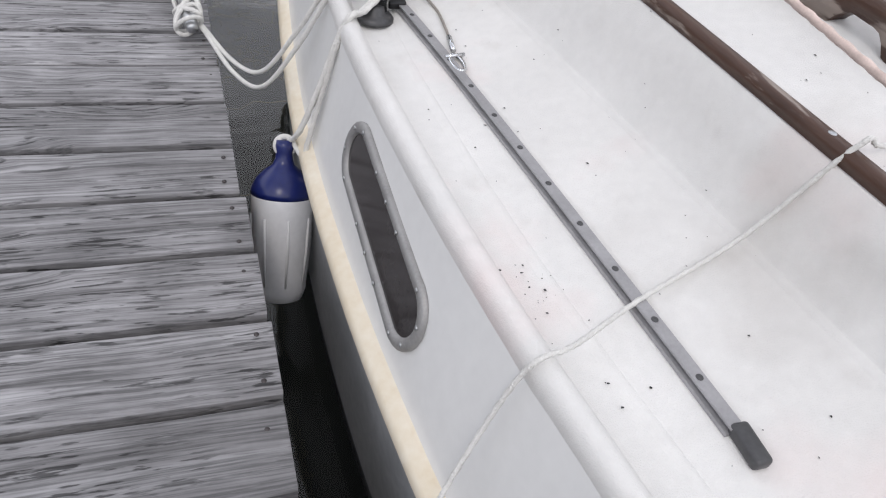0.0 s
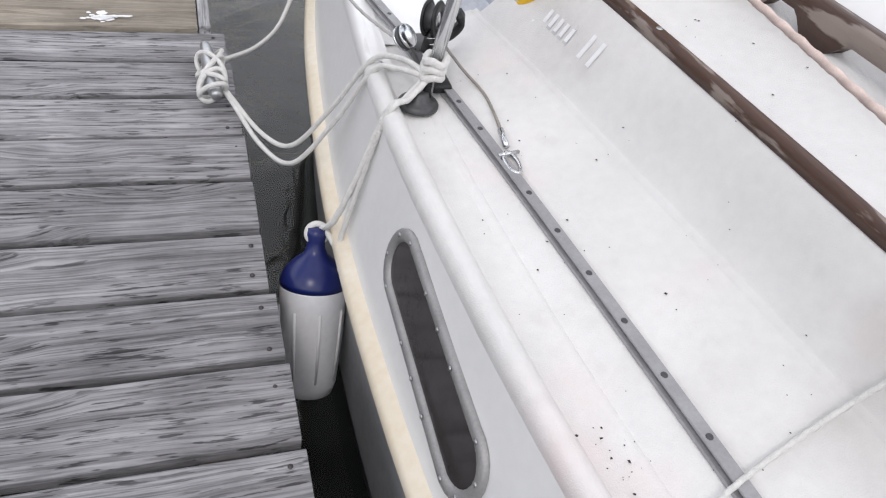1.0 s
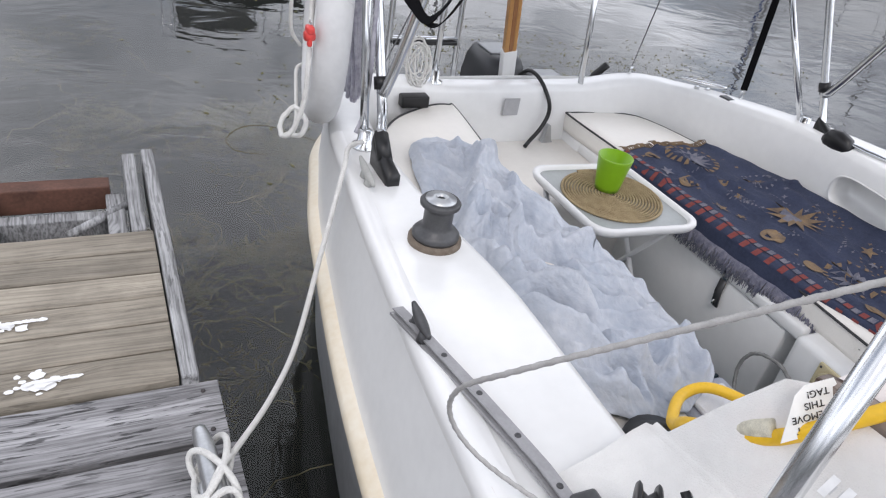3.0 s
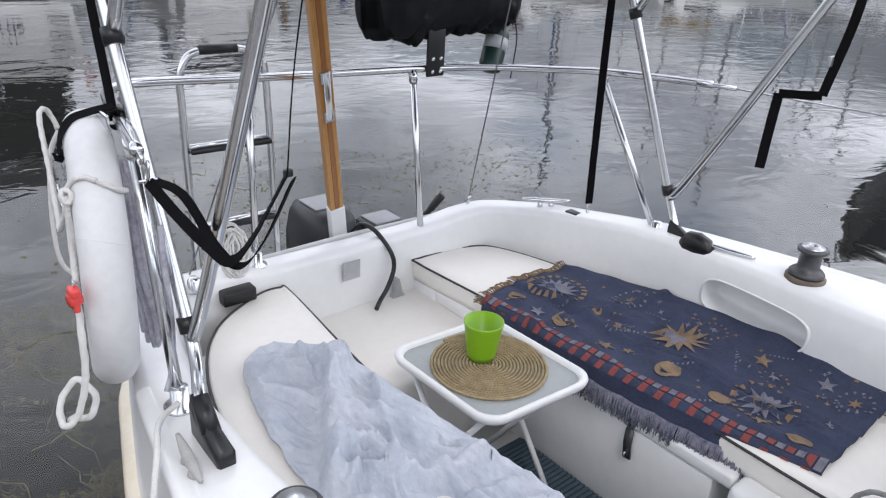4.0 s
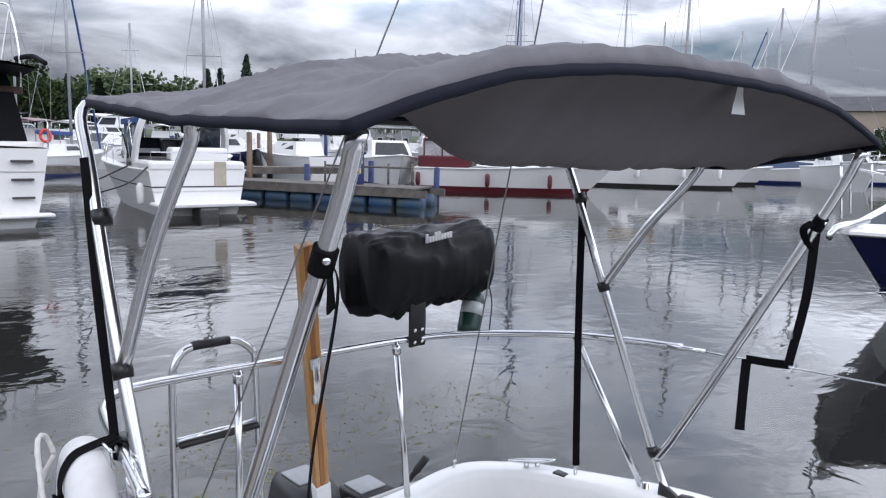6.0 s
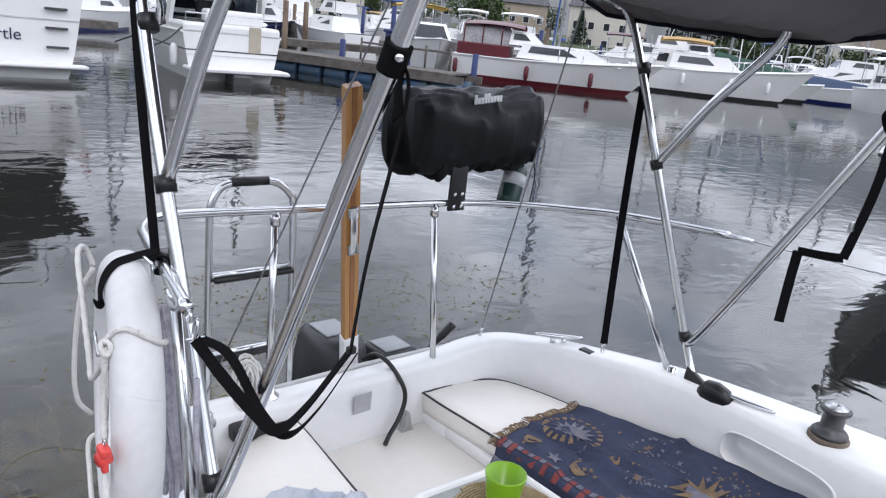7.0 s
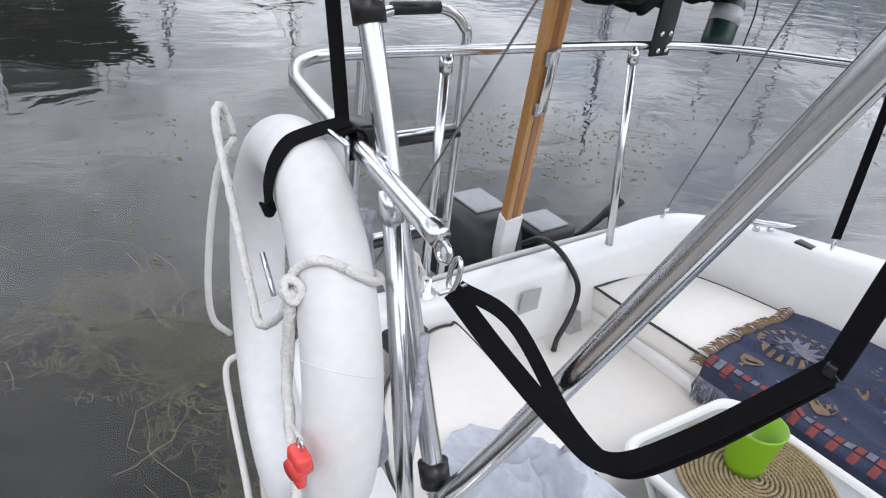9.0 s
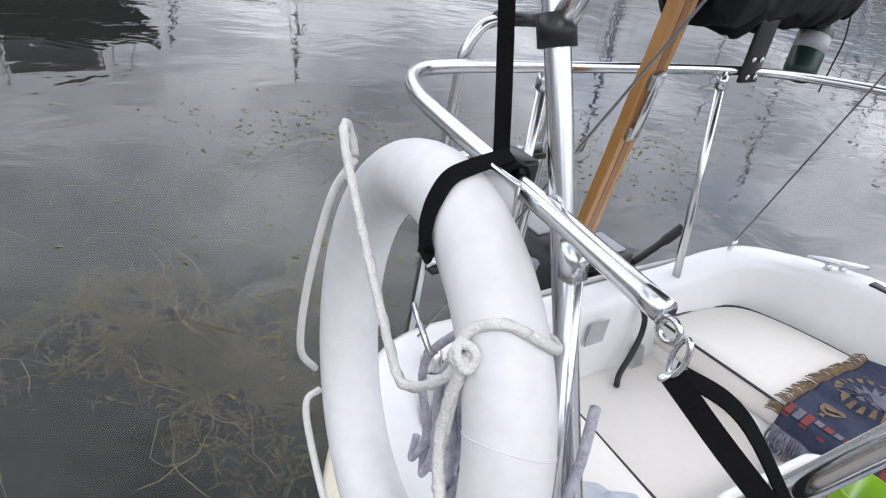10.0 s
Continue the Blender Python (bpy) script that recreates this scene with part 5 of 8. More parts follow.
# rope hitched round the ring
loop = [on_ring(-40 + 3 * math.sin(2 * t), 0.0525 * math.cos(t), 0.0525 * math.sin(t)) for t in np.linspace(0, 2 * math.pi, 25)[:-1]]
part("hitch", rope(loop, 0.0062, 3, True), M_rope, ring, "white rope hitch")
kp = on_ring(-42, 0.02, 0.054)
for k in range(2):
    part("hitch_turn", tube(curve([kp + Vector((0.008 * math.cos(a + k), 0.009 * math.sin(a), 0.011 * math.sin(a + k * 1.3))) for a in np.linspace(0, 2 * math.pi, 9)[:-1]], 3, True), 0.0048, 8, closed=True), M_rope, ring)
part("thin_line", tube(curve([kp, kp + Vector((0.002, 0.0, -0.09)), kp + Vector((-0.006, -0.01, -0.17)), Vector((-0.541, 3.292, 1.155))], 6), 0.003, 6), M_rope, ring)
rope_thing("heaving_line", [(-0.425, 3.765, 1.31), (-0.435, 3.77, 1.345), (-0.452, 3.755, 1.362), (-0.468, 3.72, 1.345), (-0.485, 3.62, 1.27), (-0.505, 3.51, 1.20), (-0.515, 3.46, 1.19), (-0.512, 3.41, 1.235), kp], 0.0064, "white line looped over the ring buoy")
rope_thing("heaving_line", [(-0.425, 3.765, 1.305), (-0.448, 3.775, 1.25), (-0.462, 3.785, 1.14), (-0.468, 3.79, 1.03), (-0.46, 3.795, 0.96), (-0.43, 3.80, 0.915)], 0.0058, "white line hanging behind the ring buoy", laid=False)
rope_thing("heaving_line", [kp, kp + Vector((-0.006, -0.002, -0.12)), (-0.54, 3.30, 1.05), (-0.55, 3.285, 0.95), (-0.575, 3.285, 0.87), (-0.60, 3.30, 0.845), (-0.59, 3.36, 0.86), (-0.55, 3.38, 0.89), (-0.53, 3.33, 0.87), (-0.55, 3.31, 0.84), (-0.575, 3.34, 0.83)], 0.0075, "white braided line hanging in a loop under the ring buoy")
rope_thing("heaving_line", [(-0.41, 3.81, 0.855), (-0.44, 3.80, 0.84), (-0.46, 3.72, 0.80), (-0.50, 3.55, 0.78), (-0.55, 3.40, 0.80), (-0.585, 3.32, 0.84)], 0.0058, "white line hanging from the ring buoy", laid=False)
wh = thing("whistle", (-0.54, 3.29, 1.12), "small red plastic whistle hanging on a line", "whistle")
bm = box(-0.531, -0.511, 3.316, 3.348, 1.098, 1.118, 0.006, 2)
lathe([(0, -0.011), (0.013, -0.011), (0.014, 0), (0.013, 0.011), (0, 0.011)], (-0.521, 3.334, 1.092), 18, (1, 0.2, 0), bm)
box(-0.527, -0.515, 3.322, 3.338, 1.066, 1.092, 0.004, 2, bm)
bm.transform(Matrix.Translation((-0.022, -0.042, 0.025)))
part("body", bm, M_red, wh)
part("ring", tube([Vector((-0.542, 3.292 + 0.006 * math.cos(a), 1.149 + 0.008 * math.sin(a))) for a in np.linspace(0, 2 * math.pi, 13)[:-1]], 0.0015, 6, closed=True), M_steel, wh)
# holding strap and bracket
rs = [on_ring(-8, 0.054 * math.cos(t), 0.054 * math.sin(t)) for t in np.linspace(-0.3, 3.6, 14)]
rs = [p + Vector((0, -0.012 * k / 13 * 3, -0.004 * k)) for k, p in enumerate(rs)]
st2 = thing("ring_strap", tuple(rs[0]), "black strap holding the ring buoy to the rail", "strap")
part("webbing", tube(curve([Vector((-0.358, 3.545, 1.405))] + [on_ring(-2, 0.054, 0.0), on_ring(-4, 0.047, 0.028), on_ring(-7, 0.029, 0.046), on_ring(-10, 0.008, 0.054), on_ring(-15, -0.010, 0.056), on_ring(-17, 0.0, 0.066)], 5), 0, flat=(0.019, 0.0025, (0.1, 1, 0.55))), M_web, st2)
part("bracket", box(-0.392, -0.384, 3.49, 3.56, 1.29, 1.40, 0.003), M_steel, st2, "stainless bracket plate")
part("buckle_pin", tube([on_ring(-24, -0.05, 0.066), on_ring(-40, -0.04, 0.062)], 0.0035, 8), M_steel, st2)
# net bag of grey flecked rope inside the ring
M_fleck = mat("flecked_rope", (0.62, 0.62, 0.66), 0.8, second=(0.30, 0.28, 0.36), scale=50, bump=0.4, bscale=260)
rng = random.Random(5)
hank = thing("rope_hank", (-0.37, 3.45, 0.95), "hank of grey flecked rope hanging behind the ring buoy", "rope")
for k in range(18):
    y0 = 3.385 + 0.0105 * k + rng.uniform(-0.006, 0.006)
    x0 = -0.375 + rng.uniform(-0.02, 0.015)
    pts = [(x0, 3.475 + rng.uniform(-0.012, 0.012), 1.31), (x0, 3.47 + (y0 - 3.47) * 0.3, 1.22), (x0 - 0.012, y0 + rng.uniform(-0.012, 0.012), 1.10), (x0, y0 - 0.012, 0.98), (x0 + 0.01, y0 + 0.01 + 0.02 * rng.random(), 0.885 + rng.uniform(0, 0.03)), (x0 + 0.02, y0 + 0.03, 0.93)]
    part("strand", tube(curve(pts, 5), 0.0062, 7), M_fleck, hank)
part("strand", tube(curve([(-0.36, 3.33, 1.21), (-0.365, 3.32, 1.12), (-0.36, 3.33, 1.0), (-0.375, 3.31, 0.90), (-0.40, 3.29, 0.85)], 5), 0.0065, 7), M_fleck, hank)

# ---- tray table, mat, cup ----
tray = thing("tray_table", (0.46, 3.2, 0.16), "folding tray table with white rim and grey top", "table")
tc = Vector((0.468, 3.19, 0))
ta, tb = Vector((0.98, -0.06, 0)).normalized(), Vector((-0.03, 1, 0)).normalized()


def tray_outline(w, l, r, n=6):
    out = []
    for sx, sy, a0 in ((1, 1, 0), (-1, 1, 90), (-1, -1, 180), (1, -1, 270)):
        for k in range(n + 1):
            a = radians(a0 + 90 * k / n)
            out.append(tc + ta * (sx * (w - r) + r * math.cos(a)) + tb * (sy * (l - r) + r * math.sin(a)))
    return out


rows = []
for g, z in ((-0.008, 0.612), (0.0, 0.612), (0.008, 0.622), (0.012, 0.636), (0.010, 0.645), (0.003, 0.647), (-0.004, 0.643), (-0.007, 0.630)):
    rows.append([p + Vector((0, 0, z)) for p in tray_outline(0.185 + g, 0.205 + g, 0.06)])
part("rim", loft(rows, True), M_white, tray, "white rolled rim")
bm = bmesh.new()
bm.faces.new([bm.verts.new(p + Vector((0, 0, 0.632))) for p in tray_outline(0.180, 0.200, 0.055)])
bm.faces.new([bm.verts.new(p + Vector((0, 0, 0.613))) for p in tray_outline(0.180, 0.200, 0.055)][::-1])
part("tabletop", bm, mat("grey_tray", (0.34, 0.36, 0.36), 0.35, var=0.08, scale=10), tray, "grey marbled tray top", False)
for s in (1, -1):
    for e in (1, -1):
        part("leg", tube([tc + ta * (0.15 * s) + tb * (0.16 * e) + Vector((0, 0, 0.61)), tc + ta * (0.15 * s) + tb * (-0.16 * e if s > 0 else -0.15 * e) * 1.0 + Vector((0, 0, 0.165))], 0.009, 10), M_white, tray)
    part("brace", tube([tc + ta * (0.15 * s) + tb * 0.15 + Vector((0, 0, 0.60)), tc + ta * (0.15 * s) - tb * 0.15 + Vector((0, 0, 0.60))], 0.008, 8), M_dark, tray, "dark folding brace")

M_straw = mat("woven_straw", (0.44, 0.345, 0.20), 0.8, second=(0.26, 0.19, 0.10), scale=40, bump=0.5, bscale=300)
pm = thing("placemat", (tc.x, tc.y + 0.01, 0.636), "round woven straw placemat on the tray", "placemat")
pts = []
k, a = 0, 0.0
while True:
    r = 0.006 + 0.0102 * a / (2 * math.pi)
    if r > 0.172:
        break
    pts.append(Vector((tc.x + r * math.cos(a), tc.y + 0.008 + r * math.sin(a), 0.6365 + 0.0012 * (k % 2))))
    a += 0.0052 / max(r, 0.014)
    k += 1
part("coil", tube(pts[:-200], [0.0030 + 0.0019 * (k % 2) for k in range(len(pts) - 200)], 6), M_straw, pm)
part("border", tube(pts[-200:], [0.0038 + 0.0018 * (k % 2) for k in range(200)], 6), M_straw, pm)

cupm = lathe([(0.0, 0.643), (0.040, 0.643), (0.043, 0.66), (0.0565, 0.752), (0.058, 0.757), (0.058, 0.761), (0.0545, 0.761), (0.041, 0.66), (0.0, 0.655)], (0.474, 3.235, 0), 40)
single("cup", cupm, M_green, "lime green plastic tumbler on the placemat", "cup")

# ---- towel ----
M_towel = mat("blue_grey_towel", (0.57, 0.59, 0.635), 0.95, second=(0.42, 0.46, 0.53), scale=7, bump=1.0, bscale=30, stretch=(1.3, 0.7, 1))
LEFT = [(2.28, -0.10), (2.36, -0.20), (2.5, -0.215), (2.7, -0.225), (3.0, -0.215), (3.26, -0.195), (3.45, -0.155), (3.54, -0.115), (3.59, -0.05)]
RIGHT = [(2.28, 0.02), (2.36, 0.17), (2.42, 0.215), (2.52, 0.24), (2.72, 0.25), (2.92, 0.215), (3.1, 0.18), (3.26, 0.15), (3.42, 0.12), (3.52, 0.06), (3.59, 0.0)]
# folds of the towel: a line on plan, its height and its half width
FOLDS = [([(-0.126, 3.47), (-0.01, 3.49), (0.073, 3.40)], 0.030, 0.05), ([(-0.15, 3.41), (-0.03, 3.43), (0.06, 3.35)], 0.022, 0.03), ([(0.055, 3.37), (-0.075, 3.165), (-0.188, 2.983)], 0.042, 0.045),
         ([(0.01, 3.288), (0.111, 3.359), (0.14, 3.308), (0.071, 3.18)], 0.026, 0.026), ([(-0.19, 2.976), (-0.12, 3.024), (-0.069, 3.02), (-0.076, 2.913)], 0.048, 0.034), ([(-0.15, 2.95), (-0.115, 2.97), (-0.10, 2.92)], 0.030, 0.02), ([(-0.076, 2.913), (0.014, 2.879), (0.121, 2.847)], 0.034, 0.030)]
FOLDS += [([(-0.057, 3.168), (0.027, 3.088), (0.079, 2.972)], 0.026, 0.035), ([(-0.179, 3.30), (-0.205, 3.163)], 0.022, 0.03), ([(-0.171, 2.84), (-0.177, 2.70), (-0.167, 2.445)], 0.034, 0.035), ([(-0.132, 2.716), (-0.096, 2.602), (-0.12, 2.466)], 0.026, 0.026),
          ([(-0.106, 2.66), (-0.072, 2.55), (-0.069, 2.428)], 0.022, 0.020), ([(-0.07, 2.463), (-0.048, 2.406), (-0.004, 2.372)], 0.028, 0.024), ([(0.105, 2.448), (0.021, 2.381)], 0.024, 0.026), ([(0.082, 2.626), (0.115, 2.469)], 0.016, 0.04), ([(0.135, 2.907), (0.201, 2.857), (0.193, 2.666)], 0.018, 0.05)]


def fold_height(x, y):
    """Height of all folds over a grid of plan points; each has one steep flank."""
    total = np.zeros_like(x)
    for line, h, w in FOLDS:
        best, flank = np.full_like(x, 9.0), np.zeros_like(x)
        for (ax, ay), (bx2, by2) in zip(line, line[1:]):
            ux, uy = bx2 - ax, by2 - ay
            f = np.clip(((x - ax) * ux + (y - ay) * uy) / (ux * ux + uy * uy), 0, 1)
            d = np.hypot(x - ax - ux * f, y - ay - uy * f)
            side_of = np.sign((x - ax) * uy - (y - ay) * ux)
            flank = np.where(d < best, side_of, flank)
            best = np.minimum(best, d)
        width = np.where(flank > 0, w * 0.42, w * 0.95)
        total += h * np.exp(-(best / width) ** 2)
    return total


NY, NX = 300, 120
TOW, EDGE = np.zeros((NY + 1, NX + 1, 3)), np.zeros((NY + 1, NX + 1))
for j in range(NY + 1):
    y = 2.28 + 1.31 * j / NY
    xl, xr = smooth_table(LEFT, y), smooth_table(RIGHT, y)
    for i in range(NX + 1):
        u = i / NX
        x = xl + (xr - xl) * u
        wx, wy = x + 0.05 * noise.noise(Vector((x * 4, y * 4, 0))), y + 0.06 * noise.noise(Vector((x * 4, y * 3, 5)))
        fine = 0.012 * noise.noise(Vector((x * 5, y * 3.4, 3)))
        for dx, dy, gap, h, seed in ((0.86, 0.50, 0.105, 0.013, 1), (0.98, -0.20, 0.075, 0.011, 9), (0.55, 0.83, 0.062, 0.008, 14), (0.92, 0.38, 0.034, 0.0036, 30)):
            on = min(1, max(0, 0.35 + 2.0 * noise.noise(Vector((x * 3.6, y * 2.4, seed + 20)))))
            phase = (wx * dx + wy * dy) / gap + 0.9 * noise.noise(Vector((x * 7, y * 5, seed)))
            fine += h * on * (0.5 + 0.5 * math.cos(2 * math.pi * phase)) ** 2.4
        rest = 0.668
        if x > 0.14:
            rest -= 0.44 * min(x - 0.14, 0.10)
        if x < -0.20:
            rest += 0.3 * (-0.20 - x)
        e = max(0, min(1, u * 9, (1 - u) * 9, (y - 2.28) / 0.05, (3.58 - y) / 0.22))
        EDGE[j, i] = max(0, min(1, u * 6, (1 - u) * 5, (y - 2.28) / 0.08, (3.57 - y) / 0.20))
        TOW[j, i] = (x + 0.006 * noise.noise(Vector((y * 20, u * 3, 4))), y + 0.006 * noise.noise(Vector((x * 20, y * 3, 8))), rest + 0.010 + 3.4 * fine * (0.04 + 0.96 * e))
TOW[:, :, 2] += fold_height(TOW[:, :, 0], TOW[:, :, 1]) * (0.03 + 1.4 * EDGE)
rows = TOW.tolist()
tw = single("towel", loft(rows), M_towel, "crumpled pale blue-grey towel spread over the seat cushion", "towel")
sol = tw.modifiers.new("thick", "SOLIDIFY")
sol.thickness, sol.offset = 0.006, -1
cloth = thing("folded_cloth", (0.12, 2.35, 0.66), "folded grey and white cloth under the towel's end", "cloth")
part("fold", box(0.03, 0.19, 2.235, 2.36, 0.645, 0.668, 0.010, 3), mat("grey_cloth", (0.34, 0.36, 0.42), 0.95, var=0.1, bump=0.4, bscale=500), cloth)
part("fold", box(0.05, 0.16, 2.225, 2.33, 0.668, 0.682, 0.006, 3), mat("white_cloth", (0.7, 0.7, 0.72), 0.95, var=0.1, bump=0.4, bscale=500), cloth)

# ---- blanket ----
M_blank = mat("navy_woven_cotton", (0.050, 0.062, 0.115), 0.95, second=(0.028, 0.036, 0.072), scale=12, bump=0.6, bscale=500)
M_gold = mat("gold_woven_cotton", (0.30, 0.20, 0.105), 0.95, second=(0.13, 0.10, 0.085), scale=30, bump=0.5, bscale=500)
M_pale = mat("pale_woven_cotton", (0.24, 0.23, 0.26), 0.95, second=(0.09, 0.10, 0.15), scale=30, bump=0.5, bscale=500)
M_rust = mat("rust_woven_cotton", (0.27, 0.065, 0.055), 0.95, second=(0.20, 0.05, 0.05), scale=30, bump=0.5, bscale=500)
BK0, BK1 = 2.40, 3.53
bl_front = [(2.40, 0.86), (2.7, 0.80), (3.0, 0.765), (3.3, 0.755), (3.53, 0.765)]
bl_back = [(2.40, 1.285), (2.8, 1.30), (3.1, 1.285), (3.3, 1.24), (3.53, 1.17)]


def blanket(u, v, up=0.0):
    """Point of the draped blanket: u across from its hanging edge, v along."""
    y = BK0 + (BK1 - BK0) * v
    xf, xb = smooth_table(bl_front, y), smooth_table(bl_back, y)
    hang = 0.10
    s = u * (xb - xf + hang)
    wave = 0.016 * (1 - min(1, abs(2.4 * noise.noise(Vector((u * 4.5 - v * 1.5, v * 2.2, 13)))))) ** 2 + 0.010 * noise.noise(Vector((u * 4, v * 7, 3))) + 0.006 * noise.noise(Vector((u * 9, v * 14, 6)))
    ridge = 0.020 * math.exp(-((u - 0.40 - 0.10 * v - 0.02 * math.sin(v * 9)) / 0.02) ** 2) + 0.016 * math.exp(-((u - 0.56 + 0.08 * v) / 0.018) ** 2) + 0.012 * math.exp(-((u - 0.75 + 0.2 * v) / 0.02) ** 2) + 0.014 * math.exp(-((v - 0.82 + 0.15 * u) / 0.016) ** 2)
    if s < hang:
        return Vector((xf - 0.012 - 0.008 * abs(math.sin(y * 30)) * (1 - s / hang) - up, y, 0.603 - (hang - s) * 0.62 + 0.012))
    x = xf + (s - hang)
    top = 0.618 + 0.035 * max(0, (x - 1.15) / 0.15)
    return Vector((x, y, top + wave + ridge + up))


bk = thing("blanket", (1.0, 3.0, 0.6), "navy blue woven throw with gold suns, moons and stars", "blanket")
cloth_ob = part("weave", loft([[blanket(i / 44, j / 90) for i in range(45)] for j in range(91)]), M_blank, bk)
sol = cloth_ob.modifiers.new("thick", "SOLIDIFY")
sol.thickness, sol.offset = 0.004, -1


def patch(shape, u0, v0, su, material, name):
    """A woven figure on the blanket; shape in metres round its middle."""
    bm = bmesh.new()
    du, dv = 1 / 0.58, 1 / (BK1 - BK0)
    pts = [blanket(min(1, max(0, u0 + x * su * du)), min(1, max(0, v0 + y * su * dv)), 0.0035) for x, y in shape]
    c = blanket(u0, v0, 0.0035)
    cv = bm.verts.new(sum(pts, Vector()) / len(pts) if name == "moon" else c)
    vs = [bm.verts.new(p) for p in pts]
    if name == "moon":
        bm.verts.remove(cv)
        bm.faces.new(vs)
    else:
        for k in range(len(vs)):
            bm.faces.new((cv, vs[k], vs[(k + 1) % len(vs)]))
    part(name, bm, material, bk, "", False)


def star(n, r0, r1, ph=0.0):
    return [((r0 if k % 2 else r1) * math.cos(math.pi * k / n + ph), (r0 if k % 2 else r1) * math.sin(math.pi * k / n + ph)) for k in range(2 * n)]


def crescent():
    out = [(math.cos(a), math.sin(a)) for a in np.linspace(0.6, 2 * math.pi - 0.6, 16)]
    inn = [(0.35 + 0.78 * math.cos(a), 0.78 * math.sin(a)) for a in np.linspace(2 * math.pi - 0.95, 0.95, 12)]
    return out + inn


patch(star(12, 0.045, 0.095), 0.66, 0.50, 1.0, M_gold, "sun")
patch([(0.036 * math.cos(a), 0.036 * math.sin(a)) for a in np.linspace(0, 2 * math.pi, 20)[:-1]], 0.64, 0.505, 1.0, M_pale, "sun_face")
patch(star(12, 0.035, 0.07), 0.46, 0.20, 1.0, M_pale, "sun")
patch([(0.03 * math.cos(a), 0.03 * math.sin(a)) for a in np.linspace(0, 2 * math.pi, 20)[:-1]], 0.46, 0.20, 1.0, M_gold, "sun_face")
patch(star(14, 0.045, 0.075), 0.62, 0.90, 1.0, M_pale, "sun")
patch([(0.04 * math.cos(a), 0.04 * math.sin(a)) for a in np.linspace(0, 2 * math.pi, 20)[:-1]], 0.62, 0.90, 1.0, M_blank, "sun_face")
rng = random.Random(8)
for u, v, s in ((0.33, 0.93, 0.03), (0.34, 0.76, 0.036), (0.33, 0.42, 0.036), (0.34, 0.28, 0.03), (0.3, 0.08, 0.032), (0.55, 0.74, 0.024)):
    patch(crescent(), u, v, s, M_gold, "moon")
for u, v, s in ((0.31, 0.84, 0.028), (0.30, 0.60, 0.034), (0.36, 0.55, 0.02), (0.31, 0.17, 0.03), (0.80, 0.30, 0.03), (0.85, 0.14, 0.03), (0.72, 0.72, 0.02)):
    patch(star(5, 0.42, 1.0, rng.uniform(0, 1)), u, v, s, rng.choice((M_gold, M_pale)), "star")
for k in range(70):
    u, v = rng.uniform(0.24, 0.97), rng.uniform(0.03, 0.97)
    patch(star(4, 0.4, 1.0, rng.uniform(0, 1)), u, v, rng.uniform(0.005, 0.011), rng.choice((M_pale, M_pale, M_gold)), "star")
def medallion(u, v, r, n, material):
    """A ring of short woven dashes."""
    for k in range(n):
        a = 2 * math.pi * k / n
        t, o = Vector((-math.sin(a), math.cos(a))) * r * 0.085, Vector((math.cos(a), math.sin(a))) * r
        q = [o * 0.82 - t * 0.5, o * 1.0 - t, o * 1.0 + t, o * 0.82 + t * 0.5]
        patch([(p.x, p.y) for p in q], u, v, 1.0, material, "moon")


for u, v, r, n, mt in ((0.46, 0.20, 0.088, 20, M_gold), (0.62, 0.90, 0.10, 22, M_gold), (0.82, 0.72, 0.05, 14, M_pale), (0.84, 0.46, 0.045, 14, M_gold), (0.80, 0.06, 0.05, 14, M_pale), (0.50, 0.64, 0.04, 12, M_pale), (0.70, 0.24, 0.045, 12, M_gold)):
    medallion(u, v, r, n, mt)
    patch(star(6, 0.4, 1.0, 0.3), u, v, r * 0.42, M_pale if mt is M_gold else M_gold, "star")
for k in range(12):
    u, v, a = rng.uniform(0.28, 0.95), rng.uniform(0.04, 0.96), rng.uniform(0, 6.28)
    for j in range(7):
        patch(star(4, 0.5, 1.0), min(0.97, u + 0.02 * j * math.cos(a)), min(0.98, max(0.02, v + 0.012 * j * math.sin(a))), 0.0045, M_pale, "star")
for k in range(46):
    v = (k + 0.5) / 46
    w = 0.0098
    patch([(-0.010, -w), (0.010, -w), (0.010, w), (-0.010, w)], 0.205, v, 1.0, M_rust if k % 2 else M_pale, "check")
    if k % 2:
        patch([(-0.007, -w), (0.007, -w), (0.007, w), (-0.007, w)], 0.165, v, 1.0, M_rust, "check")
M_fringe = mat("grey_fringe", (0.30, 0.29, 0.34), 0.95, second=(0.10, 0.11, 0.17), scale=60)
bm = bmesh.new()
for k in range(760):
    p = blanket(0.0, k / 759)
    q = [p + Vector((0, 0, 0.01)), p + Vector((-0.004 + rng.uniform(-0.008, 0.004), rng.uniform(-0.008, 0.008), -0.022)), p + Vector((rng.uniform(-0.018, 0.006), rng.uniform(-0.014, 0.014), -0.05 - rng.uniform(0, 0.012)))]
    tube(q, [0.0024, 0.002, 0.001], 4, bm=bm)
tagged(part("fringe", bm, M_fringe, bk, "grey and navy yarn fringe"), kind="stuff")
bm = bmesh.new()
for k in range(110):
    p = blanket(0.12 + 0.88 * k / 109, 1.0)
    q = [p, p + Vector((rng.uniform(-0.008, 0.008), 0.018, 0.004)), p + Vector((rng.uniform(-0.012, 0.012), 0.038, -0.006))]
    tube(q, [0.0026, 0.0022, 0.001], 4, bm=bm)
tagged(part("end_fringe", bm, M_gold, bk, "tan yarn fringe"), kind="stuff")


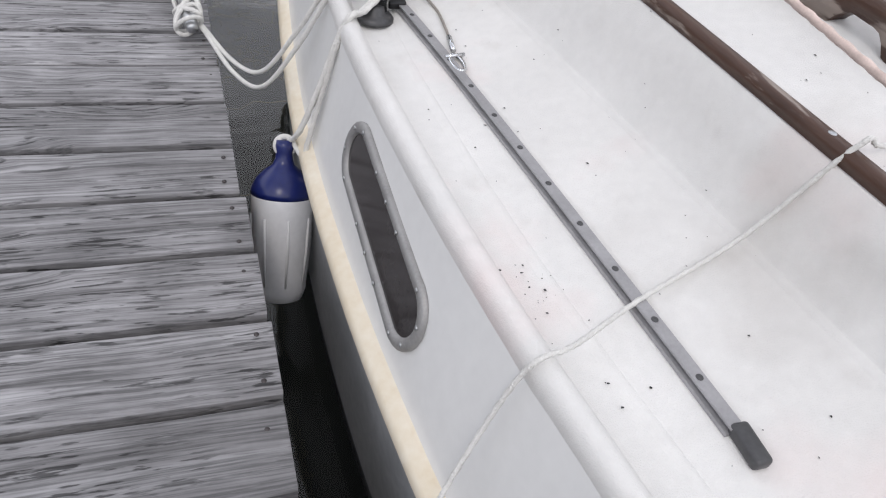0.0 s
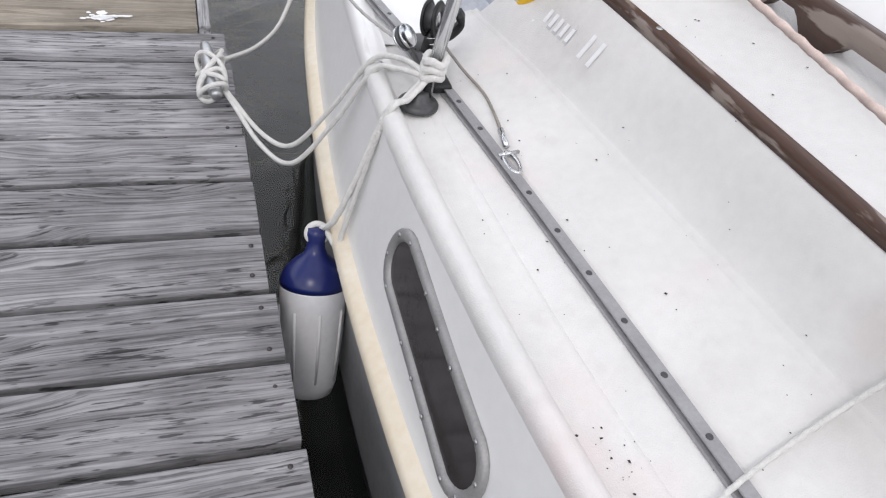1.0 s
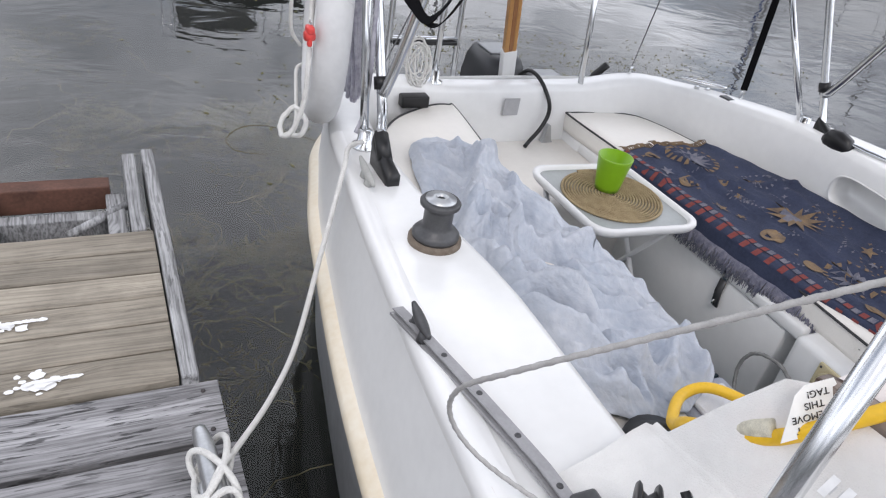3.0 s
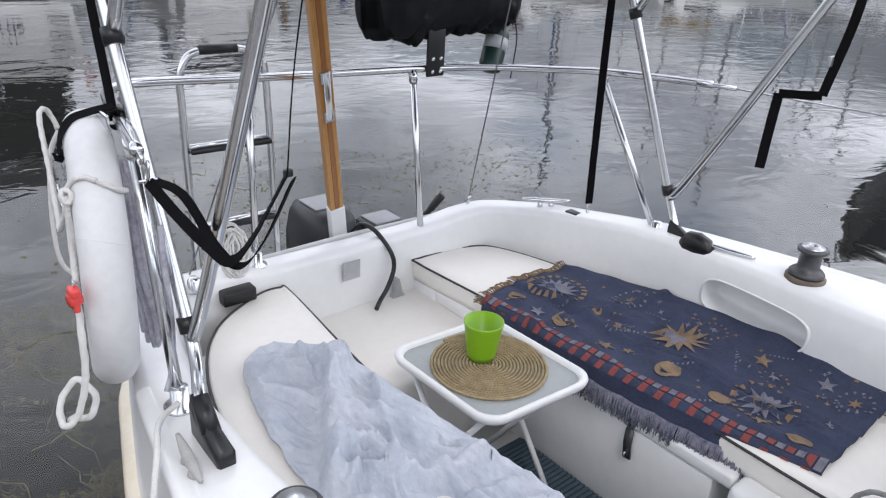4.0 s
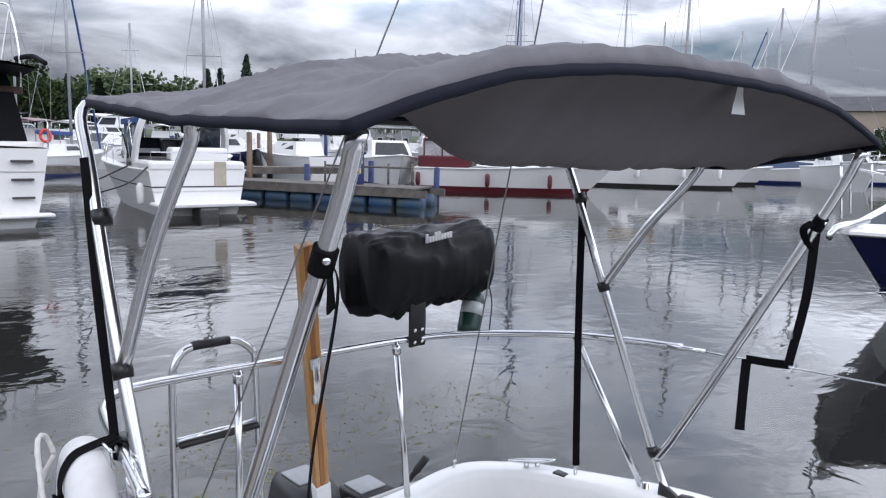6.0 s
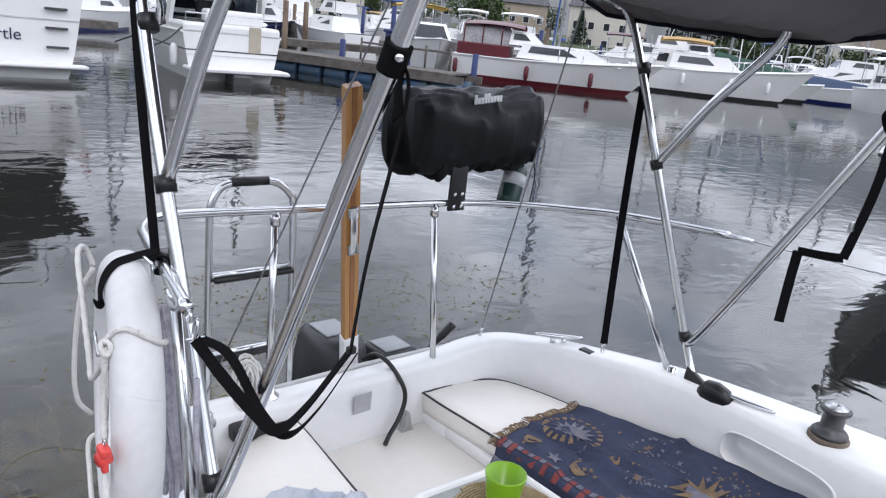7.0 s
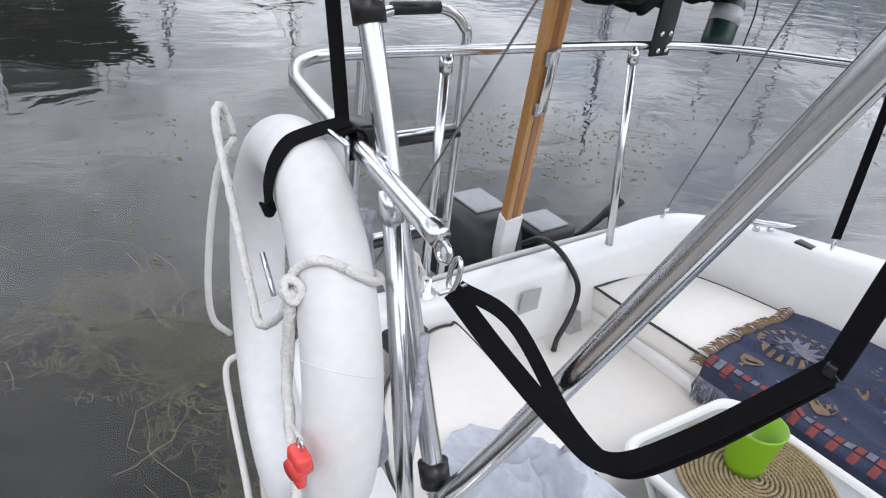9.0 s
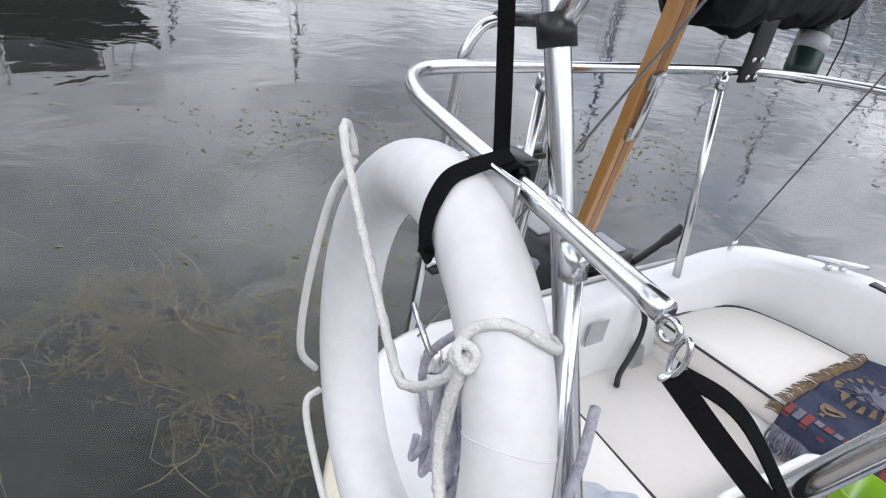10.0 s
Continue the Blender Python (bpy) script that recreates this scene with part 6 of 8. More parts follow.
# ---- winches, cleats and cockpit fittings ----
def winch(p, name="winch"):
    ob = part(name, bmesh.new(), None, boat, "dark grey sheet winch on a teak pad")
    p = Vector(p)
    part("pad", lathe([(0, -0.012), (0.060, -0.012), (0.060, 0.010), (0.056, 0.014), (0, 0.014)], p, 32), M_teakg, ob, "weathered round teak pad")
    part("drum", lathe([(0, 0.014), (0.052, 0.014), (0.053, 0.024), (0.046, 0.032), (0.036, 0.038), (0.0325, 0.048), (0.0325, 0.084), (0.037, 0.090), (0.044, 0.094), (0.045, 0.101), (0.041, 0.106), (0, 0.106)], p, 36), M_dark, ob)
    part("cap", lathe([(0, 0.1055), (0.034, 0.1055), (0.034, 0.109), (0.020, 0.110), (0.018, 0.114), (0.011, 0.114), (0.010, 0.106), (0, 0.105)], p, 28), M_alu, ob, "silver winch cap")
    part("socket", lathe([(0, 0.1062), (0.0095, 0.1062), (0.0095, 0.1085), (0, 0.1085)], p, 8), M_black, ob)


winch((-0.386, 2.755, 0.840))
winch((1.385, 2.765, 0.838))


def horn_cleat(p, d, l=0.075, material=None, label="grey aluminium horn cleat"):
    ob = part("cleat", bmesh.new(), None, boat, label)
    p, d = Vector(p), Vector(d).normalized()
    part("horn", tube([p + d * (l * f) + Vector((0, 0, 0.022 + 0.004 * abs(f))) for f in np.linspace(-1, 1, 15)], [0.0045 + 0.0065 * math.cos(f * math.pi / 2) for f in np.linspace(-1, 1, 15)], 10), material or M_alu, ob)
    for s in (-1, 1):
        part("foot", lathe([(0, -0.004), (0.012, -0.004), (0.010, 0.006), (0.007, 0.02), (0, 0.02)], p + d * (0.022 * s), 14), material or M_alu, ob)


horn_cleat((-0.446, 3.055, 0.834), (0.1, 1, 0), 0.075, mat("grey_plastic", (0.40, 0.40, 0.38), 0.6, var=0.15, scale=20))
horn_cleat((1.288, 3.763, 0.768), (0.75, -0.62, 0), 0.095, M_steel, "polished steel horn cleat")
horn_cleat((1.37, 3.02, 0.815), (0.2, -1, 0), 0.09, M_steel, "polished steel horn cleat")
horn_cleat((-0.546, 2.45, 0.862), (0.1, 1, 0), 0.05, M_dark, "small dark cleat")
cb = part("cam_block", bmesh.new(), None, boat, "black plastic turning block")
rows = []
for f, h, w in ((0, 0.012, 0.018), (0.15, 0.04, 0.024), (0.5, 0.052, 0.026), (0.85, 0.045, 0.024), (1.0, 0.02, 0.018)):
    y = 3.06 + 0.12 * f
    rows.append([(1.352 - w, y, 0.80), (1.352 - w, y, 0.815 + h * 0.6), (1.352 - w * 0.5, y, 0.815 + h), (1.352 + w * 0.5, y, 0.815 + h), (1.352 + w, y, 0.815 + h * 0.6), (1.352 + w, y, 0.80)])
part("body", loft(rows, True, caps=True), M_black, cb)
fl = part("fairlead", bmesh.new(), None, boat, "black and steel fairlead on the quarter")
part("body", box(1.285, 1.325, 3.60, 3.66, 0.762, 0.785, 0.006), M_black, fl)
part("plate", box(1.27, 1.34, 3.585, 3.675, 0.755, 0.764, 0.003), M_steel, fl)
# winch-side cleats on the cabin top
for k in (0, 1):
    part("cam_cleat", lathe([(0, 0), (0.022, 0), (0.02, 0.03), (0.012, 0.036), (0, 0.036)], (0.50 + 0.05 * k, 2.06, 1.145), 18), M_black, boat, "black cam cleat on the cabin top")

# backstay eye, wires
ev = Vector((1.074, 3.994, 0.735))
ey = part("backstay_fitting", bmesh.new(), None, boat, "steel backstay fitting on the quarter")
part("plate", box(ev.x - 0.018, ev.x + 0.018, ev.y - 0.014, ev.y + 0.014, ev.z - 0.005, ev.z + 0.006, 0.003), M_steel, ey)
part("toggle", tube([ev, ev + Vector((-0.006, -0.02, 0.05))], 0.006, 8), M_steel, ey)
TOPW = Vector((0.50, 2.9, 3.6))
single("backstay_wire", tube([ev + Vector((-0.004, -0.012, 0.04)), TOPW], 0.0026, 6), mat("grey_wire", (0.30, 0.30, 0.31), 0.35, 0.8), "grey backstay wire rising from the port quarter", "wire")
ev2 = Vector((-0.09, 3.99, 0.72))
single("backstay_wire", tube([ev2, TOPW], 0.0026, 6), mat("grey_wire", (0.30, 0.30, 0.31), 0.35, 0.8), "grey backstay wire rising from the starboard quarter", "wire")

# transom pieces
part("tape_patch", box(0.448, 0.518, 3.935, 3.9375, 0.592, 0.664, 0), mat("grey_tape", (0.42, 0.42, 0.43), 0.6), boat, "square of grey tape", False)
bm = bmesh.new()
q = [(0.645, 0), (0.70, 0), (0.69, 0.012), (0.672, 0.078), (0.662, 0.08), (0.655, 0.02)]
a = [bm.verts.new((x, 3.90, 0.477 + z)) for x, z in q]
b = [bm.verts.new((x, 3.925, 0.477 + z)) for x, z in q]
bm.faces.new(a)
bm.faces.new(b[::-1])
for k in range(len(q)):
    bm.faces.new((a[k], b[k], b[(k + 1) % len(q)], a[(k + 1) % len(q)]))
part("vent_fin", bm, M_alu, boat, "grey triangular fin on the bench", False)
rope_thing("fuel_hose", [(0.60, 4.12, 0.69), (0.61, 4.06, 0.735), (0.625, 3.99, 0.725), (0.65, 3.93, 0.66), (0.655, 3.915, 0.60), (0.62, 3.90, 0.54), (0.575, 3.885, 0.50), (0.54, 3.86, 0.486)], 0.0085, "black rubber hose over the transom", M_black, False, "hose")
part("vent_cowl", lathe([(0, 0), (0.03, 0), (0.03, 0.008), (0.022, 0.02), (0.02, 0.035), (0.01, 0.045), (0, 0.046)], (-0.10, 3.90, 0.735), 22), M_steel, boat, "small domed steel vent")
rng = random.Random(2)
coil = thing("rope_coil", (0.06, 3.95, 0.7), "coil of thin white line hanging inside the stern", "rope")
for k in range(9):
    cx, cz, rr = 0.06 + rng.uniform(-0.02, 0.02), 0.80 + rng.uniform(-0.02, 0.02), rng.uniform(0.05, 0.085)
    part("loop", tube([(cx + 0.5 * rr * math.cos(a), 3.955 + rng.uniform(-0.01, 0.01) + 0.012 * math.sin(a), cz + rr * math.sin(a)) for a in np.linspace(0, 2 * math.pi, 21)[:-1]], 0.0035, 6, closed=True), M_rope, coil)
part("locker_box", box(-0.02, 0.09, 3.88, 3.93, 0.655, 0.70, 0.006), M_black, boat, "small black box by the cushion")

# port side: recess, locker latch, pump socket
bm = bmesh.new()
rim = []
for k in range(28):
    a = 2 * math.pi * k / 28
    ey_, ez_ = math.copysign(abs(math.cos(a)) ** 0.45, math.cos(a)) * 0.185, math.copysign(abs(math.sin(a)) ** 0.6, math.sin(a)) * 0.062
    rim.append((2.86 + ey_, 0.695 + ez_))


def inner_x(y):
    return CX + half(y) - coam(y) - 0.016


def scaled(f):
    return [(2.86 + (y - 2.86) * f, 0.695 + (z - 0.695) * f) for y, z in rim]


cut = loft([[(inner_x(2.86) + d, y, z) for y, z in rim] for d in (-0.08, 0.08)], True, caps=True)
bmesh.ops.recalc_face_normals(cut, faces=cut.faces)
cutter_me = bpy.data.meshes.new("cutter")
cut.to_mesh(cutter_me)
cut.free()
cutter = bpy.data.objects.new("cutter", cutter_me)
scene.collection.objects.link(cutter)
hole = coaming.modifiers.new("hole", "BOOLEAN")
hole.operation, hole.solver, hole.object = "DIFFERENCE", "FAST", cutter
bpy.context.view_layer.update()
cut_me = bpy.data.meshes.new_from_object(coaming.evaluated_get(bpy.context.evaluated_depsgraph_get()))
coaming.modifiers.remove(hole)
bpy.data.objects.remove(cutter)
cut_bm = bmesh.new()
cut_bm.from_mesh(cut_me)
mid = inner_x(2.86)
stray = [f for f in cut_bm.faces if all(abs(v.co.y + coaming.location.y - 2.86) < 0.2 and 0.60 < v.co.z < 0.78 for v in f.verts) and any(abs(v.co.x + CX - mid) > 0.05 for v in f.verts)]
bmesh.ops.delete(cut_bm, geom=stray, context="FACES")
cut_bm.to_mesh(coaming.data)
cut_bm.free()
bpy.data.meshes.remove(cut_me)
rows = [[(inner_x(y) + d, y, z) for y, z in scaled(f)] for f, d in ((1.05, 0.004), (1.03, -0.004), (1.0, -0.003), (0.98, 0.012), (0.96, 0.08), (0.90, 0.098), (0.5, 0.104), (0.02, 0.104))]
part("recess", loft(rows, True), M_gel, boat, "oval hollow let into the coaming")
lt = part("latch", bmesh.new(), None, boat, "steel hasp on the locker front")
part("plate", box(0.756, 0.764, 2.868, 2.896, 0.468, 0.508, 0.003), M_steel, lt)
part("hasp", tube([(0.757, 2.882, 0.475), (0.752, 2.880, 0.43), (0.756, 2.876, 0.375)], 0, flat=(0.026, 0.006, (0, 1, 0))), M_dark, lt)
part("staple", tube(curve([(0.762, 2.877, 0.40), (0.742, 2.877, 0.40), (0.742, 2.877, 0.385), (0.762, 2.877, 0.385)], 4), 0.0028, 8), M_steel, lt)
pump = part("pump_socket", bmesh.new(), None, boat, "yellowed plastic pump socket plate")
M_ivory = mat("ivory_plastic", (0.62, 0.55, 0.36), 0.5, second=(0.52, 0.44, 0.26), scale=20)
part("plate", box(0.711, 0.722, 2.335, 2.455, 0.40, 0.512, 0.02, 3), M_ivory, pump)
part("cup", lathe([(0.047, 0), (0.050, 0.004), (0.047, 0.006), (0.040, 0.002), (0.034, -0.002), (0.0, -0.003)], (0.708, 2.395, 0.456), 28, (-1, 0, 0)), M_ivory, pump)
part("boss", lathe([(0, 0), (0.022, 0), (0.02, 0.008), (0, 0.008)], (0.709, 2.395, 0.456), 8, (-1, 0, 0)), M_cush, pump)
# no opening here: a flat black disc paints the shaded hollow
part("hole", lathe([(0, 0), (0.006, 0), (0.006, 0.001), (0, 0.001)], (0.7005, 2.395, 0.456), 12, (-1, 0, 0)), M_black, pump)
for y, z in ((2.345, 0.41), (2.445, 0.41), (2.345, 0.50), (2.445, 0.50)):
    part("screw", lathe([(0, 0), (0.004, 0), (0.003, 0.002), (0, 0.002)], (0.7105, y, z), 8, (-1, 0, 0)), M_dark, pump)
M_mat = mat("blue_rubber_mat", (0.055, 0.085, 0.11), 0.8, var=0.2, scale=20)
fm = thing("floor_mat", (0.5, 2.6, 0.16), "ribbed dark blue rubber mat on the cockpit floor", "mat")
part("backing", box(0.20, 0.70, 2.2, 2.62, 0.161, 0.167, 0.002), M_mat, fm)
part("backing", box(0.20, 0.765, 2.622, 3.3, 0.161, 0.167, 0.002), M_mat, fm)
bm = bmesh.new()
for k in range(60):
    y = 2.21 + 1.08 * k / 60
    box(0.205, 0.76 if y > 2.625 else 0.695, y, y + 0.010, 0.167, 0.174, 0.0, bm=bm)
tagged(part("ribs", bm, M_mat, fm, "", False), kind="stuff")
M_grope = mat("grey_sheet_rope", (0.30, 0.30, 0.29), 0.85, var=0.2, scale=70, bump=0.5, bscale=300)
for pts in ([(0.60, 2.50, 0.18), (0.67, 2.62, 0.25), (0.69, 2.655, 0.324), (0.69, 2.626, 0.395), (0.69, 2.55, 0.425), (0.69, 2.484, 0.404), (0.685, 2.40, 0.345), (0.66, 2.32, 0.25), (0.60, 2.28, 0.18)], [(0.58, 2.40, 0.18), (0.67, 2.44, 0.26), (0.69, 2.462, 0.314), (0.69, 2.474, 0.36), (0.69, 2.434, 0.422), (0.69, 2.35, 0.45), (0.69, 2.281, 0.428), (0.66, 2.24, 0.33), (0.62, 2.26, 0.25), (0.66, 2.36, 0.27), (0.68, 2.42, 0.33), (0.68, 2.37, 0.37), (0.67, 2.30, 0.32)],
            [(0.66, 2.26, 0.32), (0.67, 2.20, 0.42), (0.69, 2.192, 0.545), (0.69, 2.238, 0.531), (0.69, 2.282, 0.561), (0.70, 2.302, 0.624), (0.69, 2.289, 0.701), (0.69, 2.255, 0.75), (0.66, 2.18, 0.78), (0.62, 2.13, 0.74)]):
    rope_thing("sheet_rope", pts, 0.0065, "loose loop of grey sheet rope in the cockpit", M_grope)
single("gear_bag", lathe([(0, 0), (0.06, 0.0), (0.075, 0.02), (0.07, 0.05), (0.03, 0.065), (0, 0.066)], (-0.12, 2.21, 0.655), 20), M_black, "small black coiled strap bag by the companionway", "bag")

# ---- things on the stern ----
lad = thing("swim_ladder", (0.13, 4.1, 0.7), "stainless steel swim ladder folded up at the stern", "ladder")
part("hoop", tube(curve([(-0.012, 4.10, 0.62), (-0.013, 4.10, 0.9), (-0.014, 4.095, 1.25), (-0.012, 4.095, 1.33), (0.015, 4.095, 1.385), (0.06, 4.095, 1.402), (0.13, 4.095, 1.405), (0.20, 4.095, 1.395), (0.245, 4.095, 1.36), (0.262, 4.095, 1.30), (0.275, 4.10, 0.9), (0.28, 4.10, 0.62)], 8), 0.0115, 12), M_steel, lad)
part("grip", tube([(0.05, 4.095, 1.404), (0.17, 4.095, 1.404)], 0.0145, 12), M_black, lad)
for z in (1.113, 0.848):
    part("rung", tube([(-0.005, 4.098, z), (0.272, 4.098, z)], 0.010, 10), M_steel, lad)
    part("tread", tube([(0.0, 4.093, z - 0.012), (0.265, 4.093, z - 0.012)], 0, flat=(0.036, 0.012, (0, 1, 0))), M_black, lad, "black plastic tread")

W0, W1 = Vector((0.539, 4.131, 0.775)), Vector((0.283, 3.837, 1.729))
wd = W1 - W0
m = Matrix.Translation(W0) @ wd.to_track_quat("Z", "Y").to_matrix().to_4x4() @ pose(0, 0, 0, 0, 0, 35)
post = thing("wooden_tiller", tuple(W0), "varnished laminated wooden tiller raised over the stern", "tiller")
for k, (x0, x1) in enumerate(((-0.026, -0.008), (-0.008, 0.010), (0.010, 0.026))):
    bm = box(x0, x1, -0.016, 0.016, 0, wd.length, 0.002, 1)
    bm.transform(m)
    part("lamination", bm, M_oak if k != 1 else mat("dark_lamination", (0.33, 0.14, 0.045), 0.3, second=(0.24, 0.095, 0.03), scale=9, stretch=(1, 1, 0.08), coat=0.3), post, "", False)
bm = box(-0.031, 0.031, -0.021, 0.021, -0.22, 0.03, 0.006, 2)
bm.transform(m)
part("socket", bm, M_gel, post, "white painted tiller socket")
br = thing("tiller_bracket", tuple(W0.lerp(W1, 0.55)), "steel extension bracket on the tiller", "bracket")
bm = box(-0.012, 0.012, -0.030, -0.026, 0.44, 0.62, 0.002, 1)
bm.transform(m)
part("bar", bm, M_steel, br)
for z in (0.45, 0.60):
    bm = box(-0.018, 0.018, -0.027, -0.015, z - 0.02, z + 0.02, 0.002, 1)
    bm.transform(m)
    part("plate", bm, M_alu, br)

motor = thing("outboard_motor", (0.6, 4.35, 0.3), "dark grey outboard motor on the transom", "motor")
M_cowl = mat("outboard_grey", (0.022, 0.023, 0.026), 0.42, var=0.15, scale=10)
rows = []
for z, g in ((0.44, 0.0), (0.46, 0.012), (0.60, 0.012), (0.68, 0.0), (0.715, -0.018), (0.725, -0.04)):
    rows.append([(0.60 + sx * (0.095 + g), 4.34 + sy * (0.14 + g), z) for sx, sy in ((-1, -0.7), (-0.7, -1), (0.7, -1), (1, -0.7), (1, 0.7), (0.7, 1), (-0.7, 1), (-1, 0.7))])
part("cowling", loft(rows, True, caps=True), M_cowl, motor)
part("cowling_top", box(0.54, 0.66, 4.28, 4.42, 0.724, 0.732, 0.003), mat("pale_cover", (0.30, 0.31, 0.32), 0.45), motor)
part("leg", box(0.56, 0.64, 4.30, 4.40, -0.4, 0.45, 0.02), M_cowl, motor)
part("mount", box(0.50, 0.72, 4.08, 4.26, 0.36, 0.50, 0.01), M_black, motor)
part("decal", box(0.497, 0.4985, 4.20, 4.40, 0.50, 0.60, 0), M_ink, motor, "black decal", False)
part("side_box", box(0.78, 0.96, 4.22, 4.38, 0.50, 0.62, 0.02, 3), M_cowl, motor, "dark tank beside the cowling")
part("side_box_lid", box(0.80, 0.93, 4.24, 4.36, 0.619, 0.628, 0.004), mat("pale_cover", (0.30, 0.31, 0.32), 0.45), motor)
lettering("SAIL", 0.055, face_matrix((0.55, 4.1805, 0.575), (1, 0, 0), (0, 0, 1)), mat("pale_print", (0.6, 0.6, 0.58), 0.6), motor)
single("motor_control_bar", tube(curve([(0.98, 4.24, 0.56), (1.04, 4.21, 0.635), (1.095, 4.175, 0.72)], 6), [0.012] * 8 + [0.017] * 5, 12), M_black, "black motor tiller handle leaning over the stern", "handle")

# grill in its cover
grill = thing("grill", (0.93, 4.1, 1.3), "barbecue grill under a black fabric cover on the rail", "grill")
M_cover = mat("black_cover_fabric", (0.0045, 0.005, 0.007), 0.46, var=0.25, scale=6, bump=0.15, bscale=300, spec=0.22)
rows = []
gx0, gx1 = 0.715, 1.35
for j in range(97):
    f = j / 96
    x = gx0 + (gx1 - gx0) * f
    e = min(1, f / 0.07, (1 - f) / 0.07) ** 0.5
    row = []
    for i in range(72):
        a = math.pi * 2 * i / 72
        cy, sz = math.cos(a), math.sin(a)
        ry, rz = 0.14, (0.135 if sz > 0 else 0.175)
        yy = math.copysign(abs(cy) ** 0.55, cy) * ry * (1.0 if sz < 0 else 1 - 0.30 * sz)
        zz = math.copysign(abs(sz) ** (0.5 if sz < 0 else 0.62), sz) * rz
        w = 0.020 * noise.noise(Vector((x * 6, a * 1.6, 4))) + (0.022 * noise.noise(Vector((x * 24, a * 0.8, 2))) * min(1, -sz + 0.1) if sz < 0 else 0.005 * noise.noise(Vector((x * 14, a * 3, 2))))
        w += 0.020 * max(0, 0.15 - sz) ** 1.5 * (1 - 2 * abs(math.sin(x * 34 + 4 * noise.noise(Vector((x * 7, a * 0.5, 3)))))) + 0.010 * (1 - min(1, abs(3 * noise.noise(Vector((x * 5 + a, a * 2 - x * 3, 12)))))) ** 2 + 0.012 * math.exp(-((sz - 0.62 - 0.1 * math.sin(x * 9)) / 0.12) ** 2)
        skew = 0.022 * (f - 0.5)
        row.append((x, 4.17 + yy * (0.72 + 0.28 * e) * (1 + w * 3), 1.575 + skew + zz * (0.80 + 0.2 * e) + w - 0.02 * math.sin(math.pi * f) * (sz > 0)))
    rows.append(row)
part("cover", loft(rows, True, caps=True), M_cover, grill)
for k in range(9):
    lx, lz = 0.965 + 0.0155 * k, 1.655 + 0.0018 * k
    part("mark_bar", box(lx, lx + 0.0105, 4.060, 4.066, lz, lz + (0.034 if k in (0, 3, 4) else 0.022), 0), M_white, grill, "white maker's mark", False)
part("bracket", box(0.885, 0.965, 4.052, 4.064, 1.26, 1.43, 0.004), M_black, grill, "black bracket plate")
for x in (0.908, 0.944):
    for z in (1.278, 1.325):
        part("bolt", lathe([(0, 0), (0.008, 0), (0.008, 0.004), (0.004, 0.007), (0, 0.007)], (x, 4.052, z), 8, (0, -1, 0)), M_steel, grill)
gb = thing("gas_bottle", (1.23, 4.1, 1.25), "small dark green gas bottle under the grill", "gas bottle")
g0, gd = Vector((1.225, 4.085, 1.25)), Vector((0.10, 0.05, 0.20)).normalized()
part("body", lathe([(0, 0), (0.03, 0), (0.044, 0.008), (0.047, 0.03), (0.047, 0.15), (0.036, 0.18), (0.02, 0.19), (0, 0.19)], g0, 24, gd), mat("green_steel", (0.012, 0.04, 0.033), 0.35, var=0.1), gb)
part("band", lathe([(0.0475, 0.085), (0.0478, 0.085), (0.0478, 0.135), (0.0475, 0.135)], g0, 24, gd), mat("pale_label", (0.50, 0.52, 0.53), 0.4, var=0.15, scale=40), gb, "pale printed label band")
rope_thing("drawstring", [(1.315, 4.06, 1.47), (1.33, 4.05, 1.38), (1.325, 4.05, 1.30), (1.315, 4.05, 1.22)], 0.0025, "black drawstring hanging from the cover", M_black, False, "cord")

# ---- weeds under the water ----
M_weed = mat("water_weed", (0.17, 0.145, 0.065), 0.95, second=(0.03, 0.036, 0.018), scale=5)
M_stalk = mat("pale_weed_stalk", (0.27, 0.23, 0.13), 0.9, second=(0.12, 0.105, 0.055), scale=6)
BEDS = ((-0.72, 4.10, 0.85, 0.50), (-0.5, 5.55, 0.85, 0.30), (0.25, 5.40, 0.6, 0.40), (-0.05, 4.75, 0.28, 0.45), (-1.3, 3.3, 0.5, 0.7), (1.2, 6.9, 1.1, 0.5), (-1.5, 6.9, 0.9, 0.5), (2.8, 8.6, 1.5, 0.7))


def weed_cover(x, y):
    """How thick the weed stands at a place, 0 to 1."""
    best = max(1 - ((x - a) / c) ** 2 - ((y - b) / d) ** 2 for a, b, c, d in BEDS)
    return max(0.0, min(1.0, 0.7 * best + 1.1 * noise.noise(Vector((x * 2.3, y * 2.3, 2))) + 0.25))


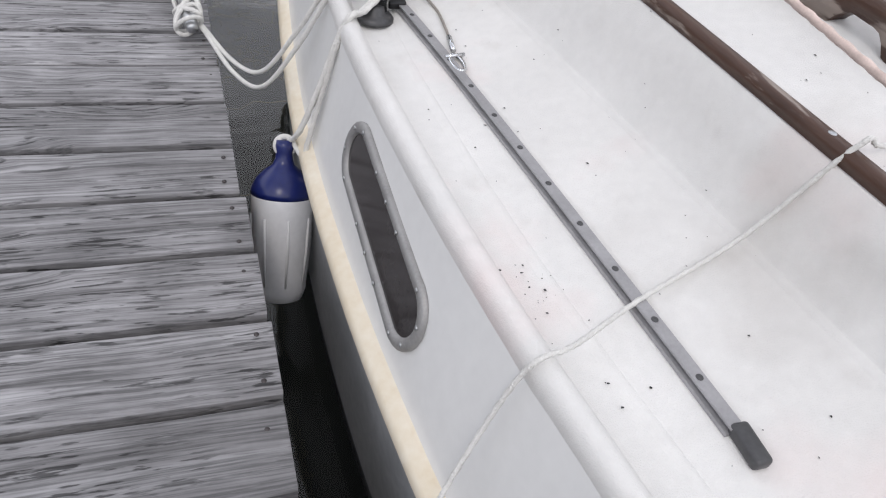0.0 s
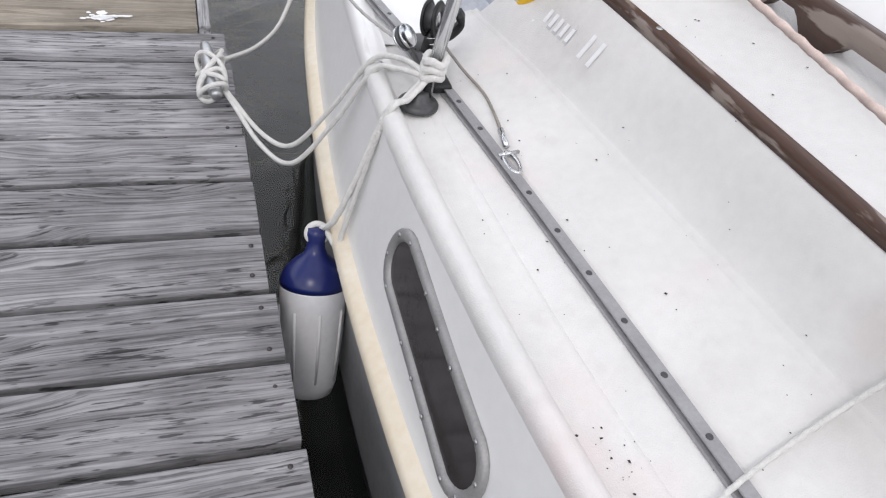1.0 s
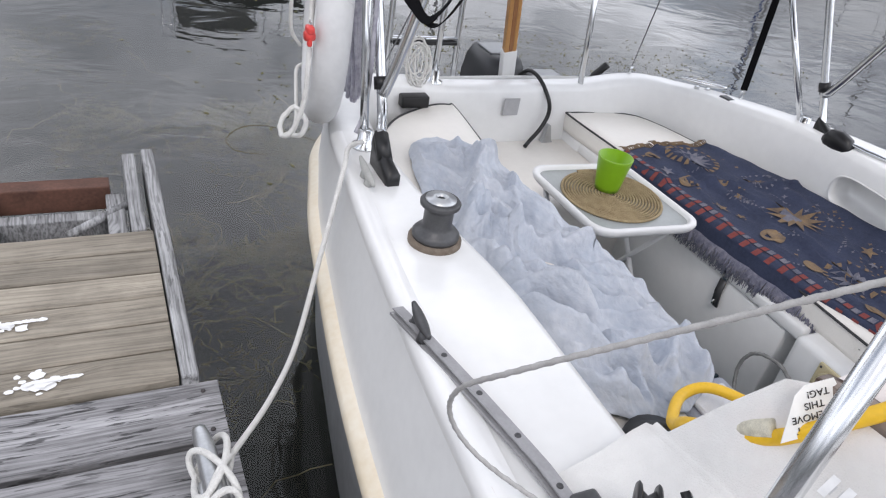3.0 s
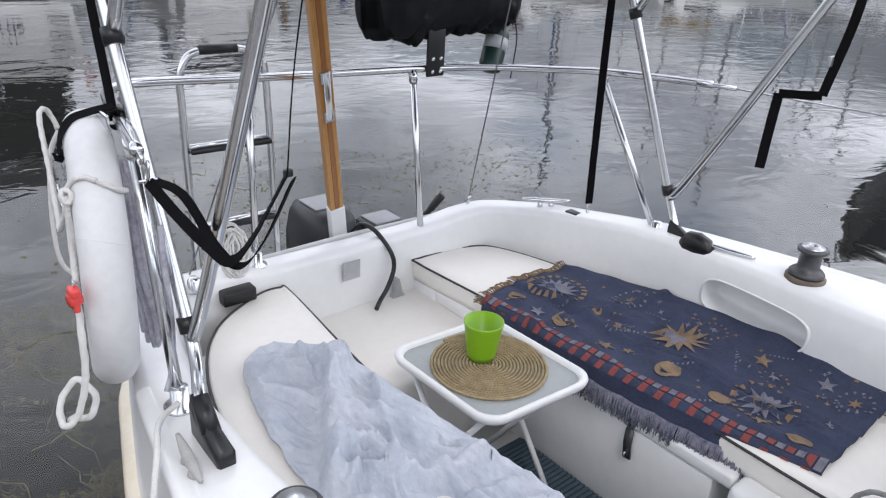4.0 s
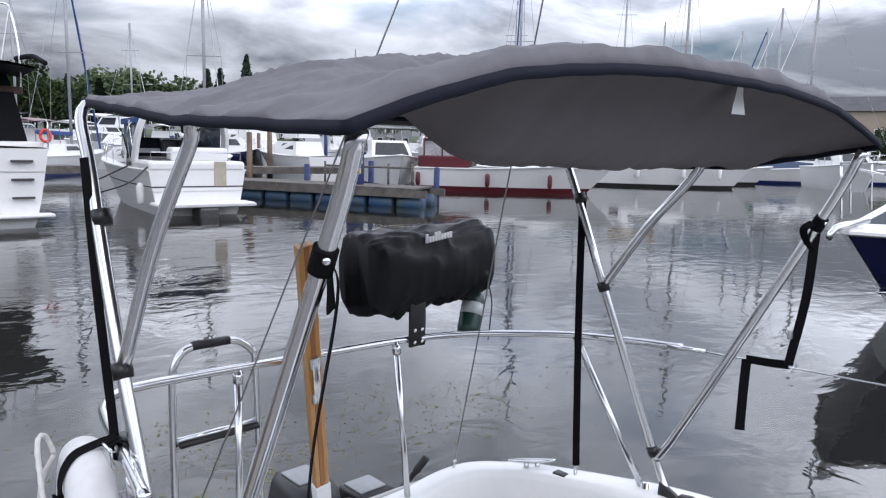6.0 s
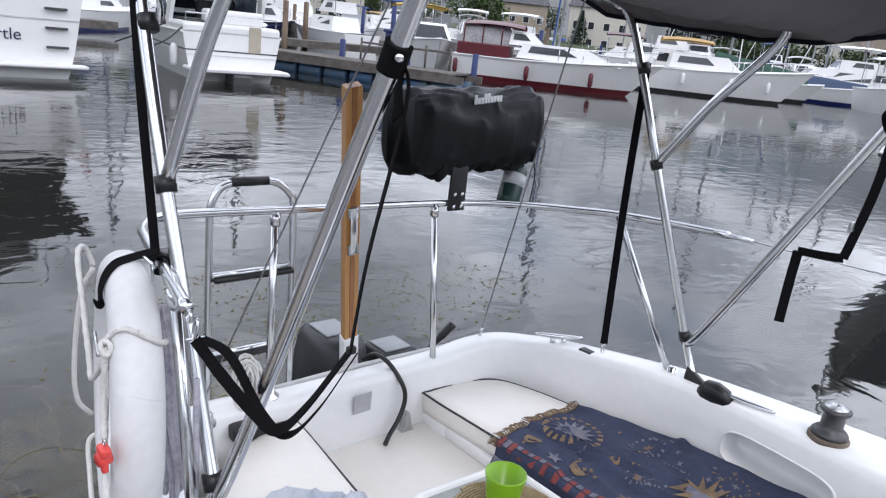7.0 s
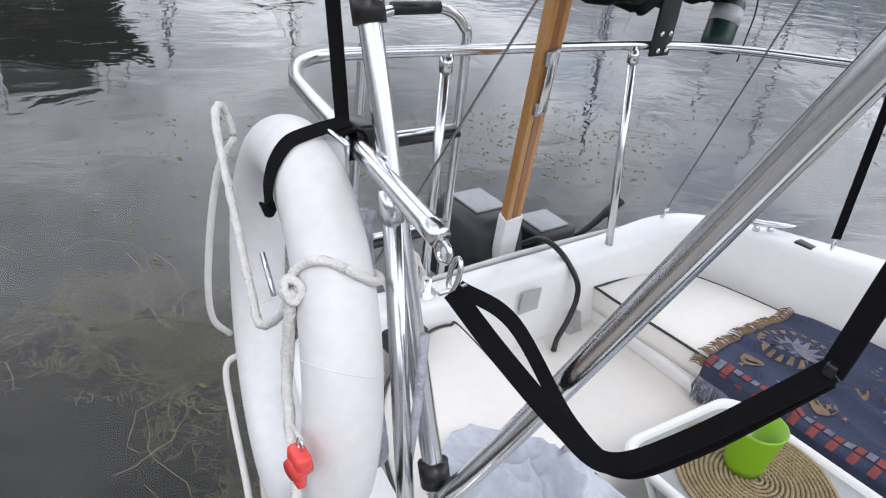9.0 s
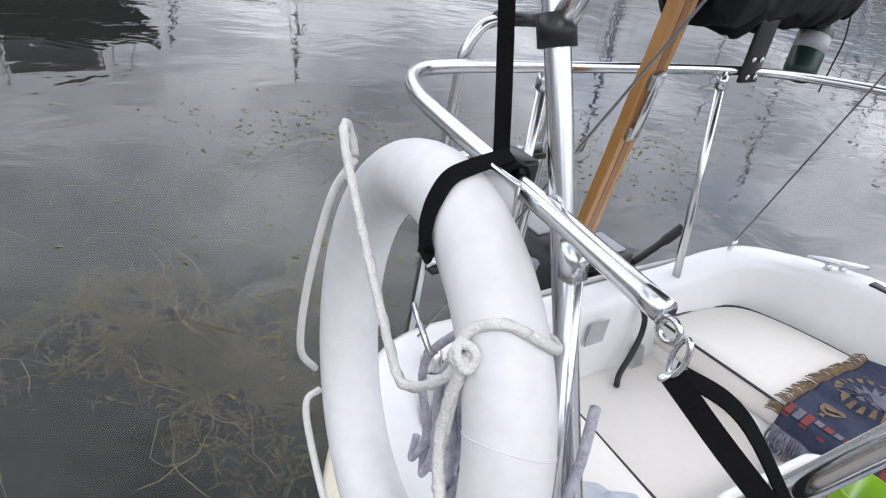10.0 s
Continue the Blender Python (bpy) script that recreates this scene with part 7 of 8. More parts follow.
rng = random.Random(21)
bm = bmesh.new()
stalks = bmesh.new()
placed = 0
while placed < 11500:
    a, b, c, d = rng.choice(BEDS[:5] + BEDS[:4] + BEDS)
    cx, cy = a + c * rng.uniform(-1.2, 1.2), b + d * rng.uniform(-1.2, 1.2)
    cover = weed_cover(cx, cy)
    if rng.random() > cover:
        continue
    placed += 1
    z = -0.78 + 0.50 * cover + 0.26 * noise.noise(Vector((cx * 5, cy * 5, 7))) + rng.uniform(-0.12, 0.06)
    p = Vector((cx, cy, z))
    turn = rng.uniform(0, 2 * math.pi)
    long_one = placed % 110 == 0
    pts = [p]
    for k in range(9 if long_one else 3):
        turn += rng.gauss(0, 0.45 if long_one else 0.8)
        p = p + Vector((math.cos(turn), math.sin(turn), rng.gauss(0.05 if long_one else 0.25, 0.25))) * (rng.uniform(0.04, 0.09) if long_one else rng.uniform(0.008, 0.028))
        p.z = min(p.z, -0.05)
        pts.append(p)
    tube(pts, [rng.uniform(0.0014, 0.0028) if long_one else rng.uniform(0.0014, 0.0046)] * len(pts), 3, bm=stalks if long_one else bm)
single("water_weed", bm, M_weed, "tangled brown water weed under the surface", "water weed", kind="stuff")
single("weed_stalks", stalks, M_stalk, "long pale weed stalks trailing over the weed bed", "water weed", kind="stuff")
single("floating_line", tube(curve([(0.05, 4.9, 0.0), (-0.14, 5.08, 0.002), (-0.24, 5.17, 0.002), (-0.37, 5.16, 0.002), (-0.47, 5.03, 0.002), (-0.45, 4.9, 0.002), (-0.36, 4.85, 0.002), (-0.19, 4.82, -0.01)], 8), 0.0014, 5), M_stalk, "thin pale line floating in a loop on the water", "line")
bm = bmesh.new()
for k in range(1500):
    c = rng.choice(((1.3, 5.6), (2.4, 6.2), (0.6, 5.2), (3.4, 6.0), (1.0, 6.8)))
    x, y = c[0] + rng.gauss(0, 0.55), c[1] + rng.gauss(0, 0.4)
    a, r = rng.uniform(0, 3.14), rng.uniform(0.004, 0.022)
    d, e = Vector((math.cos(a), math.sin(a), 0)) * r, Vector((-math.sin(a), math.cos(a), 0)) * r * 0.35
    q = Vector((x, y, 0.003))
    bm.faces.new([bm.verts.new(q + v) for v in (-d, -d * 0.3 + e, d * 0.5 + e * 0.6, d, -d * 0.1 - e)])
single("floating_weed", bm, mat("floating_weed", (0.19, 0.18, 0.065), 0.8, var=0.3, scale=20), "scattered bits of floating weed on the water", "water weed", kind="stuff", smooth=False)

# ---- the marina ----
M_gelw = mat("far_white_gelcoat", (0.80, 0.80, 0.79), 0.3, var=0.04, scale=0.6)
M_glass = mat("dark_boat_glass", (0.025, 0.03, 0.035), 0.08, var=0.2)
M_burg = mat("burgundy_paint", (0.10, 0.013, 0.02), 0.4, var=0.15, scale=1)
M_bluec = mat("blue_canvas", (0.03, 0.07, 0.22), 0.85, var=0.15, scale=2)
M_blackc = mat("black_canvas", (0.009, 0.009, 0.011), 0.85, var=0.2, scale=2, spec=0.2)
M_tan = mat("tan_canvas", (0.50, 0.33, 0.13), 0.85, var=0.1, scale=2)
M_navyh = mat("navy_hull_paint", (0.008, 0.011, 0.065), 0.25, var=0.1, scale=1, coat=0.1)
M_barrel = mat("blue_plastic_float", (0.015, 0.065, 0.17), 0.5, second=(0.05, 0.07, 0.06), scale=2.2)
M_dock2 = mat("far_dock_timber", (0.17, 0.155, 0.14), 0.9, second=(0.07, 0.062, 0.055), scale=3)
M_bpost = mat("dark_blue_post", (0.02, 0.035, 0.13), 0.6, var=0.2)


class Boat:
    """A boat built along its own axis: x ahead to the bow, y to port, z up from the waterline."""

    def __init__(self, name, at, heading, label, category="boat"):
        self.m = Matrix.Translation((at[0], at[1], 0)) @ Matrix.Rotation(radians(heading), 4, "Z")
        self.ob = thing(name, (at[0], at[1], 0), label, category, "boats in the marina")

    def add(self, name, bm, material, label="", parent=None, smooth=False):
        bm.transform(self.m)
        return part(name, bm, material, parent or self.ob, label, smooth)

    def hull(self, L, B, fb, material, low=None, rake=0.9, sheer=0.35, stripe=None, low_z=0.18):
        def half_b(f):
            return B / 2 * (1 - max(0, (f - 0.45) / 0.55) ** 2.2) * (0.94 + 0.06 * min(1, f / 0.3))

        self.L, self.B, self.fb, self.half_b = L, B, fb, half_b
        self.top = lambda f: fb * (1 + sheer * max(0, f - 0.2) ** 1.6)

        def rows(z0, z1, n=4):
            out = []
            for i in range(25):
                f = i / 24
                row = []
                for k in range(n + 1):
                    z = z0 + (z1(f) - z0) * k / n if callable(z1) else z0 + (z1 - z0) * k / n
                    g = max(0.0, min(1.0, z / self.top(f)))
                    x = f * L + rake * (g - 1) * f ** 3
                    w = half_b(f) * (0.80 + 0.2 * g ** 0.7) * (1 - 0.35 * (1 - g) * f)
                    row.append((x, max(w, 0.012), z))
                out.append(row)
            return out

        for name, z0, z1, mt in (("lower_hull", -0.25, low_z, low or material), ("hull_side", low_z, self.top, material)):
            r = rows(z0, z1)
            left = [[(x, y, z) for x, y, z in q] for q in r]
            right = [[(x, -y, z) for x, y, z in q] for q in r]
            bm = loft(left)
            loft(right, bm=bm)
            a = [bm.verts.new(p) for p in left[0]] + [bm.verts.new(p) for p in right[0][::-1]]
            bm.faces.new(a)
            self.add(name, bm, mt, "", None, True)
        if stripe:
            for z, h, mt in stripe:
                for s in (1, -1):
                    q = []
                    for i in range(25):
                        f = i / 24
                        zz = self.top(f) * z
                        g = zz / self.top(f)
                        x = f * L + rake * (g - 1) * f ** 3
                        w = half_b(f) * (0.80 + 0.2 * g ** 0.7) * (1 - 0.35 * (1 - g) * f) + 0.012
                        q.append([(x, s * w, zz), (x, s * w, zz + h)])
                    self.add("stripe", loft(q), mt)
                w = half_b(0) * (0.8 + 0.2 * z ** 0.7) + 0.005
                self.add("transom_stripe", box(-0.014, -0.006, -w, w, fb * z, fb * z + h), mt)
        deck = [[(i / 24 * L, y * half_b(i / 24) * 0.985, self.top(i / 24) + 0.02 + 0.04 * (1 - y * y)) for y in (-1, -0.9, -0.5, 0, 0.5, 0.9, 1)] for i in range(25)]
        self.add("deck", loft(deck), M_gelw, "", None, True)
        self.add("rub_strake", tube([(i / 24 * L, half_b(i / 24) + 0.01, self.top(i / 24)) for i in range(25)] + [(i / 24 * L, -half_b(i / 24) - 0.01, self.top(i / 24)) for i in range(24, -1, -1)], 0.03, 6), M_gelw)
        return self

    def house(self, name, f0, f1, w, h, z0=None, front=0.5, back=0.05, material=None, glass=True, inset=0.82):
        """A cabin block with raked ends and windows let into its sides."""
        x0, x1 = f0 * self.L, f1 * self.L
        z = z0 if z0 is not None else self.top((f0 + f1) / 2)
        bm = bmesh.new()
        lo = [(x0, -w), (x1, -w * inset), (x1, w * inset), (x0, w)]
        hi = [(x0 + back, -w * 0.86), (x1 - front, -w * inset * 0.84), (x1 - front, w * inset * 0.84), (x0 + back, w * 0.86)]
        a = [bm.verts.new((x, y, z)) for x, y in lo]
        b = [bm.verts.new((x, y, z + h)) for x, y in hi]
        for k in range(4):
            bm.faces.new((a[k], a[(k + 1) % 4], b[(k + 1) % 4], b[k]))
        bm.faces.new(b)
        bev(bm, 0.05, 2)
        ob = self.add(name, bm, material or M_gelw, "", None, False)
        if glass:
            for s in (1, -1):
                pts = []
                for fx, fz in ((0.10, 0.40), (0.66, 0.40), (0.60, 0.84), (0.13, 0.84)):
                    xl, xh = x0 + (x1 - x0) * fx, x0 + back + (x1 - front - x0 - back) * fx
                    yl = w * (1 + (inset - 1) * fx)
                    x, y = xl + (xh - xl) * fz, yl * (1 - 0.15 * fz)
                    pts.append((x, s * (y + 0.012), z + h * fz))
                bm = bmesh.new()
                c = sum((Vector(p) for p in pts), Vector()) / 4
                vs = [bm.verts.new(p) for p in pts]
                bm.faces.new(vs if s < 0 else vs[::-1])
                self.add("side_window", bm, M_glass, "", ob)
            bm = bmesh.new()
            pts = []
            for fy, fz in ((-0.85, 0.25), (0.85, 0.25), (0.8, 0.88), (-0.8, 0.88)):
                pts.append((x1 - front * fz + 0.02, fy * w * inset * (1 - 0.16 * fz), z + h * fz))
            bm.faces.new([bm.verts.new(p) for p in pts])
            self.add("windscreen", bm, M_glass, "", ob)
        return ob

    def tubes(self, name, lines, r=0.02, material=None, label=""):
        for ln in lines:
            self.add(name, tube(curve(ln, 5), r, 6), material or M_steel, label, None, True)

    def bow_rail(self, f0=0.45, h=0.6):
        for s in (1, -1):
            pts = [(f * self.L, s * self.half_b(f) * 0.93, self.top(f) + h) for f in np.linspace(f0, 0.985, 8)]
            self.add("bow_rail", tube(pts, 0.016, 6), M_steel, "", None, True)
            for f in np.linspace(f0, 0.95, 5):
                self.add("rail_post", tube([(f * self.L, s * self.half_b(f) * 0.93, self.top(f)), (f * self.L, s * self.half_b(f) * 0.93, self.top(f) + h)], 0.014, 6), M_steel, "", None, True)

    def fender(self, f, s, material, z=0.55):
        self.add("fender", lathe([(0, -0.3), (0.07, -0.27), (0.1, -0.2), (0.1, 0.2), (0.05, 0.29), (0, 0.3)], (f * self.L, s * (self.half_b(f) + 0.1), z), 12), material, "hanging fender", None, True)

    def top_cloth(self, x0, x1, w, z, material, sag=0.08, name="canvas_top"):
        rows = [[(x0 + (x1 - x0) * i / 8, w * (2 * k / 10 - 1), z + 0.16 * (1 - (2 * k / 10 - 1) ** 2) - sag * (2 * i / 8 - 1) ** 2) for k in range(11)] for i in range(9)]
        bm = loft(rows)
        loft([[(x, y, zz - 0.05) for x, y, zz in r] for r in rows], bm=bm)
        return self.add(name, bm, material, "", None, True)


# flybridge cruiser with its stern towards us
b = Boat("flybridge_cruiser", (2.05, 19.95), 88, "white flybridge cruiser with black canvas showing its transom").hull(10.5, 3.7, 1.72, M_gelw, stripe=((0.70, 0.03, M_markd),), low_z=0.2)
b.house("saloon", 0.16, 0.66, 1.65, 1.35, 1.75, 1.2, 0.02, M_blackc, False)
b.add("side_deck", box(0.2, 7.0, -1.72, 1.72, 1.74, 1.86, 0.04), M_gelw)
b.add("teak_band", box(1.55, 1.66, -1.62, 1.62, 2.95, 3.12, 0.02), M_teakd, "brown wooden band")
b.house("canvas_enclosure", 0.13, 0.30, 1.62, 1.12, 1.86, 0.05, 0.05, M_blackc, False)
b.house("flybridge", 0.20, 0.58, 1.5, 0.75, 3.1, 0.6, 0.1, M_blackc, False)
b.tubes("enclosure_post", [[(x, y, 3.8), (x + 0.1, y * 0.95, 5.25)] for x in (2.0, 3.4, 4.9) for y in (1.2, -1.2)], 0.03)
b.add("flybridge_screen", tube([(5.2, -1.2, 4.05), (5.2, 1.2, 4.05)], 0, flat=(0.5, 0.03, (0, 0, 1))), M_glass)
b.top_cloth(2.6, 5.0, 1.1, 5.2, M_gelw, 0.05)
b.tubes("grab_rail", [[(1.4, s, 3.1), (1.45, s, 4.0), (1.75, s * 0.95, 4.9), (2.4, s * 0.9, 5.1)] for s in (1.55, 1.35, -1.55)], 0.025)
b.tubes("awning_bar", [[(-0.3, -1.7, 3.55), (0.6, -1.65, 3.75), (2.0, -1.6, 3.8)]], 0.06, M_blackc)
b.top_cloth(-0.3, 2.2, 1.72, 3.5, M_blackc, name="awning")
for k, z in enumerate((1.42, 1.02, 0.62)):
    b.add("ladder_step", box(-0.09, -0.02, -1.42, -0.98, z, z + 0.05, 0.01), M_dark)
b.add("swim_step", box(-0.35, 0.0, -1.75, 1.75, 0.22, 0.30, 0.03), M_gelw)
b.tubes("stern_rail", [[(0.05, -1.75, 1.75), (0.05, -1.75, 2.3), (0.9, -1.78, 2.3)], [(0.05, 0.2, 1.75), (0.05, 0.2, 2.3), (0.05, 1.7, 2.3)]], 0.018)
b.add("lifebuoy", tube([(0.1 + 0.02 * math.sin(a), -1.72 + 0.10 * math.cos(a), 2.0 + 0.13 * math.sin(a)) for a in np.linspace(0, 2 * math.pi, 17)], 0.035, 8), M_red, "red lifebuoy on the rail", None, True)
tm = b.m @ face_matrix((-0.02, -0.10, 0.86), (0, -1, 0), (0, 0, 1))
lettering("Turtle", 0.34, tm, mat("navy_lettering", (0.02, 0.025, 0.07), 0.5), b.ob)

# sport cruiser, stern to us
b = Boat("sport_cruiser", (7.65, 20.75), 84, "white sport cruiser with radar arch, stern towards the water").hull(8.4, 2.75, 1.18, M_gelw, stripe=((0.62, 0.03, M_ink), (0.52, 0.02, M_markd)), low_z=0.22)
b.add("swim_platform", box(-0.75, 0.02, -1.3, 1.3, 0.24, 0.36, 0.05), M_gelw)
b.add("coaming", box(0.0, 1.7, -1.3, 1.3, 1.15, 1.42, 0.08), M_gelw)
b.add("transom_door", box(-0.03, 0.0, -0.75, -0.42, 0.75, 1.42, 0.02), mat("beige_door", (0.42, 0.38, 0.30), 0.6), "beige transom door")
b.house("foredeck_cabin", 0.36, 0.86, 1.1, 0.42, 1.28, 1.4, 0.1)
# raised dark slab stands for the dark inside of the open cockpit
b.add("cockpit_well", box(0.5, 2.8, -1.0, 1.0, 1.40, 1.46, 0.02), M_dark)
for s in (1, -1):
    b.add("arch_leg", tube(curve([(1.55, s * 1.25, 1.35), (1.25, s * 1.2, 2.1), (1.15, s * 1.05, 2.62)], 5), 0, flat=(0.34, 0.10, (1, 0, 0))), M_gelw, "radar arch leg")
    b.add("side_screen", tube([(2.5, s * 1.2, 1.4), (3.6, s * 1.05, 1.95)], 0, flat=(0.5, 0.03, (0, 0, 1))), M_glass)
b.add("arch_top", box(1.0, 1.35, -1.08, 1.08, 2.56, 2.68, 0.04), M_gelw)
b.top_cloth(1.3, 3.6, 1.1, 2.55, M_bluec)
b.house("windscreen_frame", 0.36, 0.56, 1.12, 0.62, 1.40, 0.9, 0.25, M_glass, False)
b.tubes("canvas_bow", [[(2.2, 1.2, 1.4), (2.2, 1.15, 2.4), (2.2, 0, 2.65), (2.2, -1.15, 2.4), (2.2, -1.2, 1.4)]], 0.02)
b.bow_rail(0.45, 0.5)
b.add("helm_seat", box(2.5, 3.0, -0.9, -0.35, 1.4, 2.05, 0.08), M_black)
b.add("bait_rail", tube([(0.1, -1.2, 1.45), (0.1, -1.2, 1.65), (0.1, 1.2, 1.65), (0.1, 1.2, 1.45)], 0.018, 6), M_steel)
b.add("stern_drive", box(-0.85, -0.1, -0.25, 0.25, -0.2, 0.24, 0.06), M_dark)
b.fender(0.05, 1, M_white)
for s in (1, -1):
    b.add("side_curtain", loft([[(1.5, s * 1.14, 1.5), (3.4, s * 1.1, 1.62)], [(1.4, s * 1.12, 2.1), (3.3, s * 1.08, 2.1)], [(1.3, s * 1.08, 2.52), (3.4, s * 1.02, 2.5)]]), mat("clear_side_curtain", (0.16, 0.20, 0.26), 0.15, var=0.4, scale=1.2), "clear vinyl side curtain")
    b.tubes("curtain_pole", [[(1.9, s * 1.15, 1.4), (2.6, s * 1.1, 2.55)], [(3.2, s * 1.12, 1.5), (2.4, s * 1.1, 2.5)]], 0.022)
    b.add("blue_valance", tube([(1.3, s * 1.12, 2.5), (3.5, s * 1.08, 2.46)], 0, flat=(0.16, 0.03, (0, 0, 1))), M_bluec)
b.add("rear_bench", box(0.35, 0.85, -0.95, 0.6, 1.40, 1.78, 0.08, 3), M_gelw, "white cockpit bench")
# black slab stands in for the shade inside the cockpit
b.add("cockpit_shade_slab", box(0.86, 2.4, -0.95, 0.95, 1.462, 1.48, 0.005), M_black)
b.add("helm_console", box(3.0, 3.5, -1.0, 0.1, 1.40, 2.0, 0.08), M_dark)
b.tubes("stern_line", [[(0.1, 1.25, 1.3), (-0.5, 1.9, 0.9), (-0.4, 2.6, 0.65)], [(1.4, 1.35, 1.3), (1.6, 2.0, 0.95), (1.5, 2.6, 0.7)]], 0.02, M_ink)
b.add("platform_edge", box(-0.78, -0.74, -1.3, 1.3, 0.26, 0.33, 0.01), M_markd)

# cruiser with burgundy bottom, side on
b = Boat("cabin_cruiser", (20.9, 27.0), -49, "white cabin cruiser with burgundy bottom and canvas").hull(8.9, 2.9, 1.02, M_gelw, M_burg, 1.4, 0.55, ((0.92, 0.03, M_markd),), 0.24)
b.house("cabin", 0.30, 0.80, 1.15, 0.62, None, 1.6, 0.25)
b.house("windscreen_frame", 0.26, 0.44, 1.1, 0.55, 1.62, 0.7, 0.05)
b.top_cloth(0.4, 2.9, 1.2, 2.35, M_burg)
b.add("cockpit_canvas", box(0.15, 2.4, -1.3, 1.3, 1.05, 1.55, 0.05), M_burg, "burgundy cockpit canvas")
b.house("clear_curtain", 0.03, 0.32, 1.2, 0.78, 1.52, 0.7, 0.05, mat("clear_curtain", (0.30, 0.29, 0.30), 0.2, var=0.35, scale=1.5), False)
b.tubes("canvas_bow", [[(f, 1.2, 1.5), (f, 1.1, 2.25), (f, 0, 2.48), (f, -1.1, 2.25), (f, -1.2, 1.5)] for f in (0.4, 1.2, 2.0)], 0.03, M_burg)
b.bow_rail(0.5, 0.55)
for f in (0.02, 0.36, 0.66):
    b.fender(f, -1, M_burg)
# open white boat
b = Boat("fishing_boat", (33.2, 26.9), -52, "white open fishing boat with tan canvas").hull(9.6, 3.0, 1.25, M_gelw, M_ink, 1.5, 0.6, None, 0.16)
b.house("cabin", 0.22, 0.62, 1.15, 0.75, None, 0.9, 0.1)
b.top_cloth(1.6, 4.2, 1.2, 2.75, M_tan)
b.bow_rail(0.55, 0.5)
for f in (0.30, 0.55, 0.75):
    b.fender(f, -1, M_white, 0.8)
# dinghy boat under a blue tarpaulin
b = Boat("covered_runabout", (47.5, 25.5), -60, "small runabout under a blue tarpaulin").hull(6.2, 2.3, 0.9, M_gelw, M_navy, 0.9, 0.4)
rows = [[(0.2 + 5.4 * i / 8, y * (1.1 - 0.09 * i), 0.95 + (0.85 - 0.05 * i) * (1 - abs(y)) ** 0.8) for y in (-1, -0.6, -0.25, 0, 0.25, 0.6, 1)] for i in range(9)]
b.add("tarpaulin", loft(rows), mat("navy_tarpaulin", (0.035, 0.06, 0.12), 0.7, var=0.15, scale=2), "blue tarpaulin", None, True)
b.add("lifebuoy", tube([(1.2 + 0.3 * math.cos(a), -1.15, 1.15 + 0.3 * math.sin(a)) for a in np.linspace(0, 2 * math.pi, 17)[:-1]], 0.07, 8, closed=True), M_white, "white lifebuoy", None, True)
b.add("outboard", box(-0.6, 0.0, -0.25, 0.25, -0.1, 1.1, 0.1), M_black)
b = Boat("inflatable_boat", (45.0, 27.5), -60, "grey and white inflatable boat").hull(4.6, 2.0, 0.55, M_gelw, None, 0.6, 0.5)

# navy boat with its bow close by
b = Boat("bow_rider", (15.6, 3.35), 172, "motor boat with a navy hull and white deck, bow close by").hull(8.6, 2.9, 1.0, M_navyh, mat("white_bottom", (0.62, 0.64, 0.66), 0.4, var=0.05), 1.7, 0.36, None, 0.36)
b.house("cabin", 0.28, 0.82, 1.1, 0.5, None, 1.6, 0.2)
for s in (1, -1):
    b.add("bow_rail", tube(curve([(8.35, s * 0.12, 1.95), (7.4, s * 0.72, 1.92), (6.2, s * 1.1, 1.85), (5.0, s * 1.25, 1.75)], 6), 0.016, 8), M_steel, "", None, True)
    for x, y in ((7.6, 0.62), (6.6, 1.0), (5.6, 1.2)):
        b.add("rail_post", tube([(x - 0.25, s * (y + 0.06), 1.28), (x, s * y, 1.9)], 0.014, 8), M_steel, "", None, True)
b.add("anchor", tube([(8.2, 0, 1.36), (8.85, 0, 1.30), (8.95, 0, 1.22)], 0.035, 8), M_steel, "bow anchor on its roller", None, True)
b.add("bow_eye", tube([(7.6, 0.06, 0.55), (7.75, 0.0, 0.55), (7.6, -0.06, 0.55)], 0.02, 6), M_steel, "", None, True)

# floating dock with blue floats
fd_ = thing("floating_dock", (12.5, 23.5, 0), "grey timber floating dock on blue plastic floats", "dock", kind="structure")
d0, d1 = Vector((9.4, 29.2, 0)), Vector((14.35, 19.1, 0))
dd = (d1 - d0).normalized()
dn = Vector((-dd.y, dd.x, 0))
Ld = (d1 - d0).length
for k in range(int(Ld / 0.45)):
    p = d0 + dd * (k * 0.45)
    q = [p, p + dd * 0.43, p + dd * 0.43 + dn * 1.7, p + dn * 1.7]
    bm = bmesh.new()
    a = [bm.verts.new(v + Vector((0, 0, 0.62))) for v in q]
    c = [bm.verts.new(v + Vector((0, 0, 0.56))) for v in q]
    bm.faces.new(a)
    for i in range(4):
        bm.faces.new((a[i], c[i], c[(i + 1) % 4], a[(i + 1) % 4]))
    part("plank", bm, M_dock2, fd_, "", False)
for s in (0.0, 1.62):
    bm = bmesh.new()
    q = [d0 + dn * s, d1 + dn * s, d1 + dn * (s + 0.1), d0 + dn * (s + 0.1)]
    a = [bm.verts.new(v + Vector((0, 0, 0.555))) for v in q]
    c = [bm.verts.new(v + Vector((0, 0, 0.32))) for v in q]
    bm.faces.new(a)
    for i in range(4):
        bm.faces.new((a[i], c[i], c[(i + 1) % 4], a[(i + 1) % 4]))
    part("stringer", bm, M_dock2, fd_, "", False)
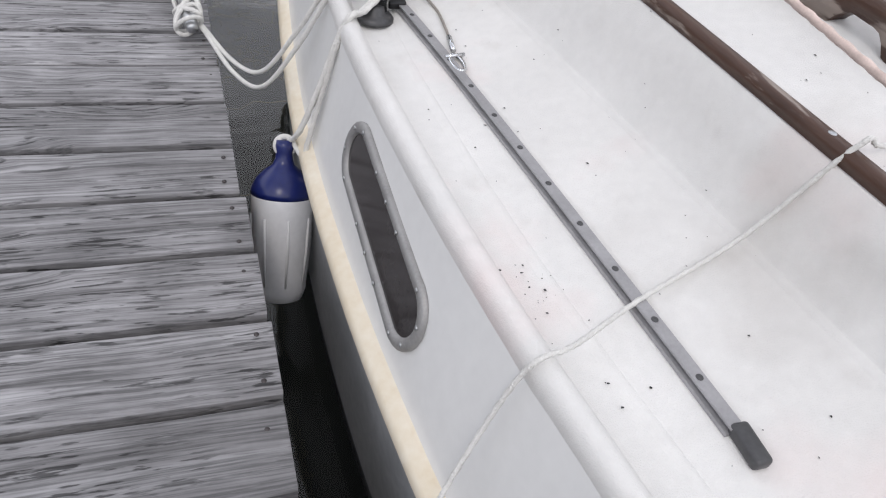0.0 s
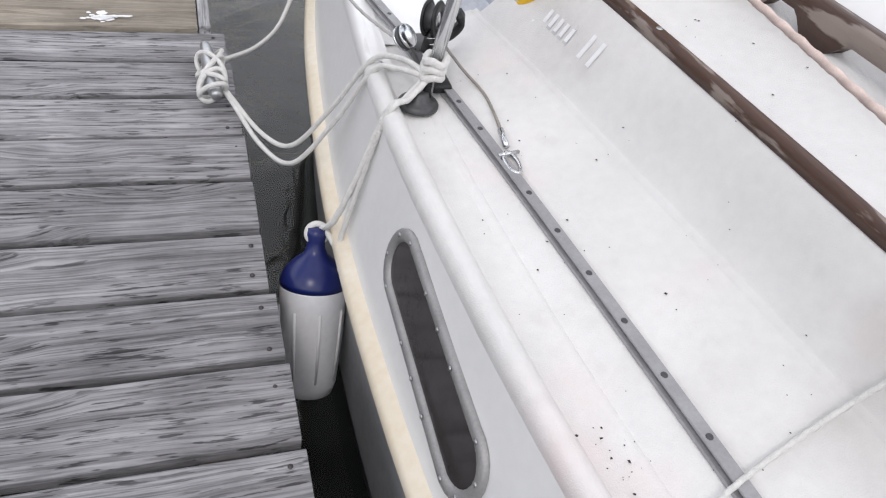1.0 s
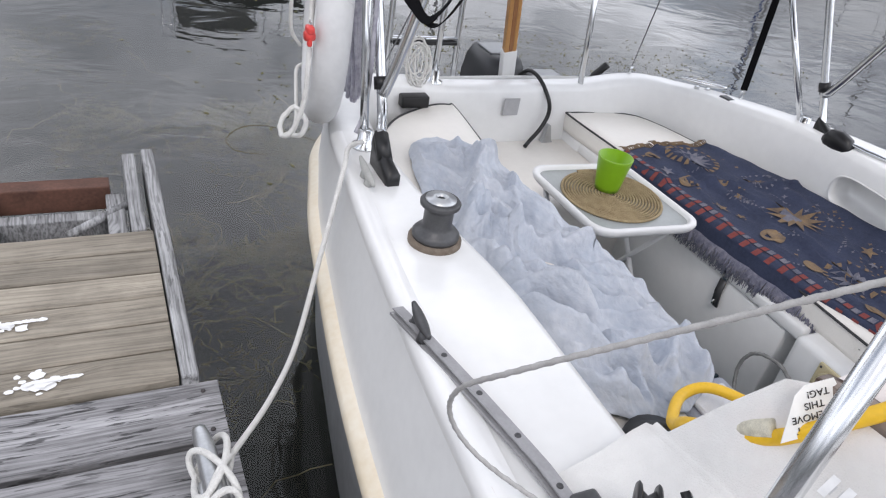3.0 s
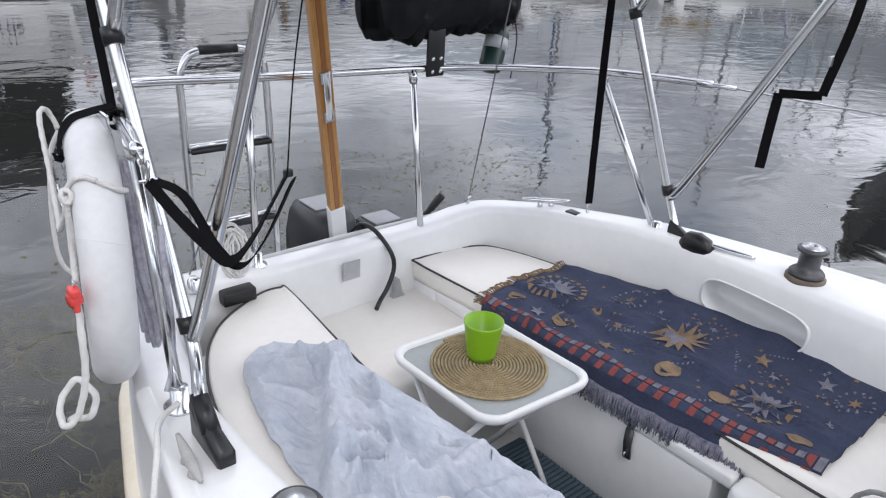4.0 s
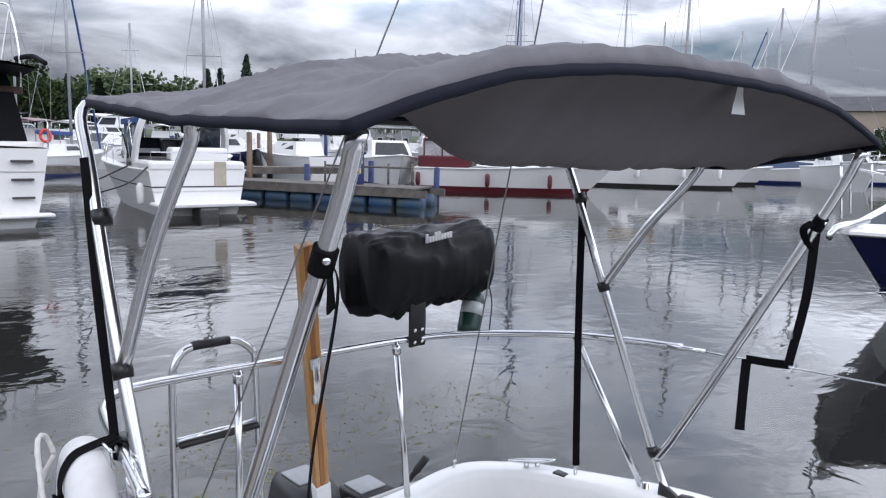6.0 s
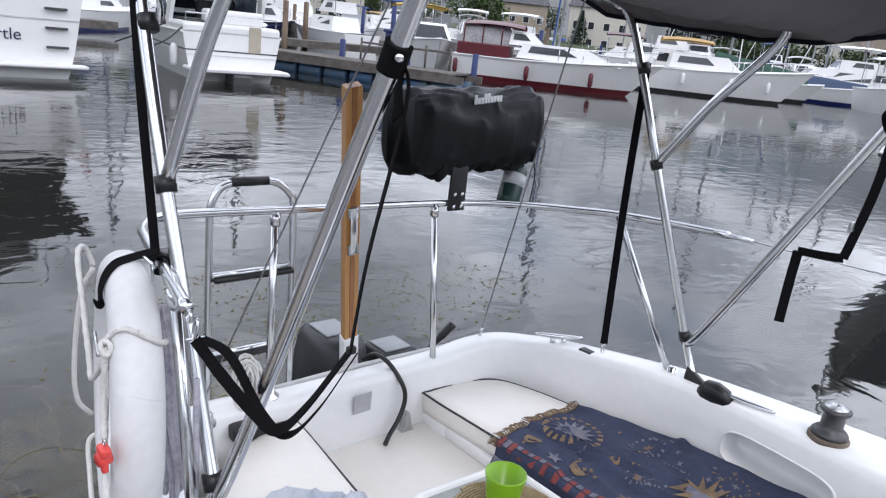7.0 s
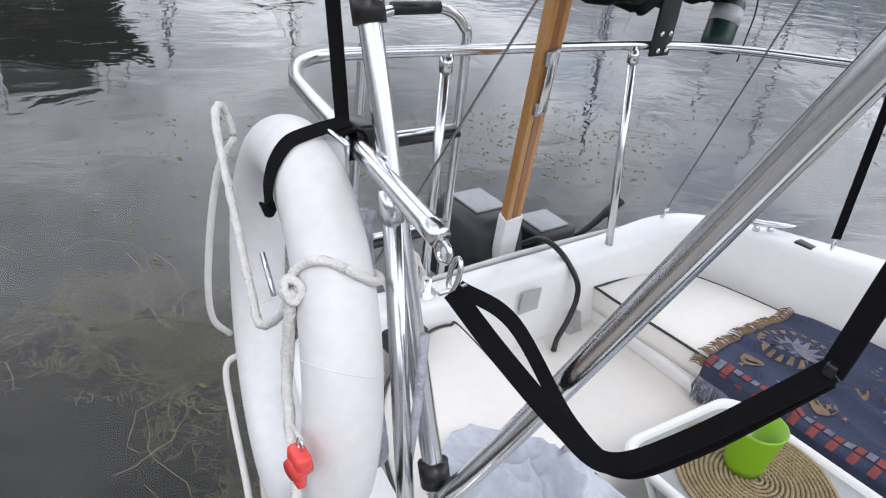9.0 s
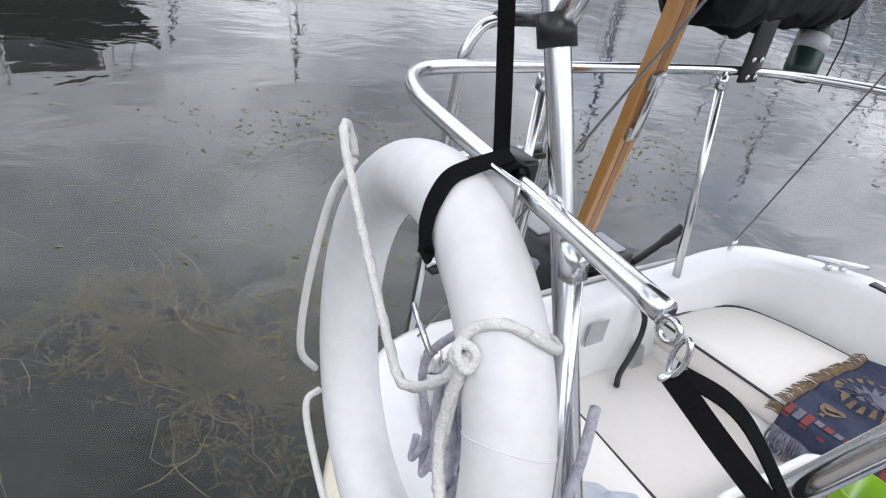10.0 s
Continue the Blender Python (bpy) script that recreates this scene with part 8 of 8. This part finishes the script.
for k in range(11):
    p = d0 + dd * (0.6 + k * 1.0) + dn * 0.35
    part("float", lathe([(0, -0.42), (0.26, -0.42), (0.29, -0.36), (0.29, 0.36), (0.26, 0.42), (0, 0.42)], p + Vector((0, 0, 0.10)), 16, dd), M_barrel, fd_)
    part("float", lathe([(0, -0.42), (0.26, -0.42), (0.29, -0.36), (0.29, 0.36), (0.26, 0.42), (0, 0.42)], p + dn * 1.0 + Vector((0, 0, 0.10)), 16, dd), M_barrel, fd_)
for f, h, mt in ((0.12, 1.3, M_bpost), (0.30, 2.3, M_pile), (0.52, 1.2, M_bpost), (0.75, 1.4, M_bpost), (0.97, 1.25, M_bpost)):
    p = d0 + dd * Ld * f + dn * 1.75
    part("post", lathe([(0, -0.6), (0.11, -0.6), (0.10, h), (0, h + 0.02)], p, 12), mt, fd_)
for f in (0.6, 0.68, 0.82, 0.9):
    p = d0 + dd * Ld * f + dn * 1.5
    part("rail_post", tube([p + Vector((0, 0, 0.6)), p + Vector((0, 0, 1.35))], 0.04, 6), M_dock2, fd_)
part("rail", tube([d0 + dd * Ld * 0.6 + dn * 1.5 + Vector((0, 0, 1.2)), d0 + dd * Ld * 0.9 + dn * 1.5 + Vector((0, 0, 1.2))], 0.035, 6), M_dock2, fd_)

kiosk = thing("power_post", (13.85, 22.15, 0.62), "dark blue power post with a yellow label on the floating dock", "power post")
part("cabinet", box(13.62, 14.08, 21.97, 22.33, 0.62, 1.62, 0.03), M_bpost, kiosk)
part("cap", box(13.56, 14.14, 21.91, 22.39, 1.62, 1.74, 0.05), M_bpost, kiosk)
part("label", box(13.72, 13.92, 21.95, 21.968, 0.98, 1.18, 0), mat("yellow_label", (0.75, 0.60, 0.05), 0.5), kiosk, "yellow label", False)
part("panel", box(13.74, 13.98, 21.95, 21.968, 1.32, 1.54, 0), M_markd, kiosk, "pale panel", False)
b = Boat("canvas_cruiser", (23.4, 33.4), -120, "white cruiser with a yellow and grey canvas top").hull(8.5, 2.9, 1.2, M_gelw, M_ink, 1.2, 0.4)
b.house("cabin", 0.25, 0.7, 1.2, 0.9, None, 1.3, 0.2)
b.top_cloth(0.2, 3.4, 1.35, 2.9, mat("yellow_canvas", (0.62, 0.42, 0.08), 0.8, var=0.1, scale=2))
b.tubes("ladder", [[(0.0, y, 0.4), (-0.05, y, 3.0)] for y in (0.5, 0.9)] + [[(-0.03, 0.5, z), (-0.03, 0.9, z)] for z in (0.8, 1.2, 1.6, 2.0, 2.4)], 0.03)
b = Boat("tarp_boat", (41.0, 26.4), -55, "boat covered with a dark green tarpaulin").hull(6.5, 2.4, 0.9, M_gelw, M_ink, 1.0, 0.4)
b.add("tarpaulin", loft([[(0.1 + 5.4 * i / 8, y * (1.15 - 0.08 * i), 0.95 + (1.5 - 0.10 * i) * (1 - abs(y)) ** 0.7) for y in (-1, -0.6, -0.25, 0, 0.25, 0.6, 1)] for i in range(9)]), mat("green_tarpaulin", (0.010, 0.055, 0.032), 0.6, var=0.25, scale=1.5), "dark green tarpaulin", None, True)

# rows of boats further off
rngf = random.Random(33)
EYE0 = Vector((-0.86, 2.02, 0))


def bearing(x, y, d):
    v = Vector((x, y, 0)).normalized()
    return EYE0 + v * d


kinds = (M_gelw, M_gelw, M_gelw, M_navyh)
for k in range(30):
    az = radians(2 + 72 * (k + rngf.uniform(0.1, 0.9)) / 30)
    d = rngf.uniform(44, 78) if k % 2 else rngf.uniform(52, 95)
    p = EYE0 + Vector((math.sin(az), math.cos(az), 0)) * d
    L = rngf.uniform(7.5, 11)
    b = Boat("moored_cruiser", (p.x, p.y), rngf.choice((-50, 130, 40, -140, 100)) + rngf.uniform(-12, 12), "white motor cruiser moored in the far row").hull(L, L * 0.33, rngf.uniform(1.0, 1.5), rngf.choice(kinds), None, 1.3, 0.45, ((0.8, 0.05, M_bluec),) if k % 3 == 0 else None)
    b.house("cabin", 0.22, 0.72, L * 0.13, rngf.uniform(0.8, 1.2), None, 1.3, 0.2)
    z = b.fb * 1.15 + 1.0
    if k % 2:
        b.house("flybridge", 0.25, 0.5, L * 0.11, 0.7, z, 0.5, 0.1)
        b.top_cloth(L * 0.2, L * 0.5, L * 0.12, z + 1.5, rngf.choice((M_bluec, M_gelw, M_blackc)))
        b.tubes("top_pole", [[(L * f, s * L * 0.11, z), (L * f, s * L * 0.11, z + 1.5)] for f in (0.22, 0.48) for s in (1, -1)], 0.03)
    else:
        b.top_cloth(L * 0.05, L * 0.35, L * 0.14, z + 0.55, rngf.choice((M_bluec, M_tan, M_burg, M_gelw)))
        b.tubes("top_pole", [[(L * f, s * L * 0.13, z - 1), (L * f, s * L * 0.13, z + 0.5)] for f in (0.07, 0.33) for s in (1, -1)], 0.03)
    b.bow_rail(0.5, 0.6)

# sailing yachts whose masts stand over the marina
M_mast = mat("mast_aluminium", (0.34, 0.345, 0.36), 0.5, 0.3, var=0.1, scale=1)
for k, (bx_, by_, slope, d, blue) in enumerate(((0.224, 0.975, 0.24, 40, 1), (0.26, 0.966, 0.142, 62, 0), (0.302, 0.953, 0.147, 70, 0), (0.382, 0.924, 0.26, 36, 0), (0.571, 0.821, 0.131, 85, 0), (0.741, 0.671, 0.174, 66, 0), (0.757, 0.653, 0.25, 55, 1), (0.834, 0.552, 0.25, 60, 0), (0.866, 0.5, 0.24, 58, 0), (0.897, 0.442, 0.159, 75, 0), (0.931, 0.366, 0.144, 80, 0), (0.941, 0.337, 0.147, 72, 1), (0.951, 0.309, 0.17, 62, 0), (0.965, 0.26, 0.2, 60, 0), (0.62, 0.785, 0.12, 95, 0), (0.80, 0.60, 0.15, 90, 0), (0.12, 0.99, 0.2, 60, 0))):
    p = bearing(bx_, by_, d)
    top = 2.03 + slope * d
    L = 0.75 * top
    b = Boat("moored_yacht", (p.x, p.y), rngf.choice((40, -140, 130)) + rngf.uniform(-10, 10), "white sailing yacht moored with its mast bare").hull(L, L * 0.3, 1.0, M_gelw, M_navy, 1.0, 0.3)
    b.house("cabin", 0.3, 0.68, L * 0.09, 0.5, None, 0.6, 0.1)
    mx = L * 0.58
    b.add("mast", tube([(mx, 0, 1.0), (mx, 0, top)], 0.085, 8), M_mast, "", None, True)
    b.add("boom", tube([(mx, 0, 2.1), (mx - L * 0.4, 0, 2.15)], 0.11, 8), M_bluec if blue else M_gelw, "boom under a sail cover", None, True)
    for zz in (0.55, 0.8):
        b.add("spreader", tube([(mx, -0.9, top * zz), (mx, 0.9, top * zz + 0.02)], 0.025, 6), M_mast)
    for s in (-1, 1):
        b.add("shroud", tube([(mx, s * L * 0.13, 1.0), (mx, s * 0.9, top * 0.55), (mx, 0, top * 0.97)], 0.012, 4), M_mast)
    b.add("forestay", tube([(L * 0.98, 0, 1.3), (mx + 0.1, 0, top * 0.97)], 0.055 if blue else 0.03, 6), M_bluec if blue else M_gelw, "furled foresail")
    b.add("backstay", tube([(0.1, 0, 1.1), (mx, 0, top)], 0.012, 4), M_mast)

# far docks, pilings, shore, houses and trees
for k, (x0, y0, x1, y1) in enumerate(((13, 37, 40, 31), (20, 52, 62, 34), (-6, 34, 10, 38))):
    bm = bmesh.new()
    v = Vector((x1 - x0, y1 - y0, 0)).normalized()
    w = Vector((-v.y, v.x, 0)) * 1.0
    q = [Vector((x0, y0, 0)), Vector((x1, y1, 0)), Vector((x1, y1, 0)) + w * 1.6, Vector((x0, y0, 0)) + w * 1.6]
    a = [bm.verts.new(p + Vector((0, 0, 0.65))) for p in q]
    c = [bm.verts.new(p + Vector((0, 0, 0.3))) for p in q]
    bm.faces.new(a)
    for i in range(4):
        bm.faces.new((a[i], c[i], c[(i + 1) % 4], a[(i + 1) % 4]))
    far_dock = single("far_dock", bm, M_dock2, "grey timber dock between the berths", "dock", kind="structure", smooth=False)
    Lk = (q[1] - q[0]).length
    for i in range(int(Lk / 5)):
        part("piling", lathe([(0, -0.6), (0.15, -0.6), (0.13, 2.1 + 0.4 * (i % 3)), (0, 2.15 + 0.4 * (i % 3))], q[0] + v * (i * 5 + 1) + w * 1.7, 10), M_pile if i % 2 else M_bpost, far_dock)

M_bank = mat("grassy_bank", (0.06, 0.085, 0.03), 0.95, second=(0.035, 0.05, 0.02), scale=0.3)
rows = []
for i in range(60):
    az = radians(-40 + 170 * i / 59)
    u = Vector((math.sin(az), math.cos(az), 0))
    rows.append([EYE0 + u * d + Vector((0, 0, z)) for d, z in ((108, -0.5), (112, 0.7), (120, 1.6), (160, 3.0), (400, 6.0))])
single("shore", loft(rows), M_bank, "low grassy shore behind the marina", "shore", kind="structure")

M_leafs = [mat("broad_leaves", (0.075, 0.115, 0.035), 0.8, second=(0.035, 0.06, 0.02), scale=0.5), mat("conifer_needles", (0.028, 0.052, 0.028), 0.85, second=(0.014, 0.028, 0.016), scale=0.5)]
M_bark = mat("bark", (0.09, 0.07, 0.05), 0.9, var=0.3, scale=2)


def leaf_mesh(conifer, seed):
    r = random.Random(seed)
    bm = bmesh.new()
    n = 900
    for k in range(n):
        if conifer:
            h = r.random() ** 0.8
            rad = (1 - h) * 0.30 * (0.35 + 0.65 * abs(math.sin(h * 22 + 0.6 * math.sin(k)))) + 0.01
            a = r.uniform(0, 2 * math.pi)
            rr = rad * r.uniform(0.3, 1.0) ** 0.5
            p = Vector((rr * math.cos(a), rr * math.sin(a), 0.12 + 0.88 * h - rr * 0.25))
            s = 0.035
        else:
            c = ((0, 0, 0.62, 0.28), (0.20, 0.05, 0.55, 0.2), (-0.2, -0.08, 0.52, 0.21), (0.04, 0.2, 0.70, 0.18), (-0.1, 0.1, 0.80, 0.17), (0.10, -0.15, 0.78, 0.18), (0.02, -0.22, 0.5, 0.18))[k % 7]
            v = Vector((r.gauss(0, 1), r.gauss(0, 1), r.gauss(0, 1))).normalized() * c[3] * r.uniform(0.65, 1.08)
            p = Vector(c[:3]) + v
            s = 0.036
        d = Vector((r.gauss(0, 1), r.gauss(0, 1), r.gauss(0, 1))).normalized()
        e = d.orthogonal().normalized()
        d, e = d * s * r.uniform(0.6, 1.3), e * s * r.uniform(0.4, 0.9)
        bm.faces.new([bm.verts.new(p + w) for w in (-d, e, d, -e)])
    me = bpy.data.meshes.new("crown")
    bm.to_mesh(me)
    bm.free()
    me.materials.append(M_leafs[1 if conifer else 0])
    return me


def trunk_mesh(conifer):
    bm = tube([(0, 0, -0.02), (0.005, 0, 0.3), (0, 0.004, 0.6 if not conifer else 0.95)], [0.03, 0.022, 0.006], 8)
    if not conifer:
        for a in (0.3, 2.2, 4.2):
            tube([(0, 0, 0.28), (0.09 * math.cos(a), 0.09 * math.sin(a), 0.45), (0.18 * math.cos(a), 0.18 * math.sin(a), 0.6)], [0.014, 0.009, 0.003], 6, bm=bm)
    me = bpy.data.meshes.new("trunk")
    bm.to_mesh(me)
    bm.free()
    me.materials.append(M_bark)
    return me


crowns = {c: [leaf_mesh(c, 3 + i) for i in range(3)] for c in (False, True)}
trunks = {c: trunk_mesh(c) for c in (False, True)}


def tree(p, h, conifer, wide=1.0):
    ob = tagged(new("tree"), "dark conifer on the shore" if conifer else "leafy green tree on the shore behind the boats", "tree", "trees on the shore")
    ob.matrix_basis = Matrix.Translation(p) @ Matrix.Rotation(rngf.uniform(0, 6.28), 4, "Z") @ Matrix.Diagonal((h * wide, h * wide, h, 1))
    for name, me in (("trunk", trunks[conifer]), ("crown", rngf.choice(crowns[conifer]))):
        q = new(name, me)
        q.parent = ob


for bx_, by_, d, slope, con, wd_ in ((0.322, 0.947, 118, 0.088, False, 1.1), (0.30, 0.953, 122, 0.08, False, 1.0), (0.345, 0.938, 122, 0.082, False, 1.0), (0.275, 0.961, 116, 0.073, True, 0.9), (0.469, 0.883, 125, 0.107, True, 0.8), (0.44, 0.898, 128, 0.09, True, 0.9), (0.425, 0.905, 124, 0.088, True, 0.9), (0.22, 0.975, 118, 0.06, False, 1.2), (0.25, 0.968, 120, 0.055, False, 1.2)):
    p = bearing(bx_, by_, d) + Vector((0, 0, 1.4))
    tree(p, slope * d + 0.6, con, wd_)
for k in range(34):
    az = radians(-14 + 44 * (k + rngf.random()) / 34)
    tree(EYE0 + Vector((math.sin(az), math.cos(az), 0)) * rngf.uniform(112, 130) + Vector((0, 0, 1.2)), rngf.uniform(8.0, 11.5), rngf.random() < 0.2, rngf.uniform(0.9, 1.3))
for k in range(46):
    az = radians(-12 + 96 * (k + rngf.random()) / 46)
    d = rngf.uniform(118, 150)
    tree(EYE0 + Vector((math.sin(az), math.cos(az), 0)) * d + Vector((0, 0, 1.5)), rngf.uniform(4.5, 8.0), rngf.random() < 0.3, rngf.uniform(0.9, 1.3))

for k in range(20):
    az = radians(60 + 26 * (k + rngf.random()) / 20)
    tree(EYE0 + Vector((math.sin(az), math.cos(az), 0)) * rngf.uniform(109, 114) + Vector((0, 0, 0.4)), rngf.uniform(3.6, 5.6), False, rngf.uniform(1.2, 1.7))

M_clad = [mat("grey_cladding", (0.30, 0.31, 0.33), 0.8, var=0.08, scale=0.5), mat("cream_cladding", (0.60, 0.57, 0.50), 0.8, var=0.06, scale=0.5), mat("tan_cladding", (0.36, 0.30, 0.24), 0.8, var=0.08, scale=0.5)]
M_roof = mat("shingle_roof", (0.10, 0.10, 0.11), 0.9, var=0.2, scale=1)


def house(p, face, w, dpt, h, mt):
    b = Boat("house", (p.x, p.y), face, "two-storey clad house with a pitched roof on the shore", "house")
    b.ob["group"] = "houses on the shore"
    b.add("wall", box(0, dpt, -w / 2, w / 2, 0.8, h, 0.0), mt)
    bm = bmesh.new()
    v = [bm.verts.new(q) for q in ((-0.4, -w / 2 - 0.4, h), (dpt + 0.4, -w / 2 - 0.4, h), (dpt + 0.4, w / 2 + 0.4, h), (-0.4, w / 2 + 0.4, h), (dpt / 2, -w / 2 + 0.6, h + 2.4), (dpt / 2, w / 2 - 0.6, h + 2.4))]
    for f in ((0, 1, 4), (1, 2, 5, 4), (2, 3, 5), (3, 0, 4, 5), (0, 3, 2, 1)):
        bm.faces.new([v[i] for i in f])
    b.add("roof", bm, M_roof)
    n = int(w / 2.2)
    for i in range(n):
        for z in ((1.8, 4.6) if h > 6 else (2.0,)):
            y = -w / 2 + w * (i + 0.5) / n
            wn_ = b.add("window", box(-0.05, 0.02, y - 0.55, y + 0.55, z, z + 1.3, 0.0), M_white)
            b.add("pane", box(-0.07, -0.055, y - 0.47, y + 0.47, z + 0.08, z + 1.22, 0.0), M_glass, "", wn_)


for k, (azd, d, w, h) in enumerate(((62, 125, 14, 7.5), (67, 128, 16, 7.8), (72, 126, 14, 7.5), (77, 130, 16, 8.0), (52, 132, 13, 7.2), (45, 135, 12, 6.8), (38, 138, 12, 6.5), (31, 140, 14, 5.0))):
    az = radians(azd)
    p = EYE0 + Vector((math.sin(az), math.cos(az), 0)) * d
    house(p, 90 - azd, w, 8, h + 1, M_clad[k % 3])
